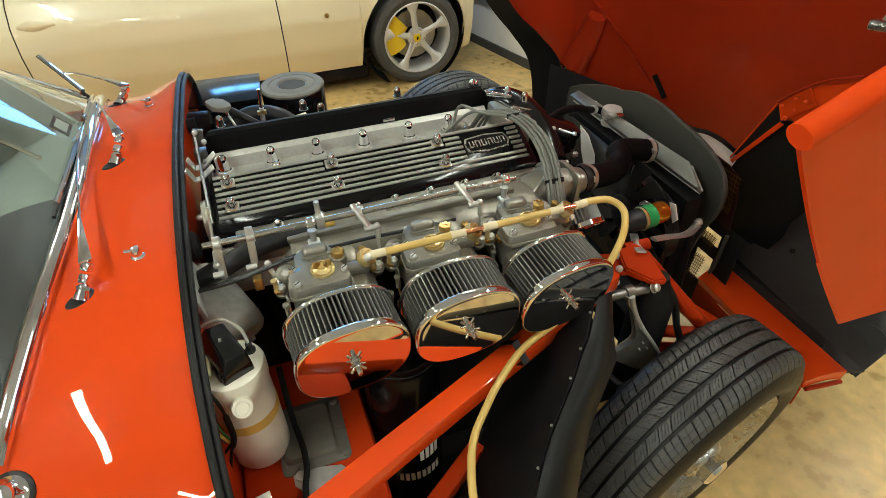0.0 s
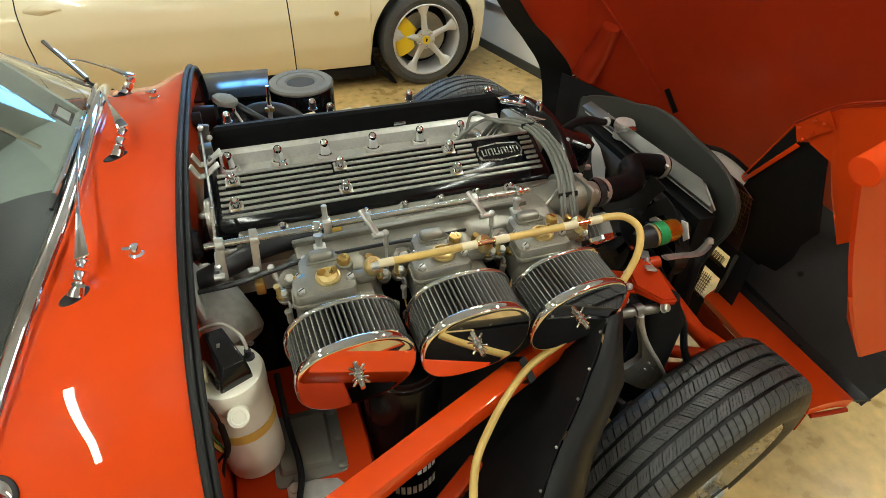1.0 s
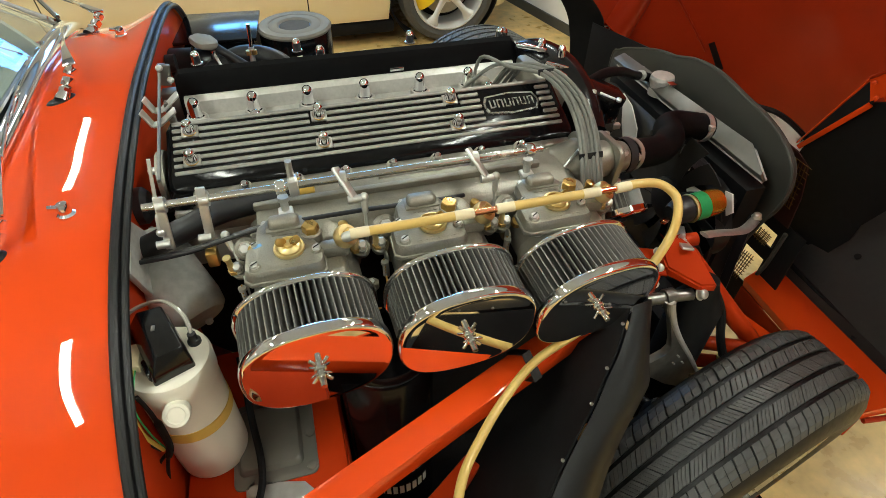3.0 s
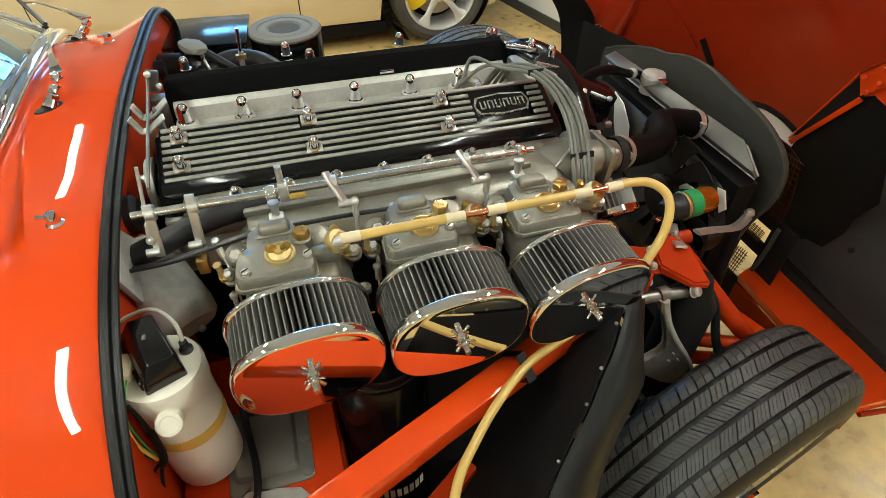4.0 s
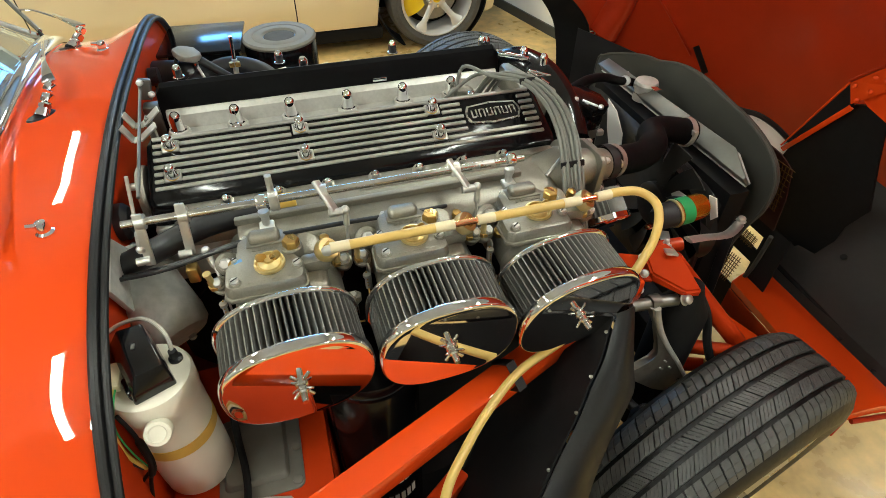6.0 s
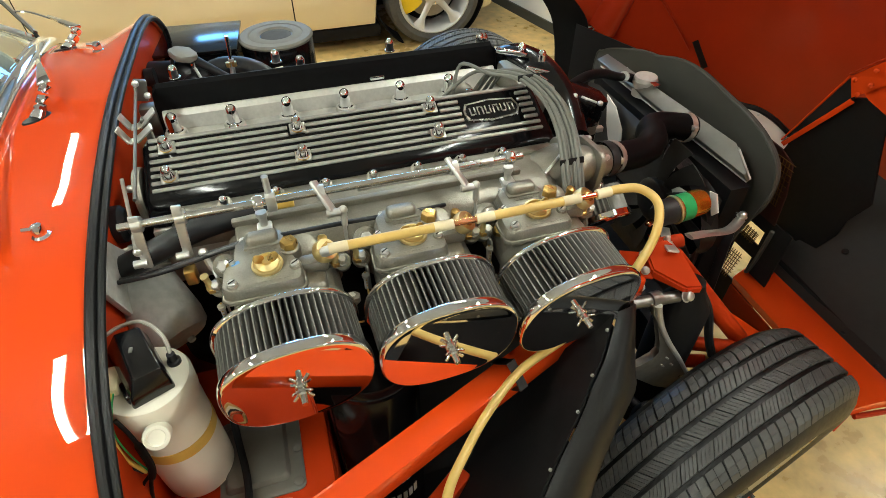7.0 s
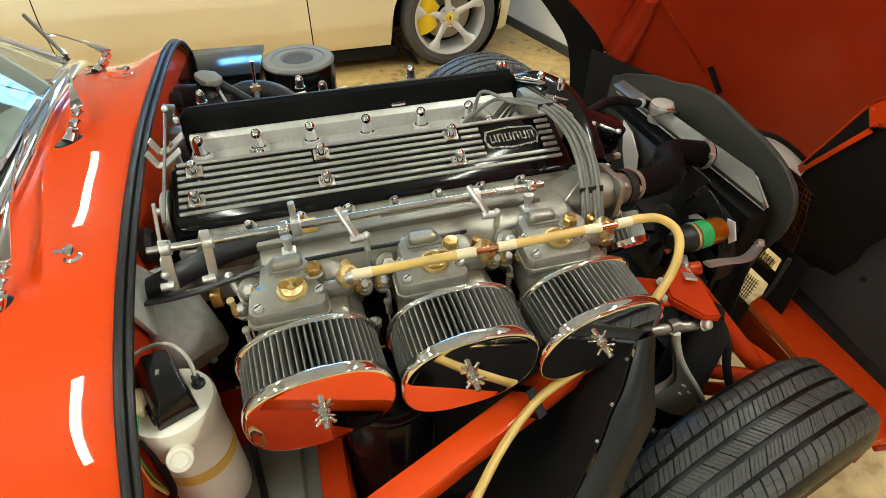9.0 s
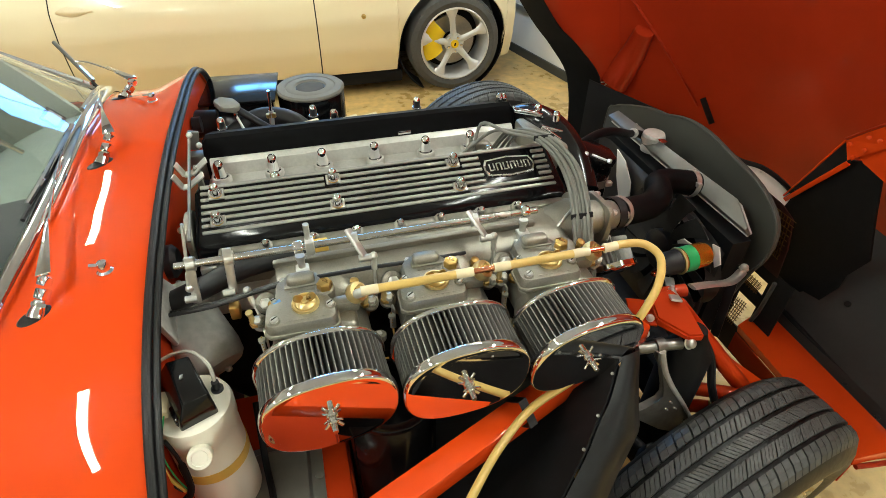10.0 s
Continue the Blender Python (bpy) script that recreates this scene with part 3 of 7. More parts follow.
def wiper(x, y, reach):
    """A wiper: pivot, knuckle, arm and a blade parked along the screen's foot."""
    def on_scuttle(px, py):
        e = py - MID
        return Vector((px, py, crown(e, (px + 0.438) / (screen_x(e) + 0.438))))
    p = on_scuttle(x, y)
    side = (on_scuttle(x, y + 0.02) - on_scuttle(x, y - 0.02)).normalized()
    fore = (on_scuttle(x + 0.02, y) - on_scuttle(x - 0.02, y)).normalized()
    up = fore.cross(side)
    m = Matrix((fore, side, up)).transposed().to_4x4()
    m.translation = p
    m = m @ Matrix.Rotation(radians(28), 4, "Z")
    w = part("wiper", oval_shell(B(), 0.026, 0.015, ((0, 0), (0, 0.003), (0.004, 0.006)), m, 28, 2.0), RUBBER, red_car, "chrome windscreen wiper with black blade")
    d = (fore * 0.42 + side * 0.72 + up * 0.52).normalized()
    h = m @ Vector((0.004, 0, 0.004))
    part("spindle_housing", lathe(B(), ((0.0135, -0.004), (0.0125, 0.004), (0.0098, 0.012), (0.0098, 0.019), (0.008, 0.022)), axis(h, d), 20), CHROME, w)
    part("spindle_nut", lathe(B(), ((0.0115, 0.012), (0.0115, 0.018)), axis(h, d), 6), CHROME, w, smooth=0)
    def block(at, size):
        bm = box(B(), (0, 0, 0), size, bevel=0.003)
        bmesh.ops.transform(bm, matrix=axis(at, d), verts=bm.verts)
        return bm
    part("knuckle", block(h + d * 0.031, (0.018, 0.016, 0.017)), CHROME, w)
    part("knuckle", block(h + d * 0.049 + up * 0.003, (0.017, 0.015, 0.015)), CHROME, w)
    a = h + d * 0.054 + up * 0.006
    ty = y + reach
    t = Vector((screen_x(ty - MID) + 0.002, ty, rear(ty - MID) + 0.040)) if y < 0.9 else Vector((-0.80, 1.36, 1.09))
    mid = a.lerp(t, 0.36) + up * 0.010
    across = (t - a).cross(up).normalized()
    bm = B()
    plate_of(bm, [a - across * 0.011, a + across * 0.011, mid + across * 0.0025, mid - across * 0.0025], 0.006, 0.001)
    part("arm", bm, CHROME, w)
    part("arm_rod", sweep(B(), [mid - (mid - a) * 0.1, mid.lerp(t, 0.5) + up * 0.006, t], 0.0026, n=8), CHROME, w)
    def along(d, h):
        if y > 0.9:
            return t + Vector((-0.45 * d, 0.75 * d, h - 0.03 + 0.15 * d))
        yy = ty + d
        return Vector((screen_x(yy - MID) - 0.012, yy, rear(yy - MID) + h))
    bm = B()
    sweep(bm, [along(d, 0.034) for d in (-0.16, -0.08, 0, 0.08, 0.14)], 0.0055, n=8)
    part("blade", bm, CHROME, w)
    bm = B()
    sweep(bm, [along(d, 0.026) for d in (-0.19, -0.08, 0, 0.08, 0.16)], 0.004, n=6)
    part("blade_rubber", bm, RUBBER, w)


JETX = -0.512


def jet(y):
    z = crown(y - MID, 0.40) + 0.004
    j = part("washer_jet", lathe(B(), ((0.0125, 0), (0.0125, 0.003), (0.0088, 0.006), (0.0088, 0.016), (0.007, 0.0205), (0.002, 0.022)), axis((JETX, y, z), (0, 0, 1)), 18), CHROME, red_car, "chrome windscreen washer jet")
    part("nozzle", cyl(B(), (JETX, y, z + 0.014), (JETX - 0.018, y - 0.003, z + 0.018), 0.0036, n=10), CHROME, j)


red_body()
wiper(-0.605, 0.240, 0.38)
wiper(-0.566, 0.600, 0.42)
wiper(-0.602, 1.000, 0.24)
jet(0.295)
esc = part("scuttle_catch", lathe(B(), ((0.028, 0), (0.028, 0.006), (0.020, 0.012), (0.016, 0.024), (0.008, 0.028)), axis((-0.705, -0.02, rear(-0.655) + 0.004), (-0.1, -0.5, 0.85)), 24), CHROME, red_car, "round chrome catch on a rubber base")
part("catch_base", lathe(B(), ((0.034, -0.002), (0.034, 0.004), (0.029, 0.006)), axis((-0.705, -0.02, rear(-0.655) + 0.004), (-0.1, -0.5, 0.85)), 24), RUBBER, esc)
jet(0.907)


# ---- bonnet, tipped forward ----
QUADS = (((0.436, 0.655), (0.375, 0.655), (0.382, 0.610), (0.442, 0.612)), ((0.436, 0.558), (0.388, 0.565), (0.402, 0.460), (0.446, 0.456)))
bonnet = thing("bonnet", (1.25, MID, 0.30), "scarlet clamshell bonnet tipped forward, black inner arches", "bonnet")


def shell_x(dy, z):
    return 1.47 - 0.38 * (abs(dy) / 0.8) ** 2.4 - 0.22 * (z - 0.8)


LIP = ((0.892, 0.50), (0.896, 0.653), (0.859, 0.86), (0.772, 0.987), (0.707, 1.06), (0.652, 1.129), (0.55, 1.27), (0.46, 1.42), (0.40, 1.6))


def lip(u):
    """The tipped wing's wheel-arch lip, in x and z."""
    k = u * (len(LIP) - 1)
    i = min(int(k), len(LIP) - 2)
    p = smooth_path([(x, 0, z) for x, z in LIP], 6)
    q = p[min(int(u * (len(p) - 1)), len(p) - 1)]
    return q.x, q.z


def bonnet_parts():
    def shell(u, v):
        dy = -0.80 + 1.60 * v
        z = 0.62 + 1.40 * u
        return Vector((shell_x(dy, z), MID + dy, z))
    part("inner_skin", sheet(B(), shell, 30, 50, 0.004), RED_IN_SHADE, bonnet, "red inner face of the bonnet, darkened as in shade", smooth=50)
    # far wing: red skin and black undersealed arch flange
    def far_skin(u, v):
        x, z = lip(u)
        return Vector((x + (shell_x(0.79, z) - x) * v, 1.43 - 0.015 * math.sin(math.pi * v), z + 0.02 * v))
    part("far_wing", sheet(B(), far_skin, 24, 6, 0.004), RED_IN_SHADE, bonnet)
    for x0, z0, x1, z1 in ((0.996, 0.827, 1.020, 0.827), (1.020, 0.827, 1.025, 0.816), (1.025, 0.816, 1.008, 0.807), (0.958, 0.851, 0.979, 0.839), (0.977, 0.852, 0.966, 0.834), (1.038, 0.860, 1.044, 0.855)):
        part("chalk_stroke", cyl(B(), (x0, 1.409, z0), (x1, 1.409, z1), 0.0026, n=6), WHITE, bonnet)
    def far_flange(u, v):
        x, z = lip(u)
        w = 0.040 + 0.060 * max(0.0, 1 - abs(u - 0.22) / 0.30) ** 1.5
        return Vector((x - 0.004 + w * 0.9 * v, 1.425 - 0.10 * v, z + 0.03 * v))
    part("far_arch_flange", sheet(B(), far_flange, 40, 6, 0.004), MATTE, bonnet, "black undersealed arch flange")
    def far_liner(u, v):
        return Vector((0.90 + 0.32 * u, 1.33 - 0.30 * u, 0.50 + 0.38 * v - 0.10 * u * v))
    part("far_arch_liner", sheet(B(), far_liner, 8, 6, 0.004), SATIN, bonnet)
    # near wing: an outer panel with a rolled top edge, reaching back past the tyre
    def near_skin(u, v):
        top = Vector((0.10, -0.340, 1.535)).lerp(Vector((0.62, -0.30, 1.72)), v)
        low = Vector((0.53, -0.240, 1.073)).lerp(Vector((1.02, -0.21, 0.98)), v)
        return top.lerp(low, u) + Vector((0.0, 0.03, 0.0)) * math.sin(math.pi * u) * (0.4 + v)
    part("near_wing", sheet(B(), near_skin, 16, 14, 0.005), RED_WING, bonnet, "scarlet near wing panel seen from inside", smooth=50)
    part("rolled_edge", sweep(B(), [near_skin(0, v) for v in np.linspace(0, 1, 6)], 0.011, n=14, k=2), RED_WING, bonnet)
    part("wing_return", sheet(B(), lambda u, v: near_skin(0.52 + 0.48 * u, 0).lerp(Vector((0.52, -0.15, 1.22)).lerp(Vector((0.68, -0.13, 1.0)), u), v), 8, 6, 0.004), RED_WING, bonnet)
    # inner wing wall beside the black diaphragm
    wall = [(1.058, 0.400, 1.078), (1.040, 0.305, 1.165), (1.030, 0.205, 1.215), (1.03, 0.10, 1.27), (1.10, 0.05, 0.98), (1.150, 0.205, 0.80), (1.116, 0.262, 0.925), (1.086, 0.290, 1.02), (1.075, 0.355, 1.04)]
    part("inner_wing", plate_of(B(), wall, 0.004), RED, bonnet, "scarlet inner wing wall", smooth=0)
    rim = [(1.090, 0.470, 0.920), (1.056, 0.404, 1.078), (1.03, 0.30, 1.175), (1.02, 0.20, 1.23)]
    part("wing_flange", sweep(B(), [Vector(p) + Vector((-0.008, -0.004, 0.006)) for p in rim[1:]], 0.007, n=8, k=4, flat=0.5), RED_IN_SHADE, bonnet)
    # black diaphragm with its red lip
    out = [(1.111, 0.532, 0.800), (1.090, 0.466, 0.916), (1.073, 0.382, 1.026), (1.074, 0.342, 1.044), (1.080, 0.316, 1.036), (1.087, 0.304, 1.016), (1.116, 0.289, 0.915), (1.155, 0.266, 0.785), (1.169, 0.302, 0.705), (1.186, 0.314, 0.641), (1.203, 0.352, 0.555), (1.199, 0.404, 0.545), (1.212, 0.470, 0.452), (1.217, 0.506, 0.421), (1.183, 0.499, 0.553), (1.149, 0.493, 0.683), (1.124, 0.495, 0.774)]
    part("arch_diaphragm", plate_of(B(), [Vector(p) + Vector((0.010, 0.006, 0)) for p in out], 0.006), MATTE, bonnet, "black arch diaphragm", smooth=0)
    bm = B()
    bar(bm, (1.106, 0.530, 0.812), (1.070, 0.384, 1.024), 0.013, 0.006, up=(0.9, 0.4, 0.3), bevel=0.001)
    part("lip", bm, RED, bonnet, "scarlet folded lip")
    part("lip_gusset", plate_of(B(), [(1.101, 0.523, 0.838), (1.054, 0.401, 1.076), (1.070, 0.380, 1.030)], 0.002), UNDERSEAL, bonnet, smooth=0)
    part("gusset_edge", cyl(B(), (1.099, 0.526, 0.836), (1.050, 0.402, 1.080), 0.0022, n=8), RED, bonnet)
    part("corner_bracket", plate_of(B(), [(1.050, 0.402, 1.080), (1.026, 0.318, 1.158), (1.046, 0.296, 1.118), (1.064, 0.385, 1.032)], 0.003), RED, bonnet, smooth=0)
    for p in ((1.046, 0.385, 1.080), (1.036, 0.345, 1.118), (1.050, 0.350, 1.082), (1.058, 0.372, 1.050), (1.040, 0.322, 1.120)):
        part("bolt", lathe(B(), ((0.0055, 0), (0.0055, 0.003), (0.0025, 0.005)), axis(Vector(p) + Vector((-0.004, -0.002, 0.0)), (-0.9, -0.4, 0.2)), 10), RED, bonnet)
    # valance: a dark plate that rises behind the diaphragm, a bolted strip and a seal
    def valance(u, v):
        p = Vector((1.150, 0.470, 0.500)).lerp(Vector((1.128, -0.085, 0.462)), v)
        q = Vector((1.42, 0.56, 0.72)).lerp(Vector((1.45, -0.04, 0.66)), v)
        return p.lerp(q, u) + Vector((0, 0, -0.03)) * math.sin(math.pi * u)
    part("black_valance", sheet(B(), valance, 14, 16, 0.006), VALANCE, bonnet, "dark grey undersealed inner valance with bolts")
    part("valance_dimple", lathe(B(), ((0.050, 0), (0.048, 0.004), (0.030, 0.002), (0.010, 0.001)), axis(valance(0.30, 0.90) + Vector((-0.003, 0, 0.004)), (-0.55, 0.0, 0.83)), 28), VALANCE, bonnet)
    part("valance_hole", lathe(B(), ((0.009, 0), (0.009, 0.002)), axis(valance(0.46, 0.34) + Vector((-0.006, 0, 0.010)), (-0.55, 0.0, 0.83)), 12), MATTE, bonnet)
    part("bolt_strip", sheet(B(), lambda u, v: Vector((1.075 + 0.062 * u, 0.42 - 0.49 * v - 0.02 * u, 0.487)), 3, 12, -0.006), VALANCE, bonnet, "dark bolted valance flange")
    part("valance_seal", sweep(B(), [(1.146, 0.455, 0.499), (1.138, 0.20, 0.485), (1.130, -0.075, 0.470)], 0.009, n=8), MATTE, bonnet)
    for x, y in ((1.090, 0.275), (1.080, 0.157), (1.108, 0.123), (1.082, 0.050), (1.104, 0.018), (1.094, -0.045)):
        b = part("bolt", lathe(B(), ((0.012, 0), (0.012, 0.003), (0.0065, 0.0035), (0.0065, 0.008), (0.004, 0.009)), axis((x, y, 0.4875), (0, 0, 1)), 12), SATIN, bonnet)
    # lower rail
    def rail(u, v):
        p = Vector((0.965, 0.366, 0)).lerp(Vector((1.074, 0.396, 0)), v)
        q = Vector((0.945, -0.066, 0)).lerp(Vector((1.068, -0.080, 0)), v)
        return p.lerp(q, u) + Vector((0, 0, 0.480 + 0.010 * math.sin(math.pi * v)))
    part("lower_rail", sheet(B(), rail, 8, 6, -0.03), RED, bonnet, "scarlet lower bonnet rail with drilled holes")
    part("rail_side", sheet(B(), lambda u, v: Vector((0.965 - 0.02 * u, 0.366 - 0.432 * u, 0.478 - 0.07 * v)), 6, 3, 0.004), RED_BAY_SHADE, bonnet)
    part("rail_end", sweep(B(), [(0.955, -0.070, 0.476), (1.01, -0.078, 0.476), (1.066, -0.084, 0.474)], 0.007, n=8), RED_IN_SHADE, bonnet)
    for x, y in ((1.022, 0.302), (1.018, 0.292), (0.985, 0.278), (0.983, 0.266)):
        part("hole", lathe(B(), ((0.0045, 0), (0.0045, 0.0015)), axis((x, y, 0.4905 - 0.10 * max(0, 1.0 - x) ), (0, 0, 1)), 10), MATTE, bonnet)
    stay = part("stay_bracket", box(B(), (1.235, 0.30, 1.30), (0.006, 0.10, 0.07), rot=(20, 0, 0), bevel=0.002), DIECAST, bonnet, "grey bonnet stay bracket")
    part("stay_bolt", lathe(B(), ((0.013, 0), (0.014, 0.004), (0.012, 0.05), (0.012, 0.09)), axis((1.215, 0.368, 1.272), (0.2, -1, 0.1)), 20), SHEETALU, stay)
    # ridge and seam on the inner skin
    part("inner_ridge", sweep(B(), [(1.10, 1.345, 1.04), (1.10, 1.39, 0.93), (1.06, 1.42, 0.82)], lambda q: 0.035 + 0.03 * q, n=16), RED_IN_SHADE, bonnet)
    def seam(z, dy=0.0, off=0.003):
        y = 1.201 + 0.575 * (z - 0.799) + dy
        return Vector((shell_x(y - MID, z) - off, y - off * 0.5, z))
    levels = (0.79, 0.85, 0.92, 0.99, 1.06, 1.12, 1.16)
    part("seam_strip", sweep(B(), [seam(z) for z in levels], 0.013, n=8, flat=0.3), RED_IN_SHADE, bonnet)
    part("seam_gap", sweep(B(), [seam(z, -0.015, 0.001) for z in levels], 0.0022, n=6), MATTE, bonnet)
    for z in (0.83, 0.90, 0.97, 1.04, 1.11):
        part("rivet", lathe(B(), ((0.008, 0), (0.008, 0.003), (0.005, 0.006)), axis(seam(z, 0.0, 0.006), (-0.8, -0.5, 0.2)), 10), RED_IN_SHADE, bonnet)
    bm = B()
    bar(bm, (1.28, 1.15, 0.84), (1.30, 1.085, 0.765), 0.006, 0.022, up=(1, 0, 0))
    part("seam_end", bm, MATTE, bonnet, smooth=0)
    # mouth: pale ducting with a black trim and wire mesh
    top = smooth_path([(0.93, 0.628, 0.940), (0.96, 0.625, 0.930), (1.0, 0.610, 0.910), (1.04, 0.580, 0.903), (1.08, 0.549, 0.880), (1.12, 0.519, 0.845)], 4)
    low = smooth_path([(0.95, 0.600, 0.920), (0.97, 0.590, 0.906), (1.0, 0.575, 0.885), (1.03, 0.558, 0.862), (1.06, 0.540, 0.840), (1.10, 0.512, 0.810)], 4)
    def duct(u, v):
        k = round(u * (len(top) - 1))
        return low[k].lerp(top[k], v) + Vector((0.012, 0.006, 0)) * math.sin(math.pi * v)
    part("mouth_duct", sheet(B(), duct, len(top) - 1, 5, 0.004), WHITE, bonnet, "pale grey mouth ducting")
    part("mouth_trim", sweep(B(), [p + Vector((-0.004, 0, 0.004)) for p in top], 0.007, n=8, k=1), RUBBER, bonnet)
    for k in (5, 12):
        part("duct_screw", lathe(B(), ((0.004, 0), (0.004, 0.002), (0.002, 0.003)), axis(top[k].lerp(low[k], 0.25) + Vector((-0.003, -0.003, 0.004)), (-0.6, -0.6, 0.5)), 8), STEEL, bonnet)
    screen = part("mouth_screen", plate_of(B(), [(0.99, 0.545, 0.892), (0.99, 0.431, 0.885), (0.99, 0.385, 0.868), (0.99, 0.362, 0.790), (0.99, 0.352, 0.700), (0.99, 0.44, 0.700), (0.99, 0.49, 0.76)], 0.004), MAROON, bonnet, "dark maroon backing behind the wire mesh", smooth=0)
    bm = B()
    for k in range(9):
        t = k / 8
        bar(bm, (0.984, 0.372 + 0.055 * t, 0.752), (0.984, 0.388 + 0.085 * t, 0.872), 0.0016, 0.0016)
        bar(bm, (0.984, 0.370, 0.752 + 0.120 * t), (0.984, 0.428 + 0.045 * t, 0.756 + 0.116 * t), 0.0016, 0.0016)
    part("wire_mesh", bm, MESH, screen, "gold-tinted wire mesh", smooth=0)
    grille = part("mouth_grille", sweep(B(), [(0.97, 0.335, 0.70), (0.99, 0.355, 0.56), (1.01, 0.395, 0.43)], 0.006, n=6), GREY, bonnet)
    for quad in QUADS:
        c = [Vector((0.986, y, z)) for y, z in quad]
        bm = B()
        for k in range(1, 6):
            t = k / 6
            bar(bm, c[0].lerp(c[1], t), c[3].lerp(c[2], t), 0.0018, 0.0018)
        for k in range(1, 8):
            t = k / 8
            bar(bm, c[0].lerp(c[3], t), c[1].lerp(c[2], t), 0.0018, 0.0018)
        part("wire_mesh", bm, MESH, grille, "gold-tinted wire mesh", smooth=0)
    # surround, cut away behind the two mesh windows
    for y0, y1, z0, z1 in ((0.30, 0.374, 0.36, 0.70), (0.447, 0.60, 0.36, 0.70), (0.374, 0.447, 0.657, 0.70), (0.374, 0.447, 0.566, 0.610), (0.374, 0.447, 0.36, 0.456)):
        part("grille_surround", box(B(), (1.002, (y0 + y1) / 2, (z0 + z1) / 2), (0.004, y1 - y0, z1 - z0)), UNDERSEAL, bonnet, smooth=0)


bonnet_parts()


# ---- front wheels ----
def tread_block(prof, r0, a0, a1, m, slices=3, lean=0.0, cut=0.93):
    """One block of tread with the given profile (s, r), cut by fine sipes."""
    bm = B()
    step = (a1 - a0) / slices
    line = [(prof[0][0], r0)] + list(prof) + [(prof[-1][0], prof[-1][1] - 0.007)]
    s0, s1 = line[0][0], line[-1][0]
    n = len(line)
    for j in range(slices):
        rows = []
        for a in (a0 + step * j, a0 + step * (j + cut)):
            rows.append([bm.verts.new(m @ Vector((r * math.cos(b), r * math.sin(b), s))) for s, r, b in ((s, r, a + lean * (s - s0) / (s1 - s0)) for s, r in line)])
        p, q = rows
        for k in range(n - 1):
            bm.faces.new((p[k], p[k + 1], q[k + 1], q[k]))
        bm.faces.new(p[::-1])
        bm.faces.new(q)
    return bm


def road_wheel(at, steer, camber, full):
    c = Vector(at)
    ax = Vector((-math.sin(radians(steer)) * math.cos(radians(camber)), -math.cos(radians(steer)) * math.cos(radians(camber)), -math.sin(radians(camber))))
    k = 1.097
    w = thing("road_wheel", (c.x, c.y, c.z - 0.371), "black road tyre on a bright wheel with knock-off hub", "wheel", group="front wheels")
    m = axis(c, ax) @ Matrix.Diagonal((k, k, 1, 1))
    prof = [(0.205, -0.078), (0.235, -0.101), (0.275, -0.106), (0.305, -0.101), (0.3165, -0.094), (0.325, -0.082), (0.3285, -0.05), (0.3295, 0.0), (0.3285, 0.05), (0.325, 0.082), (0.3165, 0.092), (0.302, 0.102), (0.280, 0.109), (0.258, 0.108), (0.232, 0.096)]
    tyre = part("tyre", lathe(B(), prof, m, 120, True), RUBBER, w, smooth=40)
    # five rings of tread blocks, with sipes between them
    edge = [(0.0575, 0.3365), (0.072, 0.3345), (0.084, 0.328), (0.092, 0.317)]
    rows = (([(-q, r) for q, r in edge[::-1]], 58, 0.305, 0.07, 2, 0.04), ([(-0.0485, 0.337), (-0.0225, 0.3375)], 62, 0.329, 0.05, 3, 0.05), ([(-0.0130, 0.338), (0.0130, 0.338)], 62, 0.329, 0.05, 4, -0.05), ([(0.0225, 0.3375), (0.0485, 0.337)], 62, 0.329, 0.05, 4, 0.06), (edge, 58, 0.329, 0.06, 2, 0.03))
    for prof_k, n, ra, gap, cuts, lean in rows:
        s0 = prof_k[0][0]
        step = 2 * math.pi / n
        if full:
            base = part("tread_block", tread_block(prof_k, ra, 0, step * (1 - gap), Matrix.Identity(4), cuts, lean), TYRE, tyre, smooth=0)
            base.data.transform(Matrix.Translation(BASE[tyre]))
            for k in range(n):
                if k == 0:
                    ob = base
                else:
                    ob = base.copy()
                    scene.collection.objects.link(ob)
                    ob.parent = tyre
                ob.matrix_basis = Matrix.Translation(-BASE[tyre]) @ m @ Matrix.Rotation(step * k + 0.3 * s0, 4, "Z")
        else:
            bm = B()
            for k in range(n):
                t = tread_block(prof_k, ra, step * k, step * (k + 1 - gap), m, cuts, lean)
                me = bpy.data.meshes.new("scratch")
                t.to_mesh(me)
                t.free()
                bm.from_mesh(me)
                bpy.data.meshes.remove(me)
            part("tread_ring", bm, TYRE, tyre, smooth=0)
    part("rim", lathe(B(), ((0.212, 0.086), (0.227, 0.095), (0.222, 0.102), (0.208, 0.092), (0.17, 0.045), (0.06, 0.05), (0.06, 0.03), (0.17, 0.02), (0.19, -0.07), (0.20, -0.07)), m, 60, True), SHEETALU, w, "bright alloy rim")
    hub = part("knock_off_hub", lathe(B(), ((0.060, 0.03), (0.058, 0.080), (0.050, 0.092), (0.038, 0.096)), m, 36), SHEETALU, w, "bright knock-off hub nut")
    part("hub_nut", lathe(B(), ((0.038, 0.092), (0.038, 0.122), (0.032, 0.130), (0.012, 0.131)), m, 8), CHROME, hub, smooth=20)
    for q in range(5):
        a = 2 * math.pi * q / 5
        part("drive_pin", lathe(B(), ((0.010, 0.04), (0.010, 0.058), (0.006, 0.062)), m @ Matrix.Translation((0.10 * math.cos(a), 0.10 * math.sin(a), 0)), 6), STEEL, w, smooth=20)
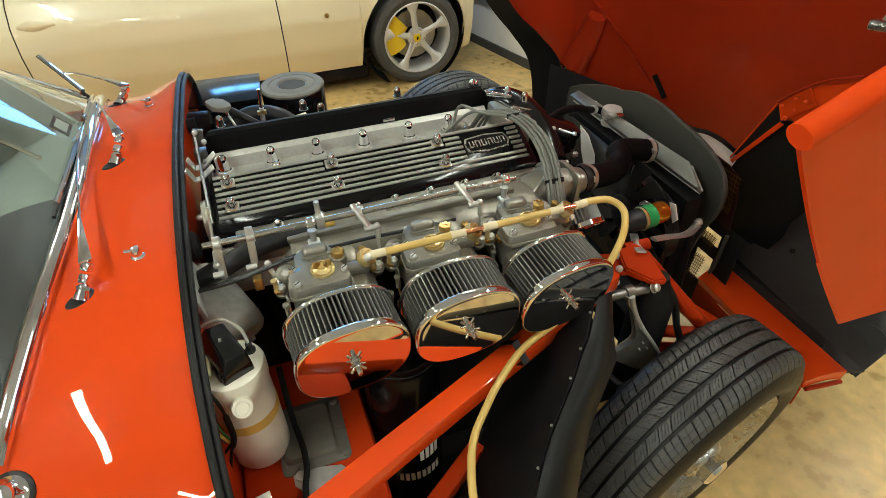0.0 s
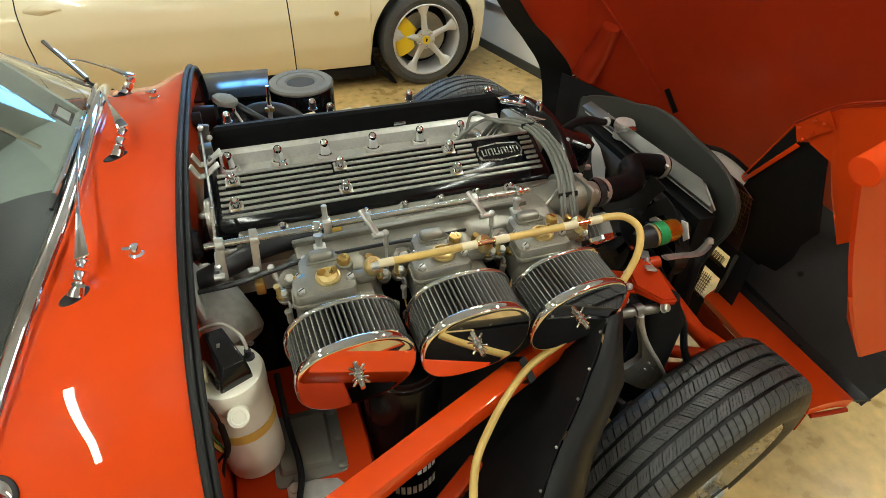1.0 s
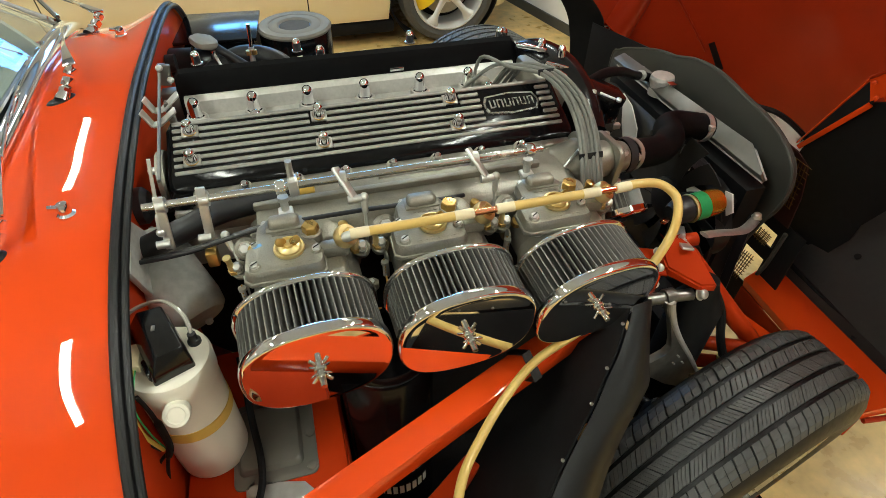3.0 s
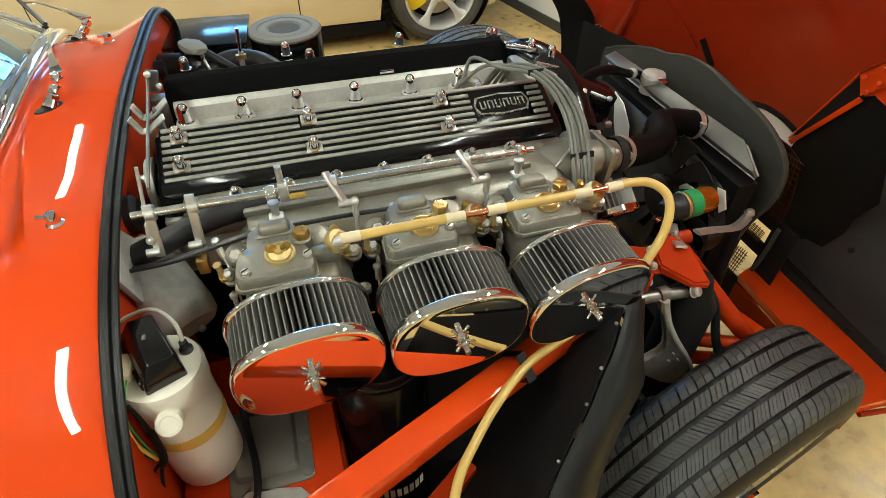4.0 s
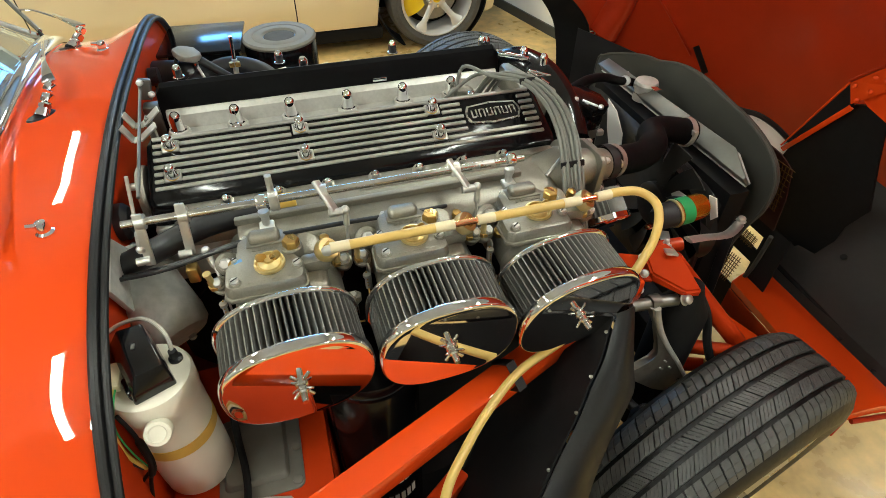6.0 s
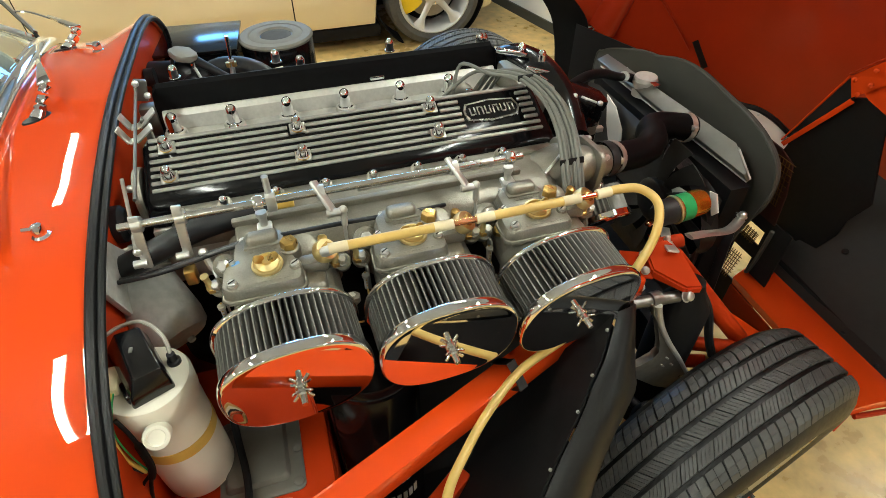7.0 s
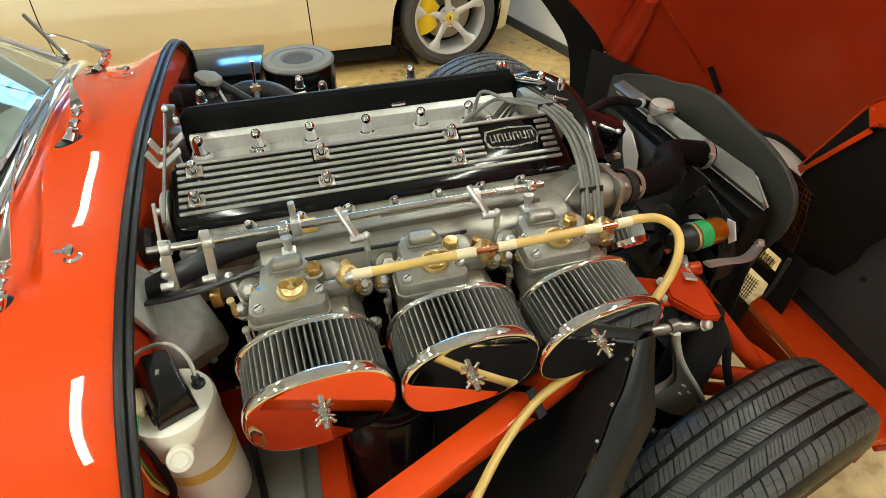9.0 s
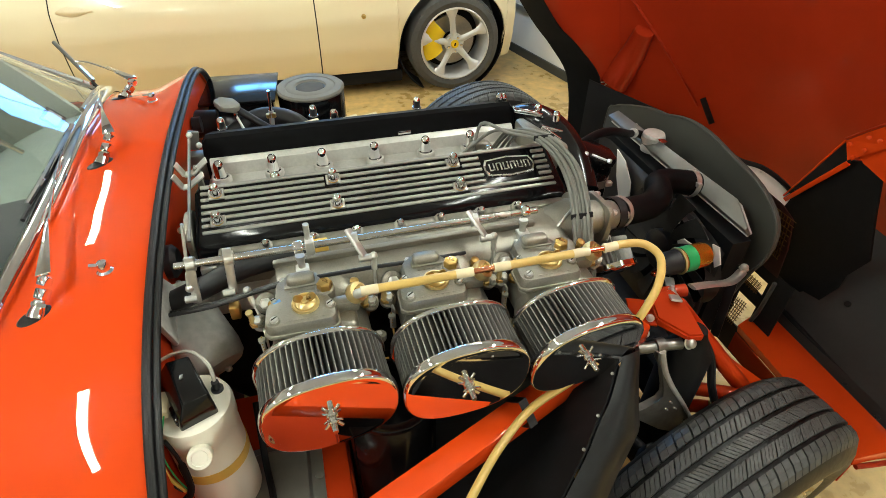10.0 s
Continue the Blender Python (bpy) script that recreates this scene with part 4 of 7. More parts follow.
    if c.z > 0.40:
        solid("lift_pad", box(B(), (c.x, c.y, (c.z - 0.372) / 2), (0.24, 0.14, c.z - 0.372), bevel=0.01), MATTE, (c.x, c.y, 0), "low black lift platform under the tyre", "lift platform")
    return w


road_wheel((0.611, -0.020, 0.373), -12.1, 4.2, True)
road_wheel((0.53, 1.48, 0.455), -11, 0, False)


# ---- radiator and its surround ----
def radiator():
    r = thing("radiator", (0.75, MID, 0.5), "aluminium radiator with grey duct panel and black fan cowl", "radiator")
    tank = part("header_tank", plate_of(B(), [(0.773, 0.940, 0.907), (0.797, 0.928, 0.926), (0.812, 0.394, 0.938), (0.785, 0.314, 0.916), (0.779, 0.313, 0.911)], -0.030, 0.002), TANK, r, "dull aluminium header tank")
    for y in (0.49, 0.60, 0.70, 0.86):
        bm = B()
        bar(bm, (0.780, y, 0.914), (0.806, y - 0.006, 0.934), 0.006, 0.006, up=(-0.62, 0, 0.78), bevel=0.0015)
        part("weld_rib", bm, RIM, tank)
    for pts in (((0.753, 0.919), (0.704, 0.907), (0.657, 0.865), (0.639, 0.793), (0.691, 0.787), (0.727, 0.844)), ((0.458, 0.922), (0.434, 0.917), (0.433, 0.881), (0.453, 0.862)), ((0.314, 0.908), (0.293, 0.914), (0.272, 0.880), (0.285, 0.861)), ((0.434, 0.852), (0.366, 0.864), (0.367, 0.850), (0.410, 0.829))):
        part("core_guard", plate_of(B(), [(0.684, y, z) for y, z in pts], 0.003), WHITE, r, "pale plate beside the fan", smooth=0)
    part("core", box(B(), (0.765, 0.61, 0.70), (0.05, 0.60, 0.40)), MATTE, r, smooth=0)
    out = [(0.372, 0.60), (0.345, 0.735), (0.318, 0.815), (0.316, 0.881), (0.337, 0.928), (0.389, 0.963), (0.457, 0.984), (0.54, 0.995), (0.634, 1.008), (0.726, 1.003), (0.814, 0.976), (0.893, 0.960), (1.016, 0.916), (1.082, 0.884), (1.118, 0.84), (1.113, 0.60)]
    out = [(p.x, p.y) for p in smooth_path([(y, z, 0) for y, z in out], 4)]
    m = Matrix(((0, 0, 1, 0.873), (1, 0, 0, 0), (0, 1, 0, 0), (0, 0, 0, 1)))
    part("duct_panel", prism(B(), out, 0.015, m, 0.004), GREY, r, "dark grey sheet duct panel")
    edge = [(0.868, y, z) for y, z in out]
    part("duct_edge", sweep(B(), edge[2:-2], 0.0045, n=8, k=1), GREY, r)
    # fan cowl with a round opening
    bm = B()
    n = 48
    ringo, ringi = [], []
    for k in range(n):
        a = 2 * math.pi * k / n
        c, s = math.cos(a), math.sin(a)
        q = max(abs(c) / 0.30, abs(s) / (0.315 if s > 0 else 0.215))
        ringo.append((0.60 + c / q, 0.585 + s / q))
        ringi.append((0.47 + 0.18 * c, 0.77 + 0.125 * s))
    vo = [bm.verts.new((0.715, *p)) for p in ringo]
    vi = [bm.verts.new((0.69, *p)) for p in ringi]
    vb = [bm.verts.new((0.735, *p)) for p in ringi]
    for k in range(n):
        j = (k + 1) % n
        bm.faces.new((vo[k], vo[j], vi[j], vi[k]))
        bm.faces.new((vi[k], vi[j], vb[j], vb[k]))
    part("fan_cowl", bm, SATIN, r, "black fan cowl with round opening")
    for k in range(14):
        a = 2 * math.pi * k / 14
        bm = B()
        sheet(bm, lambda u, v: Vector((0.676 + 0.012 * (v - 0.5), 0.45 + (0.05 + 0.125 * u) * math.cos(a + 0.32 * v + 0.25 * u), 0.790 + (0.05 + 0.125 * u) * math.sin(a + 0.32 * v + 0.25 * u))), 4, 3, 0.002)
        part("fan_blade", bm, VALANCE, r)
    part("fan_motor", lathe(B(), ((0.055, 0), (0.055, 0.03), (0.045, 0.036)), axis((0.69, 0.45, 0.79), (-1, 0, 0)), 28), SATIN, r)
    neck = part("filler_neck", lathe(B(), ((0.028, 0.93), (0.028, 0.962), (0.033, 0.965), (0.033, 0.974)), Matrix.Translation((0.785, 0.74, -0.02)), 28), SILVER, r)
    part("filler_cap", lathe(B(), ((0.030, 0.972), (0.032, 0.976), (0.029, 0.984), (0.012, 0.988)), Matrix.Translation((0.785, 0.74, -0.02)), 28), SILVER, r, "polished radiator cap")
    part("cap_tab", box(B(), (0.785, 0.70, 0.96), (0.02, 0.03, 0.004), bevel=0.001), CHROME, neck)
    bm = B()
    box(bm, (0.782, 0.655, 0.932), (0.036, 0.050, 0.030), rot=(0, -38, 0), bevel=0.004)
    part("overflow_bracket", bm, ALU, r)
    part("drain_boss", lathe(B(), ((0.016, 0), (0.018, 0.008), (0.012, 0.016)), axis((0.788, 0.445, 0.922), (-0.5, -0.3, 0.8)), 18), CHROME, r)
    # seams in a pale silver that stands for light caught on bare edges
    for p, q in (((0.772, 0.937, 0.908), (0.779, 0.315, 0.912)), ((0.796, 0.926, 0.928), (0.811, 0.396, 0.940)), ((0.811, 0.394, 0.940), (0.785, 0.315, 0.917)), ((0.773, 0.939, 0.908), (0.796, 0.927, 0.927))):
        part("tank_seam", cyl(B(), p, q, 0.0030, n=8), RIM, tank)
    # overflow hose to the engine's thermostat tower
    h = thing("overflow_hose", (0.6, 0.65, 0.97), "thin black rubber overflow hose with clip", "hose")
    part("hose", sweep(B(), [(0.43, 0.53, 1.085), (0.50, 0.58, 1.075), (0.585, 0.645, 1.04), (0.68, 0.72, 0.985), (0.745, 0.765, 0.955), (0.770, 0.762, 0.945)], 0.011, n=12), HOSEBLACK, h)
    part("clip", lathe(B(), ((0.0135, -0.005), (0.0135, 0.005)), axis((0.715, 0.74, 0.972), (0.6, 0.4, -0.3)), 16), STEEL, h)
    # big top hose
    t = thing("top_hose", (0.6, 0.45, 0.95), "fat black rubber radiator hose with steel clamps", "hose")
    part("hose", sweep(B(), [(0.40, 0.315, 1.045), (0.46, 0.345, 1.02), (0.53, 0.375, 1.0), (0.575, 0.405, 1.0), (0.605, 0.455, 0.995), (0.65, 0.475, 0.985), (0.73, 0.475, 0.965)], 0.030, n=20), HOSEBLACK, t)
    for p, d in (((0.415, 0.322, 1.04), (0.6, 0.3, -0.2)), ((0.715, 0.475, 0.968), (0.9, 0, -0.2))):
        c = part("clamp", lathe(B(), ((0.032, -0.007), (0.0335, -0.007), (0.0335, 0.007), (0.032, 0.007)), axis(p, d), 24, True), STEEL, t)
        part("screw", box(B(), Vector(p) + Vector((0, -0.03, 0.014)), (0.012, 0.014, 0.012), bevel=0.002), STEEL, c)


radiator()


# ---- engine ----
engine = thing("engine", (0, HEADMID, 0.45), "straight-six engine with black ribbed cam cover and bare alloy head", "engine")


def slope(y):
    """The ribbed cam cover's top, by y."""
    return 1.118 + 0.43 * (y - 0.381)


TILT = (23.3, 0, 0)


def acorn(name, p, parent, r=0.0095, h=0.03, mat=None, d=(0, 0, 1)):
    """A chrome domed nut on a washer."""
    prof = ((r * 1.3, 0), (r * 1.3, h * 0.05), (r * 1.04, h * 0.06), (r, h * 0.10), (r, h * 0.60), (r * 0.94, h * 0.73), (r * 0.78, h * 0.86), (r * 0.50, h * 0.96), (r * 0.06, h))
    return part(name, lathe(B(), prof, axis(p, d), 14), mat or CHROME, parent)


def cover_shell(flip):
    prof = [(0.338, 1.055), (0.337, 1.078), (0.343, slope(0.352) - 0.010), (0.353, slope(0.352) + 0.001), (0.450, slope(0.450)), (0.460, slope(0.452) - 0.006), (0.466, slope(0.452) - 0.020), (0.472, 1.055)]
    if flip:
        prof = [(1.10 - y, z + 0.004) for y, z in prof]
    bm = B()
    cy = sum(p[0] for p in prof) / len(prof)
    rows = []
    for x, k, w in ((-0.388, 0.55, 0.93), (-0.384, 0.86, 0.97), (-0.374, 1.0, 1.0), (0.292, 1.0, 1.0), (0.302, 0.86, 0.97), (0.306, 0.55, 0.93)):
        rows.append([bm.verts.new((x, cy + (y - cy) * w, 1.055 + (z - 1.055) * k)) for y, z in prof])
    n = len(prof)
    for a, b in zip(rows, rows[1:]):
        for i in range(n):
            bm.faces.new((a[i], a[(i + 1) % n], b[(i + 1) % n], b[i]))
    bm.faces.new(rows[0][::-1])
    bm.faces.new(rows[-1])
    return bm


def engine_parts():
    part("block", box(B(), (-0.03, 0.55, 0.72), (0.64, 0.26, 0.48), bevel=0.02), MATTE, engine)
    part("bell_housing", lathe(B(), ((0.16, 0), (0.20, 0.06), (0.21, 0.10), (0.17, 0.11)), axis((-0.442, 0.55, 0.72), (1, 0, 0)), 32), MATTE, engine)
    part("rear_cover", box(B(), (-0.395, 0.56, 0.90), (0.07, 0.34, 0.24), bevel=0.02), MATTE, engine)
    part("cylinder_head", box(B(), (-0.04, 0.548, 0.995), (0.70, 0.43, 0.116), bevel=0.006), HEAD, engine, "bare cast aluminium cylinder head")
    # the valley between the covers: floor, far wall and pads under the nuts
    part("valley_floor", box(B(), (-0.04, 0.55, 1.062), (0.68, 0.16, 0.02), bevel=0.004), HEAD, engine)
    bm = B()
    prism(bm, [(0.612, 1.055), (0.618, 1.098), (0.628, 1.106), (0.665, 1.106), (0.665, 1.055)], 0.672, Matrix(((0, 0, 1, -0.04), (1, 0, 0, 0), (0, 1, 0, 0), (0, 0, 0, 1))), 0.003)
    part("valley_wall", bm, HEAD, engine)
    for x in (-0.356, -0.25, -0.147, -0.035, 0.079, 0.182):
        part("stud_pad", lathe(B(), ((0.021, 1.06), (0.020, 1.08), (0.018, 1.083)), Matrix.Translation((x, 0.592, 0)), 20), HEAD, engine)
        acorn("head_nut", (x, 0.592, 1.082), engine, 0.0115, 0.037)
    for x in (-0.245, 0.20):
        part("stud_pad", lathe(B(), ((0.02, 1.06), (0.018, 1.085)), Matrix.Translation((x, 0.515, 0)), 18), HEAD, engine)
        acorn("head_nut", (x, 0.515, 1.084), engine, 0.0115, 0.037)
    part("water_neck", sweep(B(), [(0.165, 0.55, 1.07), (0.175, 0.545, 1.105), (0.20, 0.54, 1.108), (0.215, 0.535, 1.08)], 0.012, n=12), CAST, engine)
    near = part("cam_cover", cover_shell(False), COVER, engine, "gloss black cam cover with polished ribs", smooth=30)
    far = part("cam_cover", cover_shell(True), HOSEBLACK, engine, "gloss black cam cover", smooth=30)
    # polished ribs, broken round the nuts and the badge
    ribs = 8
    for k in range(ribs):
        y = 0.3585 + k * 0.0125
        z = slope(y) + 0.0012
        spans = [(-0.372, 0.285)]
        def cut(a, b):
            out = []
            for p, q in spans:
                if p < a:
                    out.append((p, min(q, a)))
                if q > b:
                    out.append((max(p, b), q))
            return out
        for nx, ny in ((-0.345, 0.378), (-0.138, 0.378), (0.094, 0.378), (-0.345, 0.430), (-0.141, 0.430), (0.097, 0.430)):
            if abs(y - ny) < 0.013:
                spans = cut(nx - 0.0134, nx + 0.0134)
        if 0.380 < y < 0.436:
            spans = cut(0.148, 0.258)
        for p, q in spans:
            bm = B()
            if q - p > 0.01:
                box(bm, ((p + q) / 2, y, z), (q - p, 0.0068, 0.0050), rot=TILT, bevel=0.0012, seg=1)
                part("rib", bm, RIB, near, smooth=0)
    for nx in (-0.345, -0.138, 0.094):
        for ny in (0.378, 0.430):
            part("nut_pad", box(B(), (nx, ny, slope(ny) + 0.001), (0.027, 0.022, 0.0048), rot=TILT, bevel=0.002), RIB, near)
            part("nut_boss", lathe(B(), ((0.0105, -0.004), (0.0105, 0.0042)), axis((nx, ny, slope(ny)), (0, -0.395, 0.918)), 18), BRASS, near)
            acorn("cover_nut", (nx, ny, slope(ny) + 0.0042), near, 0.0086, 0.024, d=(0, -0.395, 0.918))
    # maker's plate: an outlined lozenge with seven plain strokes
    m = axis((0.203, 0.4065, slope(0.4065) + 0.002), (0, -0.395, 0.918))
    m = Matrix.Translation((0.203, 0.4065, slope(0.4065) + 0.002)) @ Euler((radians(23.3), 0, 0)).to_matrix().to_4x4()
    hexo = [(-0.052, 0.004), (-0.046, 0.019), (0.0, 0.024), (0.046, 0.019), (0.052, 0.004), (0.052, -0.004), (0.046, -0.018), (0, -0.023), (-0.046, -0.018), (-0.052, -0.004)]
    badge = part("badge", prism(B(), hexo, 0.004, m), ALU, near, "black lozenge badge with bright border")
    part("badge_field", prism(B(), [(x * 0.93, y * 0.84) for x, y in hexo], 0.004, m @ Matrix.Translation((0, 0, 0.0006))), BLACK, badge)
    for k in range(6):
        cx = -0.036 + 0.0145 * k
        bm = B()
        for dx, dy, w, h in ((-0.0042, 0, 0.0022, 0.017), (0.0042, 0, 0.0022, 0.017), (0, 0.0075 if k % 2 else -0.0075, 0.009, 0.0022)):
            box(bm, (cx + dx, dy, 0.0034), (w, h, 0.002))
        bmesh.ops.transform(bm, matrix=m, verts=bm.verts)
        part("badge_stroke", bm, ALU, badge, smooth=0)
    # far cover: nuts along the crest, front plate with chrome bracket
    for x, y in ((-0.345, 0.70), (-0.15, 0.715), (0.085, 0.70), (0.285, 0.668)):
        acorn("cover_nut", (x, y, 1.137), far, 0.0085, 0.026)
    part("cover_clip", box(B(), (0.04, 0.632, 1.115), (0.03, 0.012, 0.008), bevel=0.002), CHROME, far)
    # front cover plate and black breather
    bm = B()
    box(bm, (0.335, 0.55, 1.09), (0.07, 0.16, 0.06), bevel=0.012)
    part("front_casting", bm, CAST, engine)
    bm = B()
    sweep(bm, [(0.30, 0.70, 1.06), (0.35, 0.64, 1.10), (0.375, 0.56, 1.10), (0.385, 0.48, 1.07), (0.38, 0.42, 1.03)], lambda q: 0.042, n=16)
    part("breather", bm, BLACK, engine, "black enamelled breather housing")
    for p, q in (((0.29, 0.60, 1.15), (0.345, 0.575, 1.145)), ((0.345, 0.575, 1.145), (0.30, 0.64, 1.14)), ((0.30, 0.64, 1.14), (0.29, 0.60, 1.15)), ((0.33, 0.54, 1.135), (0.385, 0.515, 1.125)), ((0.385, 0.515, 1.125), (0.39, 0.49, 1.115)), ((0.33, 0.54, 1.135), (0.36, 0.50, 1.12))):
        bm = B()
        bar(bm, p, q, 0.007, 0.007, bevel=0.002)
        part("bracket_bar", bm, CHROME, engine)
    for p in ((0.345, 0.60, 1.135), (0.37, 0.555, 1.135), (0.275, 0.665, 1.14)):
        acorn("front_nut", p, engine, 0.0085, 0.026)
    # rear end of the near cover: grey gasket plate
    part("rear_plate", lathe(B(), ((0.045, -0.004), (0.047, 0), (0.045, 0.008)), axis((-0.395, 0.405, 1.075), (-1, 0, 0)), 28), CAST, engine)
    for dz, dy in ((0.03, -0.02), (-0.03, -0.03), (0.0, 0.035)):
        acorn("plate_nut", (-0.40, 0.405 + dy, 1.075 + dz), engine, 0.006, 0.016, STEEL, (-1, 0, 0))
    # water rail ledge with its row of nuts under the near cover
    part("head_ledge", box(B(), (-0.03, 0.325, 1.045), (0.66, 0.045, 0.03), bevel=0.005), CAST, engine)
    for k in range(7):
        x = -0.22 + 0.075 * k
        p = part("ledge_boss", lathe(B(), ((0.014, 0), (0.013, 0.014)), axis((x, 0.318, 1.05), (0, -0.6, 0.8)), 16), CAST, engine)
        part("ledge_nut", lathe(B(), ((0.0085, 0.012), (0.0085, 0.020), (0.005, 0.026)), axis((x, 0.318, 1.05), (0, -0.6, 0.8)), 6), STEEL if k % 3 else BRASS, p, smooth=20)


engine_parts()


# ---- intake side ----
def manifold():
    m = thing("intake_manifold", (0, 0.27, 0.98), "bare cast alloy intake manifold with round runners", "manifold")
    bm = B()
    prism(bm, [(0.215, 1.015), (0.212, 1.055), (0.222, 1.076), (0.243, 1.092), (0.305, 1.092), (0.318, 1.075), (0.318, 1.015)], 0.50, Matrix(((0, 0, 1, -0.008), (1, 0, 0, 0), (0, 1, 0, 0), (0, 0, 0, 1))), 0.005)
    part("plenum", bm, CAST, m)
    part("top_rib", box(B(), (-0.03, 0.262, 1.096), (0.46, 0.012, 0.012), bevel=0.003), CAST, m)
    for X in ROW:
        for dx in (-0.042, 0.045):
            bm = B()
            sweep(bm, [(X + dx, 0.19, 1.035), (X + dx, 0.215, 1.04), (X + dx * 0.9, 0.26, 1.05)], lambda q: 0.031 + 0.006 * q, n=20)
            part("runner", bm, CAST, m)
            bm = B()
            prism(bm, rounded(0.075, 0.07, 0.02), 0.010, Matrix(((1, 0, 0, X + dx), (0, 0, -1, 0.192), (0, 1, 0, 1.035), (0, 0, 0, 1))), 0.002)
            part("runner_flange", bm, CAST, m)
            acorn("flange_stud", (X + dx + 0.018, 0.186, 1.068), m, 0.0055, 0.016, STEEL, (0, -0.5, 0.8))
    # the head's ledge with its row of plated nuts
    part("head_ledge", box(B(), (-0.03, 0.327, 1.077), (0.64, 0.020, 0.028), bevel=0.004), CAST, m, "narrow cast ledge under the cam cover")
    for x in (-0.27, -0.19, -0.113, -0.035, 0.040, 0.117, 0.19):
        part("stud_boss", lathe(B(), ((0.011, 0), (0.011, 0.006), (0.008, 0.008)), axis((x, 0.324, 1.089), (0, -0.6, 0.8)), 16), CAST, m)
        acorn("ledge_nut", (x, 0.321, 1.094), m, 0.007, 0.020, CHROME, (0, -0.6, 0.8))
    # end dome and water outlet
    bm = B()
    lathe(bm, ((0.036, 0), (0.040, 0.006), (0.050, 0.060), (0.0515, 0.066), (0.040, 0.068)), axis((0.228, 0.290, 1.052), (1, 0.05, 0.02)), 28)
    part("outlet_dome", bm, CAST, m)
    bm = B()
    prism(bm, rounded(0.098, 0.112, 0.034, 8), 0.009, axis((0.300, 0.294, 1.054), (1, 0.05, 0.02)), 0.002)
    part("casting_flange", bm, CAST, m)
    for a in (50, 130, 230, 310):
        part("flange_screw", lathe(B(), ((0.006, 0), (0.006, 0.006), (0.003, 0.008)), axis((0.294, 0.294 + 0.040 * math.cos(radians(a)), 1.054 + 0.046 * math.sin(radians(a))), (-1, 0, 0)), 6), STEEL, m, smooth=20)
    bm = B()
    sweep(bm, [(0.285, 0.295, 1.055), (0.335, 0.295, 1.06), (0.385, 0.305, 1.05)], lambda q: 0.038 - 0.008 * q, n=20)
    part("outlet_neck", bm, CAST, m)
    bm = B()
    prism(bm, rounded(0.088, 0.082, 0.018), 0.012, axis((0.352, 0.30, 1.055), (1, 0.1, -0.1)), 0.003)
    part("outlet_flange", bm, CAST, m)
    for dy, dz in ((-0.033, 0.03), (0.033, 0.03), (-0.033, -0.03)):
        acorn("flange_nut", (0.358, 0.30 + dy, 1.055 + dz), m, 0.006, 0.016, STEEL, (1, 0, 0))
    part("outlet_band", lathe(B(), ((0.0335, -0.009), (0.0345, -0.009), (0.0345, 0.009), (0.0335, 0.009)), axis((0.395, 0.31, 1.048), (1, 0.2, -0.15)), 24, True), SATIN, m)
    part("dome_stay", cyl(B(), (0.245, 0.255, 1.085), (0.30, 0.285, 1.115), 0.0025, n=6), STEEL, m)


def slotted(name, p, parent, r=0.006, h=0.008, mat=None, d=(0, 0, 1)):
    s = part(name, lathe(B(), ((r, 0), (r, h * 0.75), (r * 0.8, h)), axis(p, d), 14), mat or STEEL, parent)
    bm = B()
    box(bm, (0, 0, h), (r * 1.7, r * 0.28, 0.0012), rot=(0, 0, 35))
    bmesh.ops.transform(bm, matrix=axis(p, d), verts=bm.verts)
    part("slot", bm, MATTE, s, smooth=0)
    return s


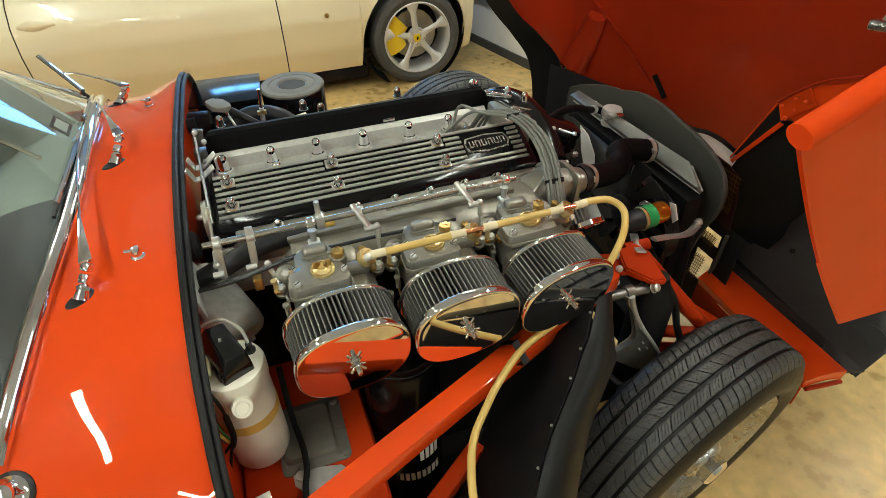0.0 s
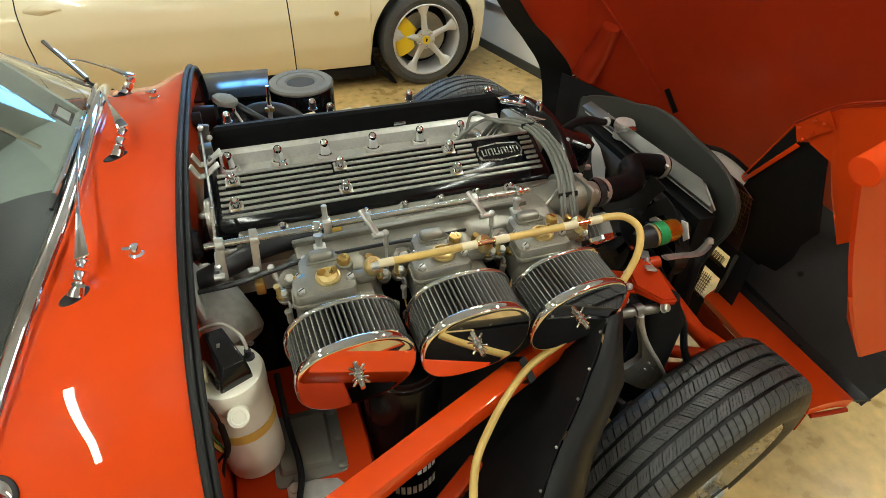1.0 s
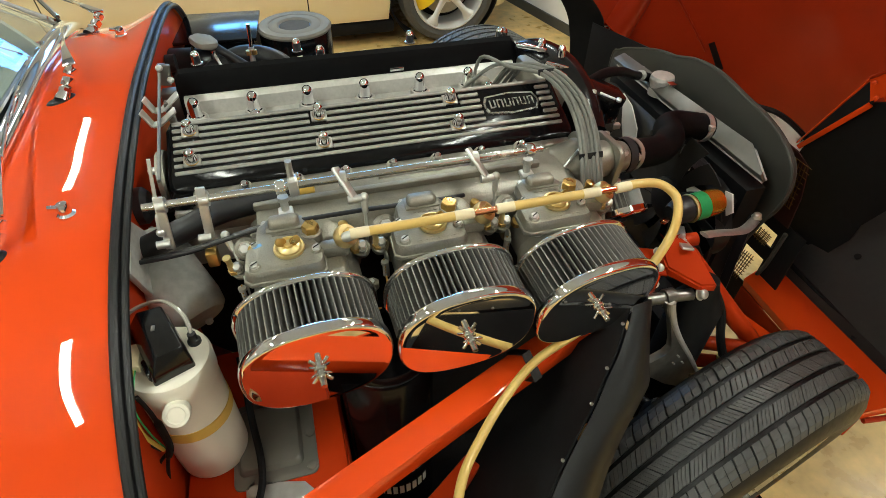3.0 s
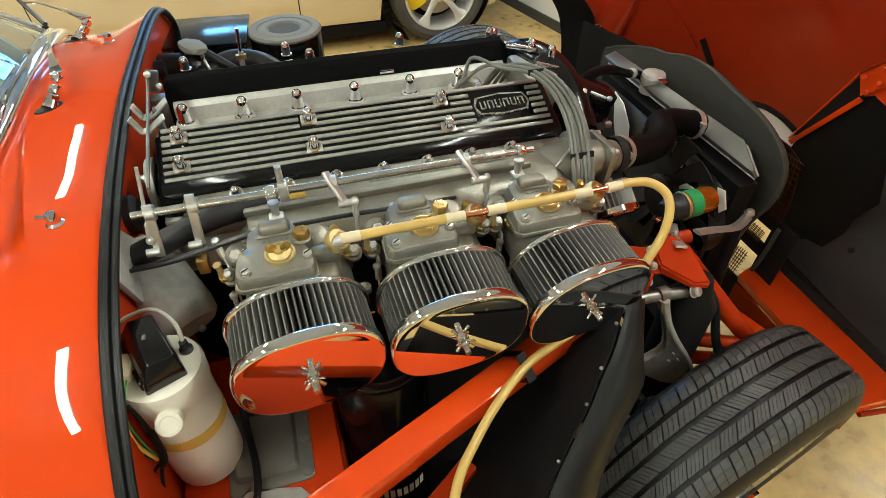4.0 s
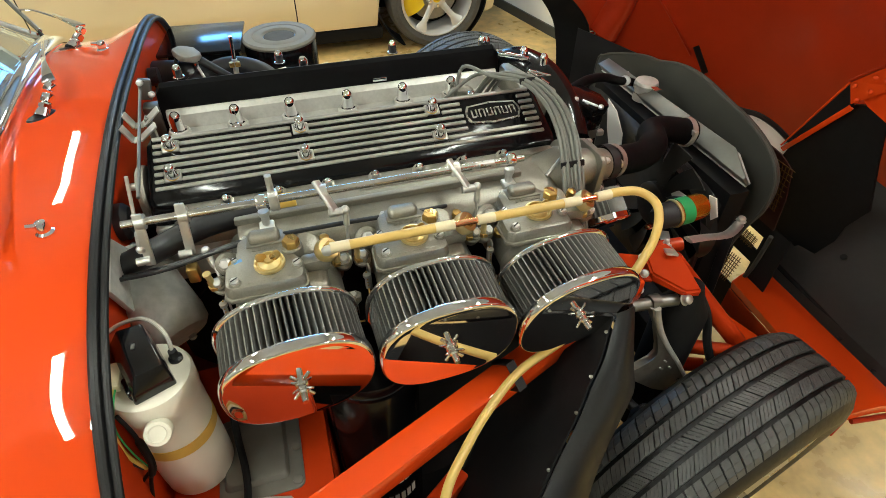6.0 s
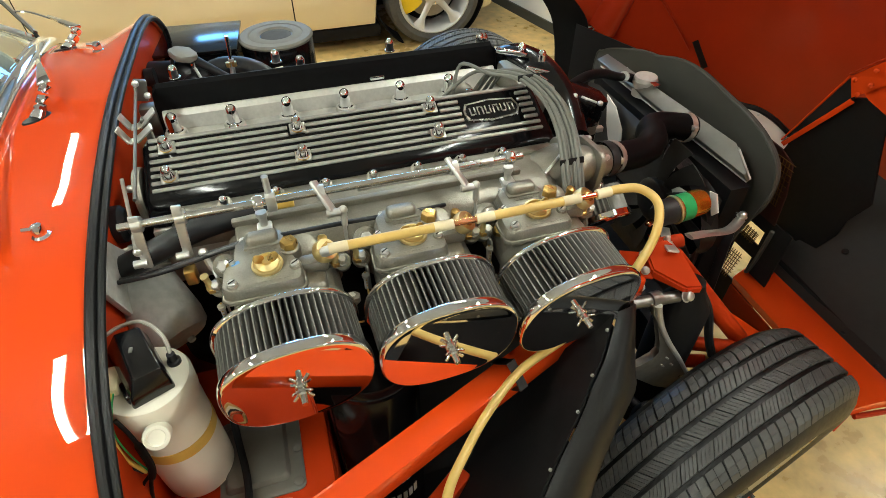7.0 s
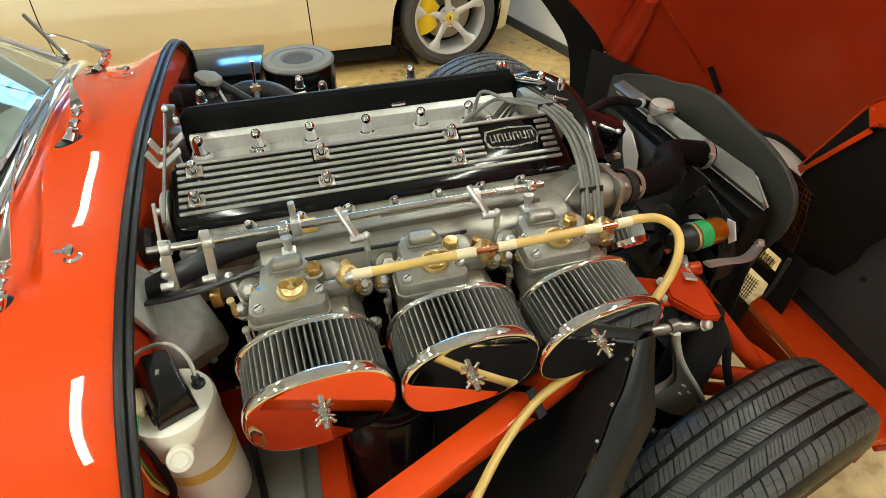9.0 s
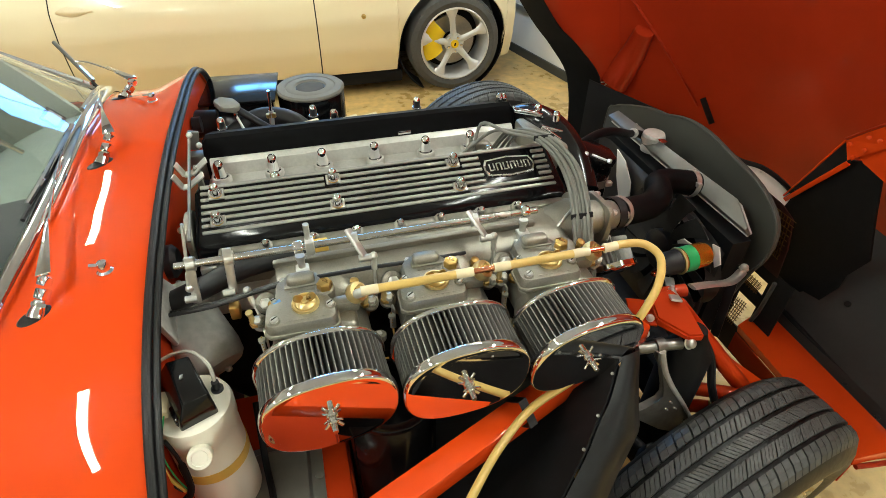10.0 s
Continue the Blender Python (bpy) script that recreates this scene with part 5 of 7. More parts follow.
def carburettor():
    """Built round x = 0; copied along the row."""
    c = thing("carburettor", (0, 0.16, 0.96), "twin-choke cast alloy carburettor with gold top cap and brass plug", "carburettor", group="carburettors")
    # barrels and bowl
    for dx in (-0.042, 0.045):
        bm = B()
        lathe(bm, ((0.037, 0.0), (0.036, 0.02), (0.033, 0.03), (0.032, 0.10), (0.035, 0.108)), axis((dx, 0.088, 1.033), (0, 1, 0)), 28)
        part("barrel", bm, CAST, c)
    part("bowl", box(B(), (0.0, 0.148, 1.042), (0.118, 0.080, 0.080), bevel=0.012, seg=3), CAST, c)
    foot = [(-0.072, 0.083), (0.036, 0.083), (0.043, 0.090), (0.043, 0.128), (0.034, 0.138), (0.030, 0.186), (0.016, 0.208), (-0.042, 0.212), (-0.060, 0.199), (-0.064, 0.152), (-0.080, 0.138), (-0.082, 0.092)]
    part("lid_flange", prism(B(), foot, 0.007, Matrix.Translation((0, 0, 1.083)), 0.002), CAST, c)
    def lid_ring(k, z):
        return [Vector((-0.02 + (x + 0.02) * k, 0.147 + (y - 0.147) * k, z)) for x, y in foot]
    bm = B()
    rows = [[bm.verts.new(p) for p in lid_ring(k, z)] for k, z in ((0.955, 1.0865), (0.945, 1.097), (0.90, 1.1025), (0.84, 1.1035))]
    for p, q in zip(rows, rows[1:]):
        for i in range(len(p)):
            j = (i + 1) % len(p)
            bm.faces.new((p[i], p[j], q[j], q[i]))
    bm.faces.new(rows[-1])
    bm.faces.new(rows[0][::-1])
    bmesh.ops.bevel(bm, geom=[e for e in bm.edges if abs(e.verts[0].co.z - e.verts[1].co.z) > 0.001], offset=0.004, segments=2, affect="EDGES", profile=0.5)
    part("lid", bm, CAST, c, "cast lid with pressed lettering too fine to read", smooth=30)
    bm = B()
    box(bm, (-0.014, 0.190, 1.106), (0.050, 0.027, 0.024), rot=(-8, 0, 0), bevel=0.009, seg=4)
    part("float_dome", bm, CAST, c)
    part("dome_step", box(B(), (-0.014, 0.190, 1.101), (0.060, 0.036, 0.008), rot=(-4, 0, 0), bevel=0.003), CAST, c)
    part("cross_rib", box(B(), (-0.058, 0.118, 1.098), (0.005, 0.050, 0.010), rot=(0, 0, 35), bevel=0.002), CAST, c)
    for x in (-0.062, 0.034):
        part("lid_boss", lathe(B(), ((0.0095, 1.085), (0.009, 1.104), (0.0075, 1.106)), Matrix.Translation((x if x < 0 else 0.030, 0.100 if x < 0 else 0.116, 0)), 18), CAST, c)
    for k in range(5):
        part("raised_mark", box(B(), (-0.032 + 0.009 * k, 0.167, 1.1035), (0.0055, 0.0065, 0.0015)), CAST, c, smooth=0)
    for k in range(6):
        part("raised_mark", box(B(), (-0.04 + 0.011 * k, 0.096, 1.1035), (0.007, 0.003, 0.0012)), CAST, c, smooth=0)
    cap = part("jet_cap", lathe(B(), ((0.0225, 0), (0.0238, 0.003), (0.0230, 0.0062), (0.0205, 0.0066), (0.0192, 0.0030), (0.0172, 0.0026), (0.0160, 0.0048), (0.0075, 0.0085), (0.0068, 0.0120), (0.003, 0.0130)), axis((-0.010, 0.128, 1.103), (0, -0.05, 1)), 40), GOLD, c, "yellow-plated round jet cap")
    for sx in (-1, 1):
        bm = B()
        prism(bm, rounded(0.017, 0.012, 0.005), 0.0036, pose(-0.010 + sx * 0.0105, 0.128, 1.1185, 70, -sx * 25, 18), 0.001)
        part("wing", bm, BRASS, cap)
    plug = part("brass_plug", lathe(B(), ((0.0135, 0), (0.0135, 0.010), (0.012, 0.012), (0.004, 0.0125)), axis((0.026, 0.158, 1.108), (0, 0, 1)), 6), BRASS, c, "hexagonal brass filter plug", smooth=20)
    part("plug_seat", lathe(B(), ((0.0165, 0), (0.0165, 0.022), (0.0145, 0.024)), axis((0.026, 0.158, 1.084), (0, 0, 1)), 24), CAST, c)
    part("inlet_arm", box(B(), (0.045, 0.150, 1.088), (0.04, 0.022, 0.022), bevel=0.006), CAST, c)
    slotted("lid_screw", (-0.062, 0.100, 1.105), c, 0.0066, 0.006)
    slotted("lid_screw", (0.030, 0.116, 1.105), c, 0.0066, 0.006)
    slotted("lid_screw", (-0.062, 0.150, 1.095), c, 0.005, 0.012)
    for p, d in (((-0.058, 0.172, 1.075), (-0.2, -0.3, 1)), ((0.058, 0.19, 1.075), (0.2, -0.2, 1))):
        part("brass_screw", lathe(B(), ((0.0045, 0), (0.0045, 0.020), (0.007, 0.021), (0.007, 0.027), (0.004, 0.029)), axis(p, d), 12), BRASS, c)
    part("brass_cap", lathe(B(), ((0.009, 0), (0.009, 0.010), (0.006, 0.013)), axis((-0.066, 0.165, 1.06), (0, -0.4, 1)), 8), BRASS, c)
    bm = B()
    lathe(bm, ((0.017, 0), (0.017, 0.03), (0.011, 0.034), (0.011, 0.04)), axis((-0.075, 0.215, 1.058), (0, -0.75, 0.66)), 20)
    part("cold_start_barrel", bm, CAST, c)
    part("union_nut", lathe(B(), ((0.009, 0.038), (0.009, 0.05), (0.006, 0.052), (0.006, 0.058)), axis((-0.075, 0.215, 1.058), (0, -0.75, 0.66)), 6), STEEL, c, smooth=20)
    part("vent_tube", lathe(B(), ((0.017, 0), (0.017, 0.02), (0.012, 0.022)), axis((0.034, 0.195, 1.078), (0.1, -0.5, 0.8)), 18), CAST, c)
    for x in (-0.094, 0.074):
        tube = part("air_screw", lathe(B(), ((0.0055, 0), (0.0055, 0.012), (0.0042, 0.014), (0.0042, 0.026), (0.0055, 0.027), (0.0055, 0.030)), axis((x, 0.158, 1.072), (0.1 if x > 0 else -0.1, -0.15, 1)), 12), GOLD, c, "yellow-plated vertical air screw")
        part("lock_nut", lathe(B(), ((0.0075, 0), (0.0075, 0.006), (0.005, 0.007)), axis((x, 0.158, 1.070), (0, -0.15, 1)), 6), BRASS, tube, smooth=20)
    for x, y, z in ((-0.072, 0.128, 1.078), (0.055, 0.128, 1.075), (-0.045, 0.205, 1.094)):
        part("case_screw", lathe(B(), ((0.006, 0), (0.006, 0.007), (0.0035, 0.009)), axis((x, y, z), (0, -0.3, 1)), 6), STEEL, c, smooth=20)
    for x in (-0.088, 0.084):
        part("side_stub", lathe(B(), ((0.013, 0), (0.013, 0.018), (0.009, 0.02), (0.009, 0.032), (0.005, 0.034)), axis((x, 0.178, 1.050), (0, -0.6, 0.8)), 14), CAST, c)
        part("stub_nut", lathe(B(), ((0.0075, 0.030), (0.0075, 0.040), (0.005, 0.043)), axis((x, 0.178, 1.050), (0, -0.6, 0.8)), 6), STEEL, c, smooth=20)
        part("wire_hook", sweep(B(), [(x, 0.135, 1.03), (x, 0.120, 1.015), (x + 0.004, 0.112, 0.992), (x + 0.014, 0.110, 0.990)], 0.0016, n=6, k=4), BRASS, c)
    # throttle arm with spring and stop screw
    bm = B()
    prism(bm, rounded(0.012, 0.05, 0.005), 0.003, axis((-0.083, 0.155, 1.035), (-1, -0.2, 0)), 0.001)
    part("throttle_arm", bm, STEEL, c)
    bm = B()
    sweep(bm, [(-0.088, 0.142 + 0.005 * math.cos(a), 1.03 + 0.0012 * k + 0.005 * math.sin(a) * 0.2) for k, a in ((j, j * 1.26) for j in range(22))], 0.0011, n=5, k=1)
    part("spring", bm, BRASS, c)
    part("stop_screw", lathe(B(), ((0.0035, 0), (0.0035, 0.022), (0.0055, 0.023), (0.0055, 0.028)), axis((-0.088, 0.142, 1.025), (0, 0, 1)), 10), STEEL, c)
    for x, z in ((-0.086, 1.005), (0.087, 1.035)):
        bm = B()
        prism(bm, rounded(0.022, 0.016, 0.006), 0.012, Matrix.Translation((x, 0.118, z)), 0.003)
        part("mount_lug", bm, CAST, c)
        part("lug_bolt", lathe(B(), ((0.005, 0), (0.005, 0.003)), axis((x, 0.118, z + 0.006), (0, 0, 1)), 6), STEEL, c, smooth=20)
    # flare up to the filter's base plate
    bm = B()
    a0, b0 = oval(0.078, 0.042, 40, 3.0), oval(0.086, 0.060, 40, 2.6)
    va = [bm.verts.new((x, 0.122, 1.033 + z)) for x, z in a0]
    vb = [bm.verts.new((x, 0.094, 1.031 + z)) for x, z in b0]
    for k in range(40):
        bm.faces.new((va[k], va[(k + 1) % 40], vb[(k + 1) % 40], vb[k]))
    bm.faces.new(va[::-1])
    bm.faces.new(vb)
    part("flare", bm, CAST, c)
    return c


def air_filter():
    cz = 1.03
    f = thing("air_filter", (0, 0.045, cz - 0.075), "oval pleated air filter with chrome end plate and wing nut", "air filter", group="carburettor air filters")
    m = Matrix(((1, 0, 0, 0), (0, 0, -1, 0.0), (0, 1, 0, cz), (0, 0, 0, 1)))
    a, b = 0.0955, 0.0815
    bm = B()
    n = 66
    rim = oval(a - 0.003, b - 0.003, 2 * n, 2.5)
    inn = oval(a - 0.022, b - 0.022, 2 * n, 2.5)
    # equal steps round the oval, so that the pleats keep one width
    def even(o):
        o = [Vector(p) for p in o]
        d = [0.0]
        for p, q in zip(o, o[1:] + o[:1]):
            d.append(d[-1] + (q - p).length)
        xs, ys = [p.x for p in o] + [o[0].x], [p.y for p in o] + [o[0].y]
        t = np.linspace(0, d[-1], 5 * n, endpoint=False)
        return list(zip(np.interp(t, d, xs), np.interp(t, d, ys)))
    rim, inn = even(rim), even(inn)
    lo, hi = [], []
    for k in range(5 * n):
        s = (0.0, 0.42, 1.0, 1.0, 0.42)[k % 5]
        p = Vector(inn[k]).lerp(Vector(rim[k]), s)
        lo.append(bm.verts.new(m @ Vector((p.x, p.y, -0.086))))
        hi.append(bm.verts.new(m @ Vector((p.x, p.y, -0.006))))
    for k in range(5 * n):
        j = (k + 1) % (5 * n)
        bm.faces.new((lo[k], lo[j], hi[j], hi[k]))
    part("pleated_element", bm, PLEAT, f, "grey pleated gauze element", smooth=60)
    front = ((0.006, -0.0125), (0.001, -0.0125), (-0.001, -0.009), (-0.0015, -0.004), (-0.001, 0.0005), (0.0003, 0.0028), (0.0022, 0.0042), (0.0038, 0.0041), (0.005, 0.004), (0.010, 0.004))
    part("end_plate", oval_shell(B(), a, b, front, m), CHROME, f, "polished chrome plate with rolled rim", smooth=60)
    back = ((0.016, -0.0865), (0.012, -0.0865), (0.004, -0.0863), (0.0, -0.0852), (-0.0015, -0.0832), (-0.0015, -0.0806), (0.0, -0.0787), (0.004, -0.0775), (0.008, -0.0775))
    part("base_plate", oval_shell(B(), a, b, back, m), CHROME, f, "polished chrome plate with rolled rim", smooth=60)
    p = Vector((0, -0.004, cz))
    w = part("wing_nut", lathe(B(), ((0.0085, 0), (0.0085, 0.002), (0.006, 0.003), (0.0065, 0.010), (0.0045, 0.012), (0.004, 0.024)), axis(p, (0, -1, 0)), 14), POLISHED, f)
    for t in (35, 145, 215, 325):
        d = Vector((math.cos(radians(t)), 0, math.sin(radians(t))))
        bm = B()
        bar(bm, p + d * 0.004 + Vector((0, -0.006, 0)), p + d * 0.0150 + Vector((0, -0.012, 0)), 0.0056, 0.0024, up=(0, -1, 0), bevel=0.001)
        part("wing", bm, POLISHED, w)
    # the filter hangs slightly nose-down on its carburettor
    c = Vector((0, 0.045, cz)) - BASE[f]
    lean = Matrix.Translation(c) @ Matrix.Rotation(radians(5.5), 4, "X") @ Matrix.Translation(-c)
    for ob in f.children_recursive:
        ob.data.transform(lean)
    return f


manifold()
F0, C0 = air_filter(), carburettor()
# the tops sit small and well back on their bodies
TOP = ("lid", "float_dome", "dome_step", "cross_rib", "raised_mark", "jet_cap", "brass_plug", "plug_seat", "case_screw")
seat = Vector((-0.014, 0.19, 1.09)) - BASE[C0]
shrink = Matrix.Translation(seat + Vector((-0.004, 0.010, 0.002))) @ Matrix.Diagonal((0.88, 0.88, 0.95, 1)) @ Matrix.Translation(-seat)
for ob in C0.children:
    if ob.name.startswith(TOP):
        for q in (ob, *ob.children):
            q.data.transform(shrink)
C0.location.x = ROW[0]
F0.location += Vector((-0.204, 0.001, 0.001))
F0.rotation_euler.z = radians(4)
for X, (x, y, dz, lean, turn) in zip(ROW[1:], ((-0.005, 0.046, 0.003, 0.0, 2), (0.188, 0.056, -0.003, 2.5, 6))):
    copy_thing(F0, pose(x, y, F0.location.z + dz, lean, 0, turn))
    copy_thing(C0, pose(X, 0.16, 0.96))
# paint left by the assembler on one lid
part("paint_mark", box(B(), (-0.056, 0.162, 1.1045), (0.012, 0.006, 0.0008), rot=(0, 0, 24)), BLUEPAINT, C0, "blue paint mark", smooth=0)


# ---- throttle linkage ----
def ball_rod(parent, p, q):
    """A ball joint at p and a thin rod down to q."""
    p, q = Vector(p), Vector(q)
    d = (q - p).normalized()
    bm = B()
    bmesh.ops.create_uvsphere(bm, u_segments=16, v_segments=10, radius=0.0066, matrix=Matrix.Translation(p))
    b = part("ball_joint", bm, STEEL, parent)
    part("socket", lathe(B(), ((0.0048, 0.004), (0.0048, 0.024), (0.0035, 0.027)), axis(p, d), 6), STEEL, b, smooth=20)
    part("rod", cyl(B(), p + d * 0.02, q, 0.0026, n=8), STEEL, b)


def linkage():
    t = thing("throttle_linkage", (-0.1, 0.243, 1.1), "zinc-plated throttle shaft with levers and ball joints", "linkage")
    part("shaft", cyl(B(), (-0.398, 0.243, 1.138), (0.192, 0.243, 1.138), 0.0058, n=16), POLISHED, t)
    part("lower_shaft", cyl(B(), (-0.07, 0.255, 1.123), (0.17, 0.255, 1.123), 0.004, n=12), STEEL, t)
    for x, a, b in ((-0.374, (0.0, 0.016), (-0.006, -0.066)), (-0.318, (0.0, 0.022), (-0.006, -0.058))):
        bm = B()
        bar(bm, (x, 0.240, 1.138 + a[1]), (x + b[0], 0.228, 1.138 + b[1]), 0.013, 0.005, up=(0, -1, 0.2), bevel=0.0015)
        lv = part("lever", bm, STEEL, t)
        part("lever_boss", lathe(B(), ((0.011, -0.006), (0.011, 0.006)), axis((x, 0.243, 1.138), (1, 0, 0)), 18), STEEL, lv)
        part("end_pin", lathe(B(), ((0.006, -0.009), (0.006, 0.009)), axis((x - 0.012, 0.226, 1.083), (1, 0, 0)), 12), STEEL, lv)
    ball_rod(t, (-0.302, 0.218, 1.088), (-0.280, 0.170, 1.03))
    ball_rod(t, (-0.385, 0.232, 1.10), (-0.372, 0.262, 1.20))
    for x, y0 in ((-0.126, 0.225), (0.078, 0.225)):
        bm = B()
        bar(bm, (x - 0.008, 0.252, 1.152), (x + 0.012, 0.212, 1.122), 0.014, 0.006, up=(0.6, 0, 1), bevel=0.0015)
        lv = part("lever", bm, STEEL, t)
        part("lever_boss", lathe(B(), ((0.011, -0.006), (0.011, 0.006)), axis((x, 0.243, 1.138), (1, 0, 0)), 18), STEEL, lv)
        part("end_pin", lathe(B(), ((0.006, -0.010), (0.006, 0.010)), axis((x + 0.012, 0.212, 1.12), (1, 0, 0)), 12), STEEL, lv)
        ball_rod(t, (x + 0.026, 0.212, 1.122), (x + 0.022, 0.195, 1.03))
    for x in (-0.214, 0.170):
        c = part("pillar", lathe(B(), ((0.006, 1.085), (0.006, 1.112), (0.008, 1.114), (0.008, 1.122)), Matrix.Translation((x, 0.243, 0)), 12), STEEL, t)
        part("collar", lathe(B(), ((0.0100, -0.007), (0.0112, -0.004), (0.0112, 0.004), (0.0100, 0.007)), axis((x, 0.243, 1.138), (1, 0, 0)), 22), CHROME, c)
        part("pillar_foot", box(B(), (x, 0.240, 1.092), (0.022, 0.024, 0.012), bevel=0.003), STEEL, c)
    part("stop_clamp", box(B(), (-0.196, 0.243, 1.138), (0.014, 0.022, 0.026), bevel=0.003), STEEL, t)
    part("stop_stud", cyl(B(), (-0.197, 0.246, 1.15), (-0.197, 0.246, 1.178), 0.005, n=10), STEEL, t)
    # cable that crosses in front of the manifold
    k = thing("throttle_cable", (-0.2, 0.22, 1.07), "thin black sheathed cable", "cable")
    part("cable", sweep(B(), [(-0.452, 0.24, 1.045), (-0.36, 0.215, 1.07), (-0.25, 0.205, 1.10), (-0.12, 0.212, 1.098), (0.0, 0.215, 1.092), (0.06, 0.23, 1.08)], 0.0036, n=10), SATIN, k)
    part("cable", sweep(B(), [(-0.452, 0.25, 1.040), (-0.36, 0.226, 1.066), (-0.25, 0.214, 1.097), (-0.20, 0.214, 1.100)], 0.0028, n=10), SATIN, k)
    part("clip", box(B(), (-0.325, 0.207, 1.062), (0.016, 0.02, 0.026), bevel=0.003), BRASS, k)


linkage()


# ---- fuel line ----
def fuel_line():
    h = thing("fuel_hose", (0.0, 0.13, 1.12), "tan rubber fuel hose joined by copper pipes", "hose")
    y, z = 0.128, 1.128
    for x0, x1 in ((-0.125, 0.030), (0.082, 0.225)):
        s = part("hose", cyl(B(), (x0, y, z), (x1, y, z), 0.0068, n=18), HOSE, h)
        part("sleeve", cyl(B(), (x0 - 0.008, y, z), (x0 + 0.018, y, z), 0.0074, n=18), HOSE_END, s)
        part("sleeve", cyl(B(), (x1 - 0.018, y, z), (x1 + 0.010, y, z), 0.0074, n=18), HOSE_END, s)
    for x0, x1 in ((0.036, 0.078), (0.232, 0.268)):
        part("copper_pipe", cyl(B(), (x0, y, z), (x1, y, z), 0.0046, n=14), COPPER, h)
    part("hose", sweep(B(), [(0.268, y, z), (0.30, 0.128, 1.130), (0.335, 0.122, 1.126), (0.352, 0.098, 1.112), (0.335, 0.066, 1.085), (0.300, 0.045, 1.04), (0.255, 0.03, 0.985), (0.18, 0.02, 0.945), (0.105, 0.0, 0.925), (0.04, -0.045, 0.92), (-0.01, -0.09, 0.915), (-0.05, -0.135, 0.91), (-0.075, -0.19, 0.89), (-0.09, -0.26, 0.85)], 0.0068, n=14), HOSE, h)
    part("sleeve", sweep(B(), [(0.262, y, z), (0.285, y, z + 0.001)], 0.0076, n=14), HOSE_END, h)
    for X in ROW:
        u = part("banjo", lathe(B(), ((0.015, -0.008), (0.0165, -0.004), (0.0165, 0.004), (0.015, 0.008)), axis((X + 0.062, 0.146, 1.11), (0.5, -0.4, 0.75)), 24), GOLD, h, "yellow-plated banjo union")
        part("banjo_bolt", lathe(B(), ((0.009, 0.006), (0.009, 0.013), (0.005, 0.015)), axis((X + 0.062, 0.146, 1.11), (0.5, -0.4, 0.75)), 6), BRASS, u, smooth=20)
    part("hose_tail", lathe(B(), ((0.006, 0), (0.0075, 0.004), (0.0065, 0.022)), axis((-0.142, 0.134, 1.118), (1, -0.3, 0.5)), 12), STEEL, h)
    bm = B()
    lathe(bm, ((0.031, -0.008), (0.033, -0.008), (0.033, 0.008), (0.031, 0.008)), axis((0.095, 0.012, 0.905), (0.92, 0.38, 0)), 4, True)
    part("tie_band", bm, RUBBER, h, "black band round the frame tube", smooth=20)


fuel_line()


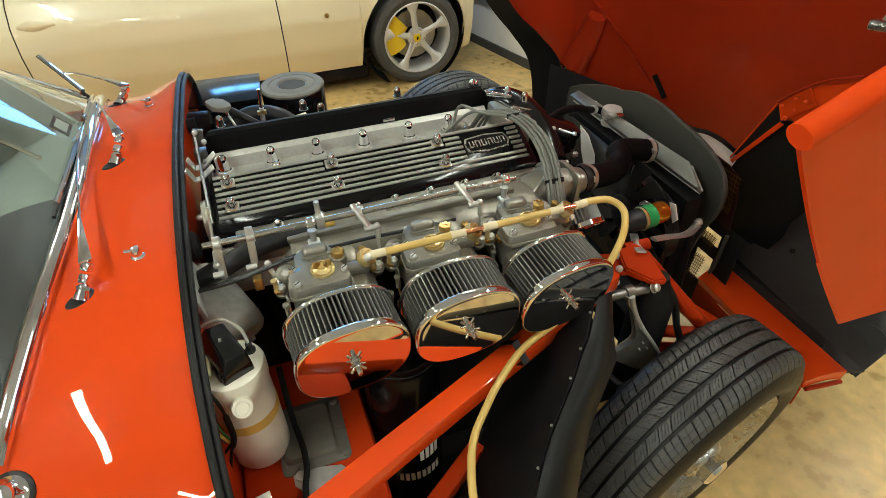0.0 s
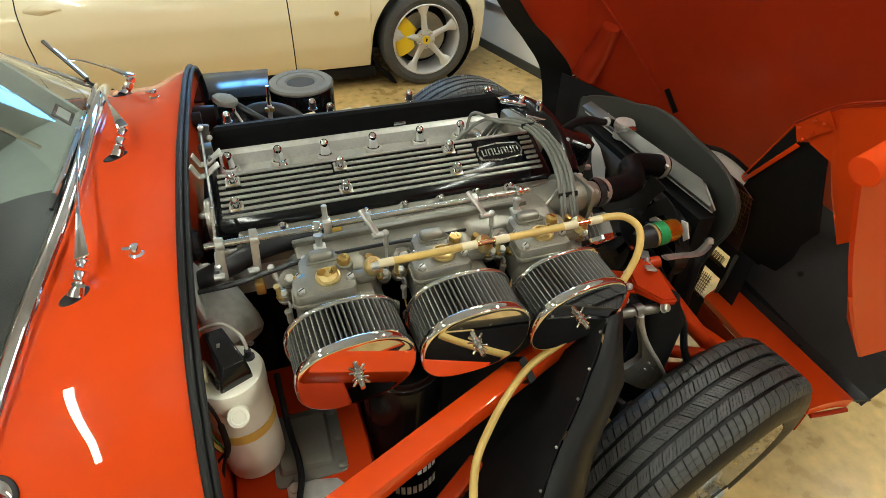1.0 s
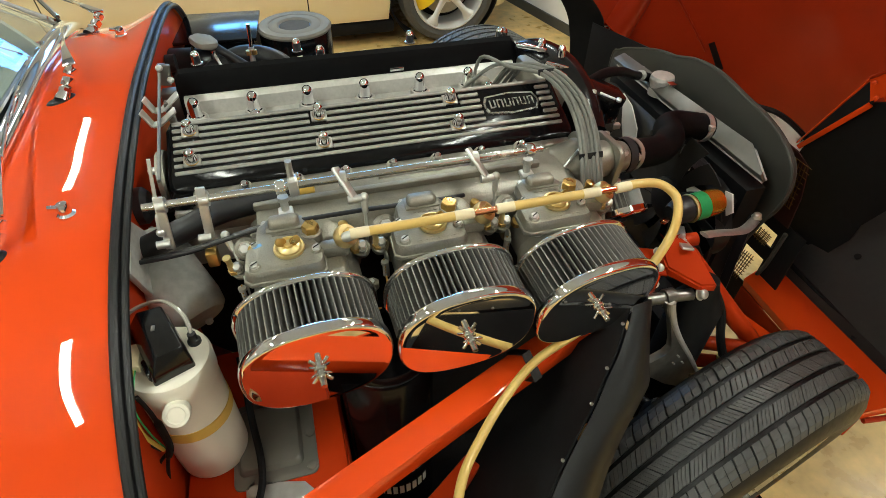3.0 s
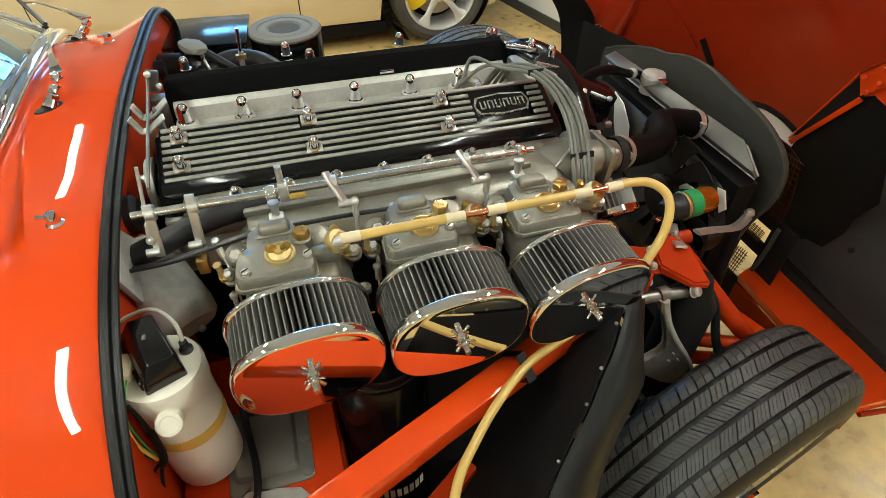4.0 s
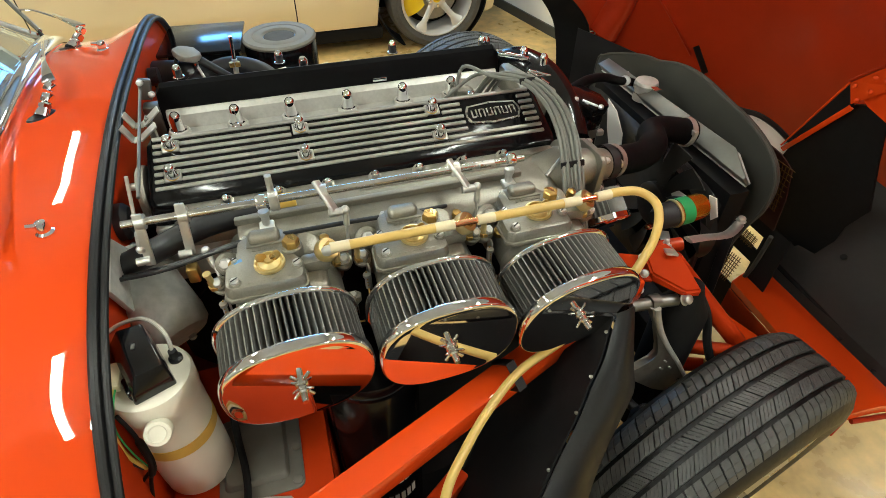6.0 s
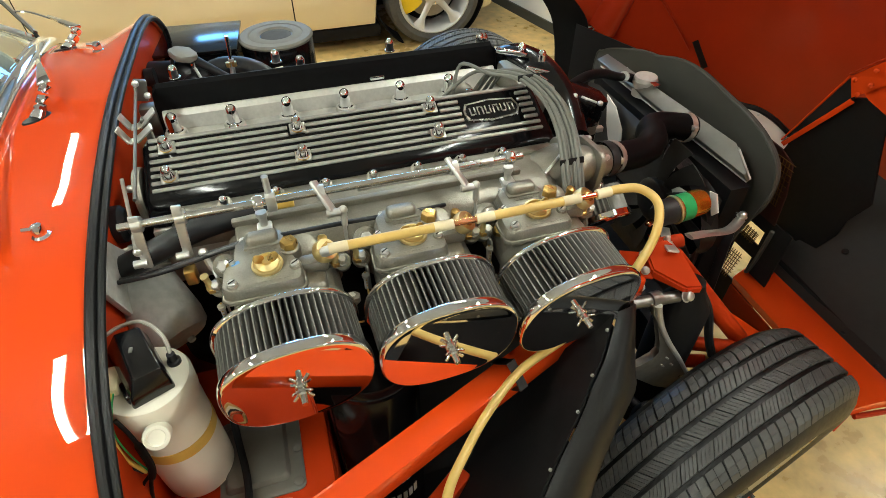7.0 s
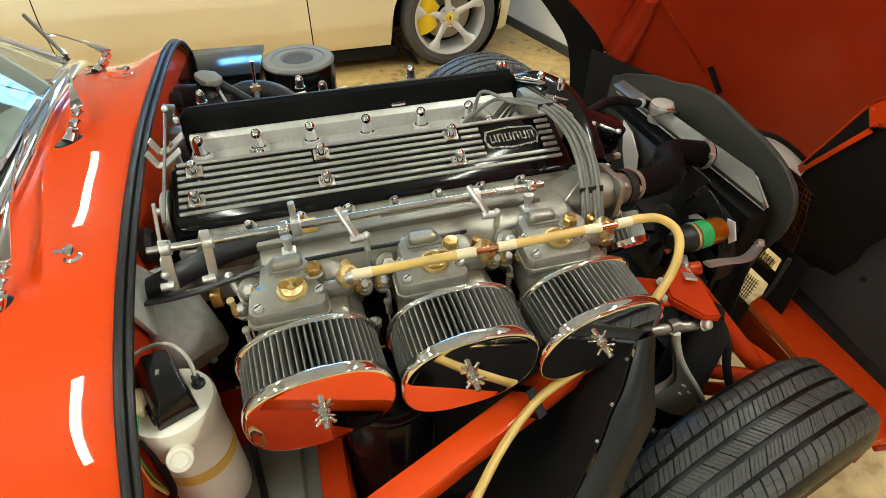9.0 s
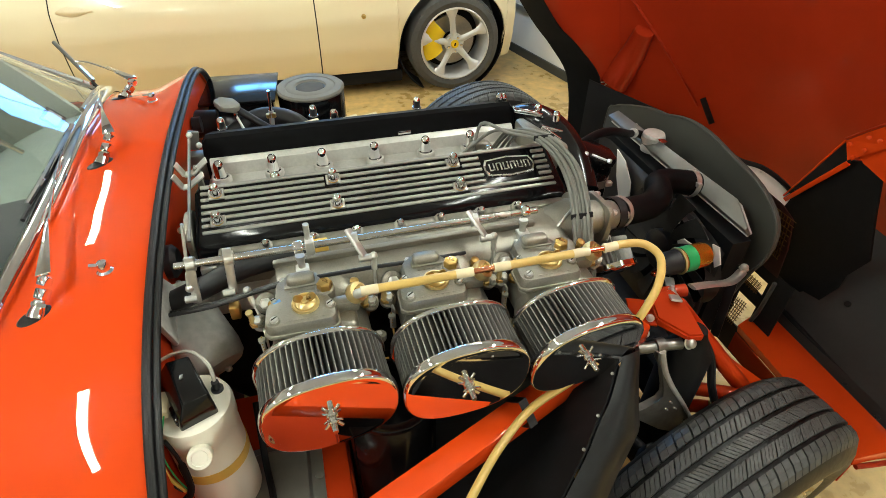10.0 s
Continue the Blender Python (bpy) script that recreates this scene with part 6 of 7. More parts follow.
# ---- plug leads ----
def leads():
    l = thing("spark_plug_leads", (0.3, 0.4, 1.1), "bundle of grey spark plug leads with black ties", "leads")
    trunk = [(0.262, 0.478, 1.165), (0.300, 0.425, 1.172), (0.318, 0.36, 1.160), (0.318, 0.30, 1.135), (0.306, 0.245, 1.105), (0.300, 0.21, 1.065), (0.30, 0.18, 1.01), (0.31, 0.165, 0.94)]
    starts = [(0.165, 0.515, 1.095), (0.13, 0.525, 1.09), (0.20, 0.53, 1.085), (0.215, 0.545, 1.08), (0.235, 0.55, 1.08), (0.25, 0.545, 1.085)]
    for k in range(6):
        o = Vector(((k - 2.5) * 0.0068, 0, 0.004 * math.sin(k * 2.1)))
        s = Vector(starts[k])
        rise = s.lerp(Vector(trunk[0]), 0.5) + Vector((0, 0.01, 0.030 - 0.006 * k))
        if k == 0:
            rise = Vector((0.185, 0.53, 1.165))
        pts = [s, rise] + [Vector(p) + o + Vector((-0.020, 0, 0)) for p in trunk]
        part("lead", sweep(B(), pts, 0.0036, n=10, k=6), LEAD, l)
    for p, d in ((trunk[1], (0.5, -1, -0.2)), (trunk[4], (0, -0.8, -0.6))):
        bm = B()
        box(bm, (0, 0, 0), (0.043, 0.011, 0.004), bevel=0.0015)
        bmesh.ops.transform(bm, matrix=Matrix.Translation(Vector(p) + Vector((-0.020, 0, 0.002))) @ Euler((radians(70), 0, 0)).to_matrix().to_4x4(), verts=bm.verts)
        part("tie", bm, MATTE, l)
    # breather tower and hose at the engine's nose
    t = thing("thermostat_tower", (0.43, 0.47, 0.95), "black enamelled thermostat tower with steel band", "thermostat housing")
    c = Matrix.Translation((0.455, 0.492, 0))
    part("tower", lathe(B(), ((0.030, 0.92), (0.030, 1.02), (0.034, 1.035), (0.034, 1.070), (0.030, 1.076)), c, 28), BLACK, t)
    cap = part("cap_block", plate_of(B(), [(0.408, 0.470, 1.098), (0.446, 0.443, 1.088), (0.492, 0.468, 1.072), (0.498, 0.512, 1.074), (0.455, 0.545, 1.090), (0.414, 0.520, 1.100)], -0.026, 0.005), BLACK, t)
    part("cap_edge", cyl(B(), (0.418, 0.459, 1.098), (0.444, 0.441, 1.090), 0.0025, n=8), STEEL, cap)
    part("band", lathe(B(), ((0.0315, 1.002), (0.033, 1.002), (0.033, 1.022), (0.0315, 1.022)), c, 28, True), ZINC, t)
    part("band_screw", box(B(), (0.478, 0.464, 1.012), (0.016, 0.012, 0.012), bevel=0.002), STEEL, t)
    for p in ((0.405, 0.463, 1.098), (0.450, 0.438, 1.087), (0.430, 0.462, 0.995)):
        part("bolt", lathe(B(), ((0.006, 0), (0.006, 0.004), (0.004, 0.006)), axis(p, (0, -0.2, 1)), 6), STEEL, t, smooth=20)
    # ribbed drive pulley
    p = thing("breather_filter", (0.385, 0.235, 0.94), "small round ribbed breather filter with chrome lip", "breather filter")
    bm = B()
    n = 34
    m = axis((0.375, 0.292, 0.990), (0.05, -0.80, -0.60))
    lo = [bm.verts.new(m @ Vector(((0.050 if k % 2 else 0.044) * math.cos(a), (0.050 if k % 2 else 0.044) * math.sin(a), 0.0))) for k, a in ((j, math.pi * j / n) for j in range(2 * n))]
    hi = [bm.verts.new(m @ Vector(((0.050 if k % 2 else 0.044) * math.cos(a), (0.050 if k % 2 else 0.044) * math.sin(a), 0.05))) for k, a in ((j, math.pi * j / n) for j in range(2 * n))]
    for k in range(2 * n):
        bm.faces.new((lo[k], lo[(k + 1) % (2 * n)], hi[(k + 1) % (2 * n)], hi[k]))
    bm.faces.new(hi)
    part("ribbed_element", bm, PLEAT, p, smooth=0)
    part("lip", lathe(B(), ((0.050, 0.048), (0.054, 0.050), (0.054, 0.060), (0.048, 0.064)), m, 36), CHROME, p)
    part("stub", lathe(B(), ((0.024, -0.03), (0.024, 0.0)), m, 18), SATIN, p)


leads()


# ---- fuel filter ----
def fuel_filter():
    f = thing("fuel_filter", (0.59, 0.29, 0.86), "amber canister fuel filter with green label", "fuel filter")
    a = axis((0.53, 0.285, 0.90), (1, 0.06, 0.03))
    part("canister", lathe(B(), ((0.024, 0.045), (0.028, 0.048), (0.029, 0.055), (0.0285, 0.112), (0.026, 0.121), (0.01, 0.123)), a, 32), AMBER, f, "amber anodised canister")
    part("label", lathe(B(), ((0.0290, 0.056), (0.0295, 0.056), (0.0295, 0.083), (0.0290, 0.083)), a, 32, True), GREEN, f, "green paper label band")
    part("seam_ring", lathe(B(), ((0.030, 0.046), (0.0315, 0.049), (0.030, 0.053)), a, 32), GOLD, f)
    part("head", lathe(B(), ((0.016, 0.0), (0.022, 0.008), (0.027, 0.02), (0.028, 0.045)), a, 28), SATIN, f, "black filter head")
    for k, w in enumerate((0.012, 0.008)):
        bm = B()
        box(bm, (0, 0, 0), (0.002, 0.0012, w))
        bmesh.ops.transform(bm, matrix=a @ Matrix.Translation((0.012 + 0.005 * k, -0.0265, 0.069)), verts=bm.verts)
        part("label_mark", bm, WHITE, f, smooth=0)
    bm = B()
    bar(bm, (0.545, 0.262, 0.882), (0.52, 0.215, 0.885), 0.02, 0.004, bevel=0.001)
    part("bracket", bm, STEEL, f)
    bm = B()
    bar(bm, (0.52, 0.215, 0.885), (0.50, 0.175, 0.905), 0.022, 0.005, bevel=0.001)
    part("bracket", bm, STEEL, f)
    acorn("bracket_nut", (0.522, 0.222, 0.89), f, 0.0055, 0.012, STEEL)
    part("clip", box(B(), (0.505, 0.262, 0.905), (0.03, 0.012, 0.010), rot=(0, 20, 30), bevel=0.003), COPPER, f)


fuel_filter()


# ---- front frame and suspension ----
def front_frame():
    bm = B()
    bar(bm, (-0.44, -0.20, 0.882), (0.405, 0.149, 0.882), 0.046, 0.046, bevel=0.006)
    part("frame_tube", bm, RED, red_car, "scarlet square frame tube")
    # suspension tower: a folded box with bolts
    bm = B()
    lo = [(0.446, 0.156), (0.462, 0.212), (0.518, 0.222), (0.530, 0.188), (0.514, 0.092), (0.484, 0.100)]
    a = [bm.verts.new((x, y, 0.868)) for x, y in lo]
    zs = (0.890, 0.896, 0.894, 0.893, 0.886, 0.884)
    b = [bm.verts.new((x, y, z)) for (x, y), z in zip(lo, zs)]
    for k in range(6):
        bm.faces.new((a[k], a[(k + 1) % 6], b[(k + 1) % 6], b[k]))
    bm.faces.new(b)
    bm.faces.new(a[::-1])
    bmesh.ops.bevel(bm, geom=bm.edges[:], offset=0.004, segments=2, affect="EDGES")
    tower = part("suspension_tower", bm, RED_BAY_SHADE, red_car, "scarlet boxed suspension tower")
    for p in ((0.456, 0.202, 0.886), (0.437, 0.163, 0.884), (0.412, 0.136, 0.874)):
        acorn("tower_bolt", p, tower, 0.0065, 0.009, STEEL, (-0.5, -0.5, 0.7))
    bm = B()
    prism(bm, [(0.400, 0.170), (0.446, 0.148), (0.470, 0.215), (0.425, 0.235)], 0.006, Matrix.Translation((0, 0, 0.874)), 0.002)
    part("gusset", bm, RED_BAY_SHADE, red_car)
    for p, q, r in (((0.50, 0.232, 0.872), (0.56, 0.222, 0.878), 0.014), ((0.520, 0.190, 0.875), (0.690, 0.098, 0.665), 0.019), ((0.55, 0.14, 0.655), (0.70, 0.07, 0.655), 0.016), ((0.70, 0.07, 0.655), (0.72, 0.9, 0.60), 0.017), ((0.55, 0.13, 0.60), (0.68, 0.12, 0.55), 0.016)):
        part("frame_tube", cyl(B(), p, q, r, n=16), RED_BAY_SHADE, red_car)
    bm = B()
    bar(bm, (0.70, 0.16, 0.66), (0.78, 0.06, 0.62), 0.05, 0.006, bevel=0.001)
    part("frame_lug", bm, RED, red_car)
    # brackets to the radiator surround
    br = [(0.545, 0.195, 0.915), (0.60, 0.21, 0.895), (0.69, 0.235, 0.86), (0.775, 0.285, 0.83)]
    bm = B()
    sweep(bm, br, 0.011, n=8, flat=0.35)
    part("stay", bm, STEEL, red_car, "plated steel radiator stay")
    bm = B()
    bar(bm, (0.785, 0.31, 0.829), (0.79, 0.292, 0.593), 0.022, 0.006, up=(-1, -0.6, 0), bevel=0.001)
    part("stay", bm, SATIN, red_car)
    acorn("stay_bolt", (0.775, 0.285, 0.838), red_car, 0.009, 0.012, STEEL)
    # upper arm: pivot sleeve and forked polished arm
    piv = part("pivot_sleeve", cyl(B(), (0.395, 0.125, 0.845), (0.485, 0.112, 0.85), 0.0115, n=20), ZINC, red_car)
    part("pivot_boss", lathe(B(), ((0.0155, -0.010), (0.0155, 0.010)), axis((0.44, 0.12, 0.848), (1, 0, 0)), 20), ZINC, piv)
    acorn("pivot_nut", (0.490, 0.100, 0.862), red_car, 0.010, 0.014, STEEL, (0.2, -0.6, 0.5))
    bm = B()
    out = [(0.424, 0.85), (0.448, 0.85), (0.452, 0.81), (0.475, 0.755), (0.515, 0.69), (0.556, 0.632), (0.548, 0.61), (0.536, 0.588), (0.47, 0.622), (0.385, 0.690), (0.425, 0.70), (0.455, 0.708), (0.466, 0.722), (0.464, 0.745), (0.445, 0.80), (0.43, 0.83)]
    prism(bm, out, 0.016, Matrix(((1, 0, 0, 0), (0, 0.17, -1, -0.033), (0, 1, 0, 0), (0, 0, 0, 1))), 0.004)
    arm = part("suspension_arm", bm, ARM, red_car, "forged suspension arm with polished edge")
    part("polished_edge", sweep(B(), [(x, 0.17 * z - 0.042, z) for x, z in ((0.436, 0.85), (0.449, 0.805), (0.478, 0.748), (0.519, 0.684), (0.552, 0.626))], lambda q: 0.007 - 0.003 * q, n=10), SILVER, arm)
    for x, z in ((0.485, 0.70), (0.50, 0.678), (0.478, 0.682)):
        part("raised_mark", box(B(), (x, 0.17 * z - 0.042, z), (0.012, 0.003, 0.004), rot=(0, 50, 0), bevel=0.001), SILVER, arm)
    bm = B()
    bar(bm, (-0.20, -0.135, 0.60), (0.03, 0.012, 0.617), 0.036, 0.036, bevel=0.005)
    part("lower_frame_tube", bm, RED_BAY_SHADE, red_car, "scarlet lower frame tube")
    # damper and hoses
    part("damper", lathe(B(), ((0.046, 0.40), (0.050, 0.45), (0.050, 0.79), (0.034, 0.82), (0.022, 0.86)), Matrix.Translation((0.530, 0.130, 0)), 24), MATTE, red_car, "black damper")
    part("ball_joint_boot", lathe(B(), ((0.03, 0.56), (0.03, 0.60), (0.018, 0.63)), Matrix.Translation((0.43, 0.02, 0)), 20), RUBBER, red_car)
    part("brake_hose", sweep(B(), [(0.555, 0.135, 0.83), (0.585, 0.115, 0.77), (0.595, 0.09, 0.70), (0.61, 0.06, 0.64)], 0.009, n=10), RUBBER, red_car)
    part("brake_union", lathe(B(), ((0.011, 0), (0.011, 0.03), (0.008, 0.034)), axis((0.602, 0.075, 0.665), (0.15, -0.35, -0.9)), 6), BRASS, red_car, smooth=20)
    part("steering_arm", cyl(B(), (0.40, 0.12, 0.60), (0.46, 0.02, 0.56), 0.011, n=14), SATIN, red_car)
    part("cross_member", box(B(), (0.58, 0.55, 0.60), (0.10, 0.75, 0.12), bevel=0.02), MATTE, red_car)
    part("sump", box(B(), (-0.05, 0.52, 0.46), (0.7, 0.30, 0.12), bevel=0.02), MATTE, red_car)
    # rubber splash shield: plate, folded edge and rivets
    edge = smooth_path([(0.262, 0.020, 0.985), (0.226, -0.024, 0.944), (0.196, -0.050, 0.920), (0.168, -0.077, 0.892), (0.120, -0.114, 0.846), (0.085, -0.145, 0.805), (0.055, -0.18, 0.76), (0.03, -0.215, 0.71)], 6)
    def along(v):
        k = min(int(v * (len(edge) - 1)), len(edge) - 2)
        return edge[k].lerp(edge[k + 1], v * (len(edge) - 1) - k)
    def plate(u, v):
        return along(v) + u * Vector((-0.16, 0.07, -0.30))
    sh = part("splash_shield", sheet(B(), plate, 8, 20, 0.003), MATTE, red_car, "black splash shield with riveted rubber edge")
    def fold(u, v):
        p = along(u)
        return p + Vector((0.004 + 0.105 * v * (0.45 + 0.55 * min(1.0, u * 2.5)), -0.004 - 0.012 * math.sin(math.pi * v) + 0.020 * v, 0.003 + 0.016 * math.sin(math.pi * v * 0.8) - 0.030 * v * v))
    part("rubber_edge", sheet(B(), fold, 24, 10, 0.003), STRIP, sh, "black rubber strip")
    for u in (0.06, 0.22, 0.40, 0.58, 0.76, 0.94):
        part("rivet", lathe(B(), ((0.0029, 0), (0.0029, 0.0013), (0.0014, 0.0022)), axis(along(u) + Vector((-0.009, -0.006, 0.006)), (-0.25, -0.5, 0.8)), 10), ZINC, sh)
    part("undertray", box(B(), (0.02, -0.10, 0.42), (0.44, 0.44, 0.006), bevel=0.001), MATTE, red_car, "black undertray")
    # this second sheet is added to darken the gap behind the suspension arm
    part("undertray", box(B(), (0.42, 0.33, 0.40), (0.38, 0.40, 0.006), bevel=0.001), MATTE, red_car)
    # added black sheets, below and upright, in place of the bay's darkness
    part("bay_floor", box(B(), (-0.05, 0.66, 0.37), (0.78, 1.30, 0.01), bevel=0.002), MATTE, red_car, "added black sheet that keeps the engine bay dark")
    def back(u, v):
        return Vector((-0.17 + 0.50 * v, 0.16, 0.45 + 0.50 * u))
    part("inner_shield", sheet(B(), back, 4, 6, 0.004), MATTE, red_car)
    # unseen red sheet, added for the chrome filter plates to reflect
    part("sill_panel", sheet(B(), lambda u, v: Vector((-0.46 + 0.44 * v, -0.182 - 0.10 * u - 0.03 * math.sin(math.pi * u), 0.735 - 0.42 * u)), 8, 6, 0.004), RED, red_car, "added scarlet sheet, unseen but for its reflection in the filter plates")
    def low(u, v):
        return Vector((-0.15 + 0.28 * v, -0.10 - 0.10 * u + 0.02 * math.sin(6 * v), 0.62 - 0.12 * u))
    part("lower_boot", sheet(B(), low, 6, 8, 0.004), RUBBER, red_car)


front_frame()


# ---- bulkhead corner: shelf, plates, reservoir, washer bottle, motor ----
def corner():
    # footwell in the body's scarlet, its shade put into the colour
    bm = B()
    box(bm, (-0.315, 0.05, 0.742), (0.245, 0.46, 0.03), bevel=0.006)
    part("shelf", bm, RED_BAY_SHADE, red_car, "scarlet footwell top")
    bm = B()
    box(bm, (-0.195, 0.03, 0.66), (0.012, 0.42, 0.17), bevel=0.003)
    part("shelf_side", bm, RED_BAY_SHADE, red_car)
    pl = part("cover_plate", prism(B(), [(x - 0.303, y + 0.076) for x, y in rounded(0.130, 0.150, 0.012)], 0.004, pose(-0.0, 0, 0.758), 0.001), PRESSED, red_car, "grey pressed cover plate")
    bm = B()
    rows = [[bm.verts.new((-0.310 + x, 0.080 + y, z)) for x, y in rounded(w, h, 0.010)] for w, h, z in ((0.100, 0.116, 0.760), (0.097, 0.113, 0.7645), (0.090, 0.106, 0.769), (0.086, 0.102, 0.7695))]
    for p, q in zip(rows, rows[1:]):
        for k in range(len(p)):
            bm.faces.new((p[k], p[(k + 1) % len(p)], q[(k + 1) % len(p)], q[k]))
    bm.faces.new(rows[-1])
    part("plate_pressing", bm, PRESSED, pl)
    for x, y in ((-0.249, 0.132), (-0.246, 0.072), (-0.248, 0.014), (-0.33, 0.010)):
        part("plate_fixing", lathe(B(), ((0.0082, 0.761), (0.0078, 0.7632), (0.006, 0.764)), Matrix.Translation((x, y, 0)), 18), PRESSED, pl)
    pl = part("cover_plate", prism(B(), [(-0.350, -0.020), (-0.351, 0.002), (-0.342, 0.012), (-0.262, -0.008), (-0.240, -0.036), (-0.250, -0.075), (-0.315, -0.060)], 0.004, pose(0, 0, 0.758), 0.001), SILVER, red_car, "bare alloy cover plate")
    part("plate_fixing", lathe(B(), ((0.010, 0.761), (0.010, 0.765), (0.008, 0.766)), Matrix.Translation((-0.337, -0.006, 0)), 18), SILVER, pl)
    # reservoir cylinder with worn white lettering, drawn as plain bars
    r = thing("vacuum_reservoir", (-0.105, 0.108, 0.376), "gloss black cylindrical reservoir with white markings", "reservoir")
    at = Matrix.Translation((-0.105, 0.108, 0))
    part("cylinder", lathe(B(), ((0.075, 0.38), (0.078, 0.39), (0.078, 0.905), (0.072, 0.916), (0.05, 0.925), (0.02, 0.928)), at, 52), JAR, r)
    part("end_seam", lathe(B(), ((0.078, 0.893), (0.0795, 0.895), (0.0795, 0.903), (0.078, 0.905)), at, 52), JAR, r)
    part("side_seam", cyl(B(), (-0.178, 0.080, 0.40), (-0.178, 0.080, 0.89), 0.0022, n=8), JAR, r)
    for z, n, h, w, a0, st in ((0.628, 4, 0.046, 6.6, -86, 9.4), (0.548, 8, 0.030, 6.4, -122, 9.4)):
        for k in range(n):
            bm = B()
            def glyph(u, v):
                a = radians(a0 + st * k + w * u)
                return Vector((-0.105 + 0.0785 * math.cos(a), 0.108 + 0.0785 * math.sin(a), z + h * (v - 0.5)))
            sheet(bm, glyph, 4, 2, 0.0004)
            part("marking", bm, WHITE, r, "worn white painted bars", smooth=0)
    # washer bottle
    b = thing("washer_bottle", (-0.385, 0.075, 0.757), "white plastic washer bottle with black pump and yellow strap", "washer bottle")
    c = Matrix.Translation((-0.388, 0.062, 0))
    body = part("bottle", lathe(B(), ((0.042, 0.745), (0.0525, 0.752), (0.0535, 0.78), (0.0535, 0.935), (0.0525, 0.940), (0.0525, 0.948), (0.0555, 0.956), (0.0562, 0.985), (0.0535, 0.992), (0.050, 0.9935), (0.02, 0.994)), c, 48), PLASTIC, b)
    part("strap", lathe(B(), ((0.0535, 0.865), (0.0546, 0.865), (0.0546, 0.887), (0.0535, 0.887)), c, 44, True), YELLOW, b, "ochre webbing strap")
    cap = part("filler_cap", lathe(B(), ((0.015, 0), (0.0155, 0.008), (0.0172, 0.010), (0.0172, 0.022), (0.0160, 0.025), (0.0115, 0.0255), (0.0100, 0.024), (0.002, 0.024)), axis((-0.383, 0.010, 0.948), (0.1, -0.8, 0.6)), 32), PLASTIC, b)
    bm = B()
    foot = [bm.verts.new((x, y, 0.993)) for x, y in ((-0.398, 0.016), (-0.3485, 0.037), (-0.392, 0.141), (-0.439, 0.113))]
    step = [bm.verts.new((x, y, 1.012)) for x, y in ((-0.395, 0.017), (-0.3495, 0.037), (-0.391, 0.133), (-0.435, 0.112))]
    top = [bm.verts.new((x, y, z)) for x, y, z in ((-0.385, 0.030, 1.037), (-0.354, 0.041, 1.037), (-0.384, 0.112, 1.042), (-0.415, 0.108, 1.042))]
    for p, q in ((foot, step), (step, top)):
        for k in range(4):
            bm.faces.new((p[k], p[(k + 1) % 4], q[(k + 1) % 4], q[k]))
    bm.faces.new(top)
    bm.faces.new(foot[::-1])
    bmesh.ops.bevel(bm, geom=bm.edges[:], offset=0.0035, segments=3, affect="EDGES", profile=0.5)
    pump = part("pump", bm, BLACK, b, "gloss black washer pump")
    part("pump_lug", box(B(), (-0.404, 0.040, 1.002), (0.012, 0.030, 0.018), rot=(0, 0, 24), bevel=0.004), BLACK, pump)
    part("pump_clip", box(B(), (-0.391, 0.075, 1.0405), (0.005, 0.009, 0.002), bevel=0.0008), ZINC, pump)
    part("spigot", lathe(B(), ((0.009, 0.992), (0.009, 0.998), (0.006, 1.0), (0.0055, 1.012)), Matrix.Translation((-0.353, 0.079, 0)), 16), SATIN, b)
    part("tube", sweep(B(), [(-0.353, 0.079, 1.008), (-0.360, 0.102, 1.025), (-0.385, 0.13, 1.03), (-0.42, 0.14, 1.02), (-0.45, 0.13, 1.01)], 0.0030, n=10), CLEAR, b, "clear washer tube")
    part("terminal", box(B(), (-0.425, 0.062, 1.004), (0.02, 0.04, 0.014), bevel=0.003), HOSE_END, b)
    part("wire_sleeve", sweep(B(), [(-0.420, 0.010, 0.992), (-0.413, 0.005, 0.955), (-0.412, 0.001, 0.905), (-0.415, -0.001, 0.877), (-0.428, -0.002, 0.842), (-0.443, -0.003, 0.784)], lambda q: 0.0052 if 0.25 < q < 0.72 else 0.0028, n=10), MATTE, b)
    for mat, r, o in ((YELLOW, 0.0028, 0.0), (GREEN, 0.0012, 0.004), (SATIN, 0.0018, -0.004)):
        part("wire", sweep(B(), [(-0.424 + o, 0.040, 1.006), (-0.424 + o, 0.018, 1.004), (-0.435 + o, 0.010, 0.963), (-0.437 + 2 * o, 0.006, 0.911), (-0.424 + o, 0.002, 0.872)], r, n=8), mat, b)
    part("wire", sweep(B(), [(-0.416, 0.0, 0.872), (-0.436, 0.0, 0.848), (-0.456, -0.002, 0.812), (-0.462, -0.004, 0.775)], 0.0026, n=8), MATTE, b)
    b.location += Vector((-0.008, 0.024, 0.012))
    # cast wiper motor above it
    w = thing("wiper_motor", (-0.42, 0.33, 0.85), "grey cast wiper motor on the red bulkhead", "motor")
    p0, p1 = Vector((-0.436, 0.308, 0.995)), Vector((-0.386, 0.226, 0.940))
    a = axis(p0, p1 - p0)
    part("case", lathe(B(), ((0.040, -0.03), (0.042, 0.010), (0.056, 0.013), (0.056, 0.022), (0.0515, 0.024), (0.0505, 0.028), (0.052, 0.031), (0.052, 0.100), (0.048, 0.122), (0.040, 0.130), (0.01, 0.132)), a, 44), DIECAST, w)
    part("case_plug", lathe(B(), ((0.006, 0.128), (0.006, 0.138), (0.003, 0.140)), a @ Matrix.Translation((0.012, -0.016, 0)), 10), DIECAST, w)
    bm = B()
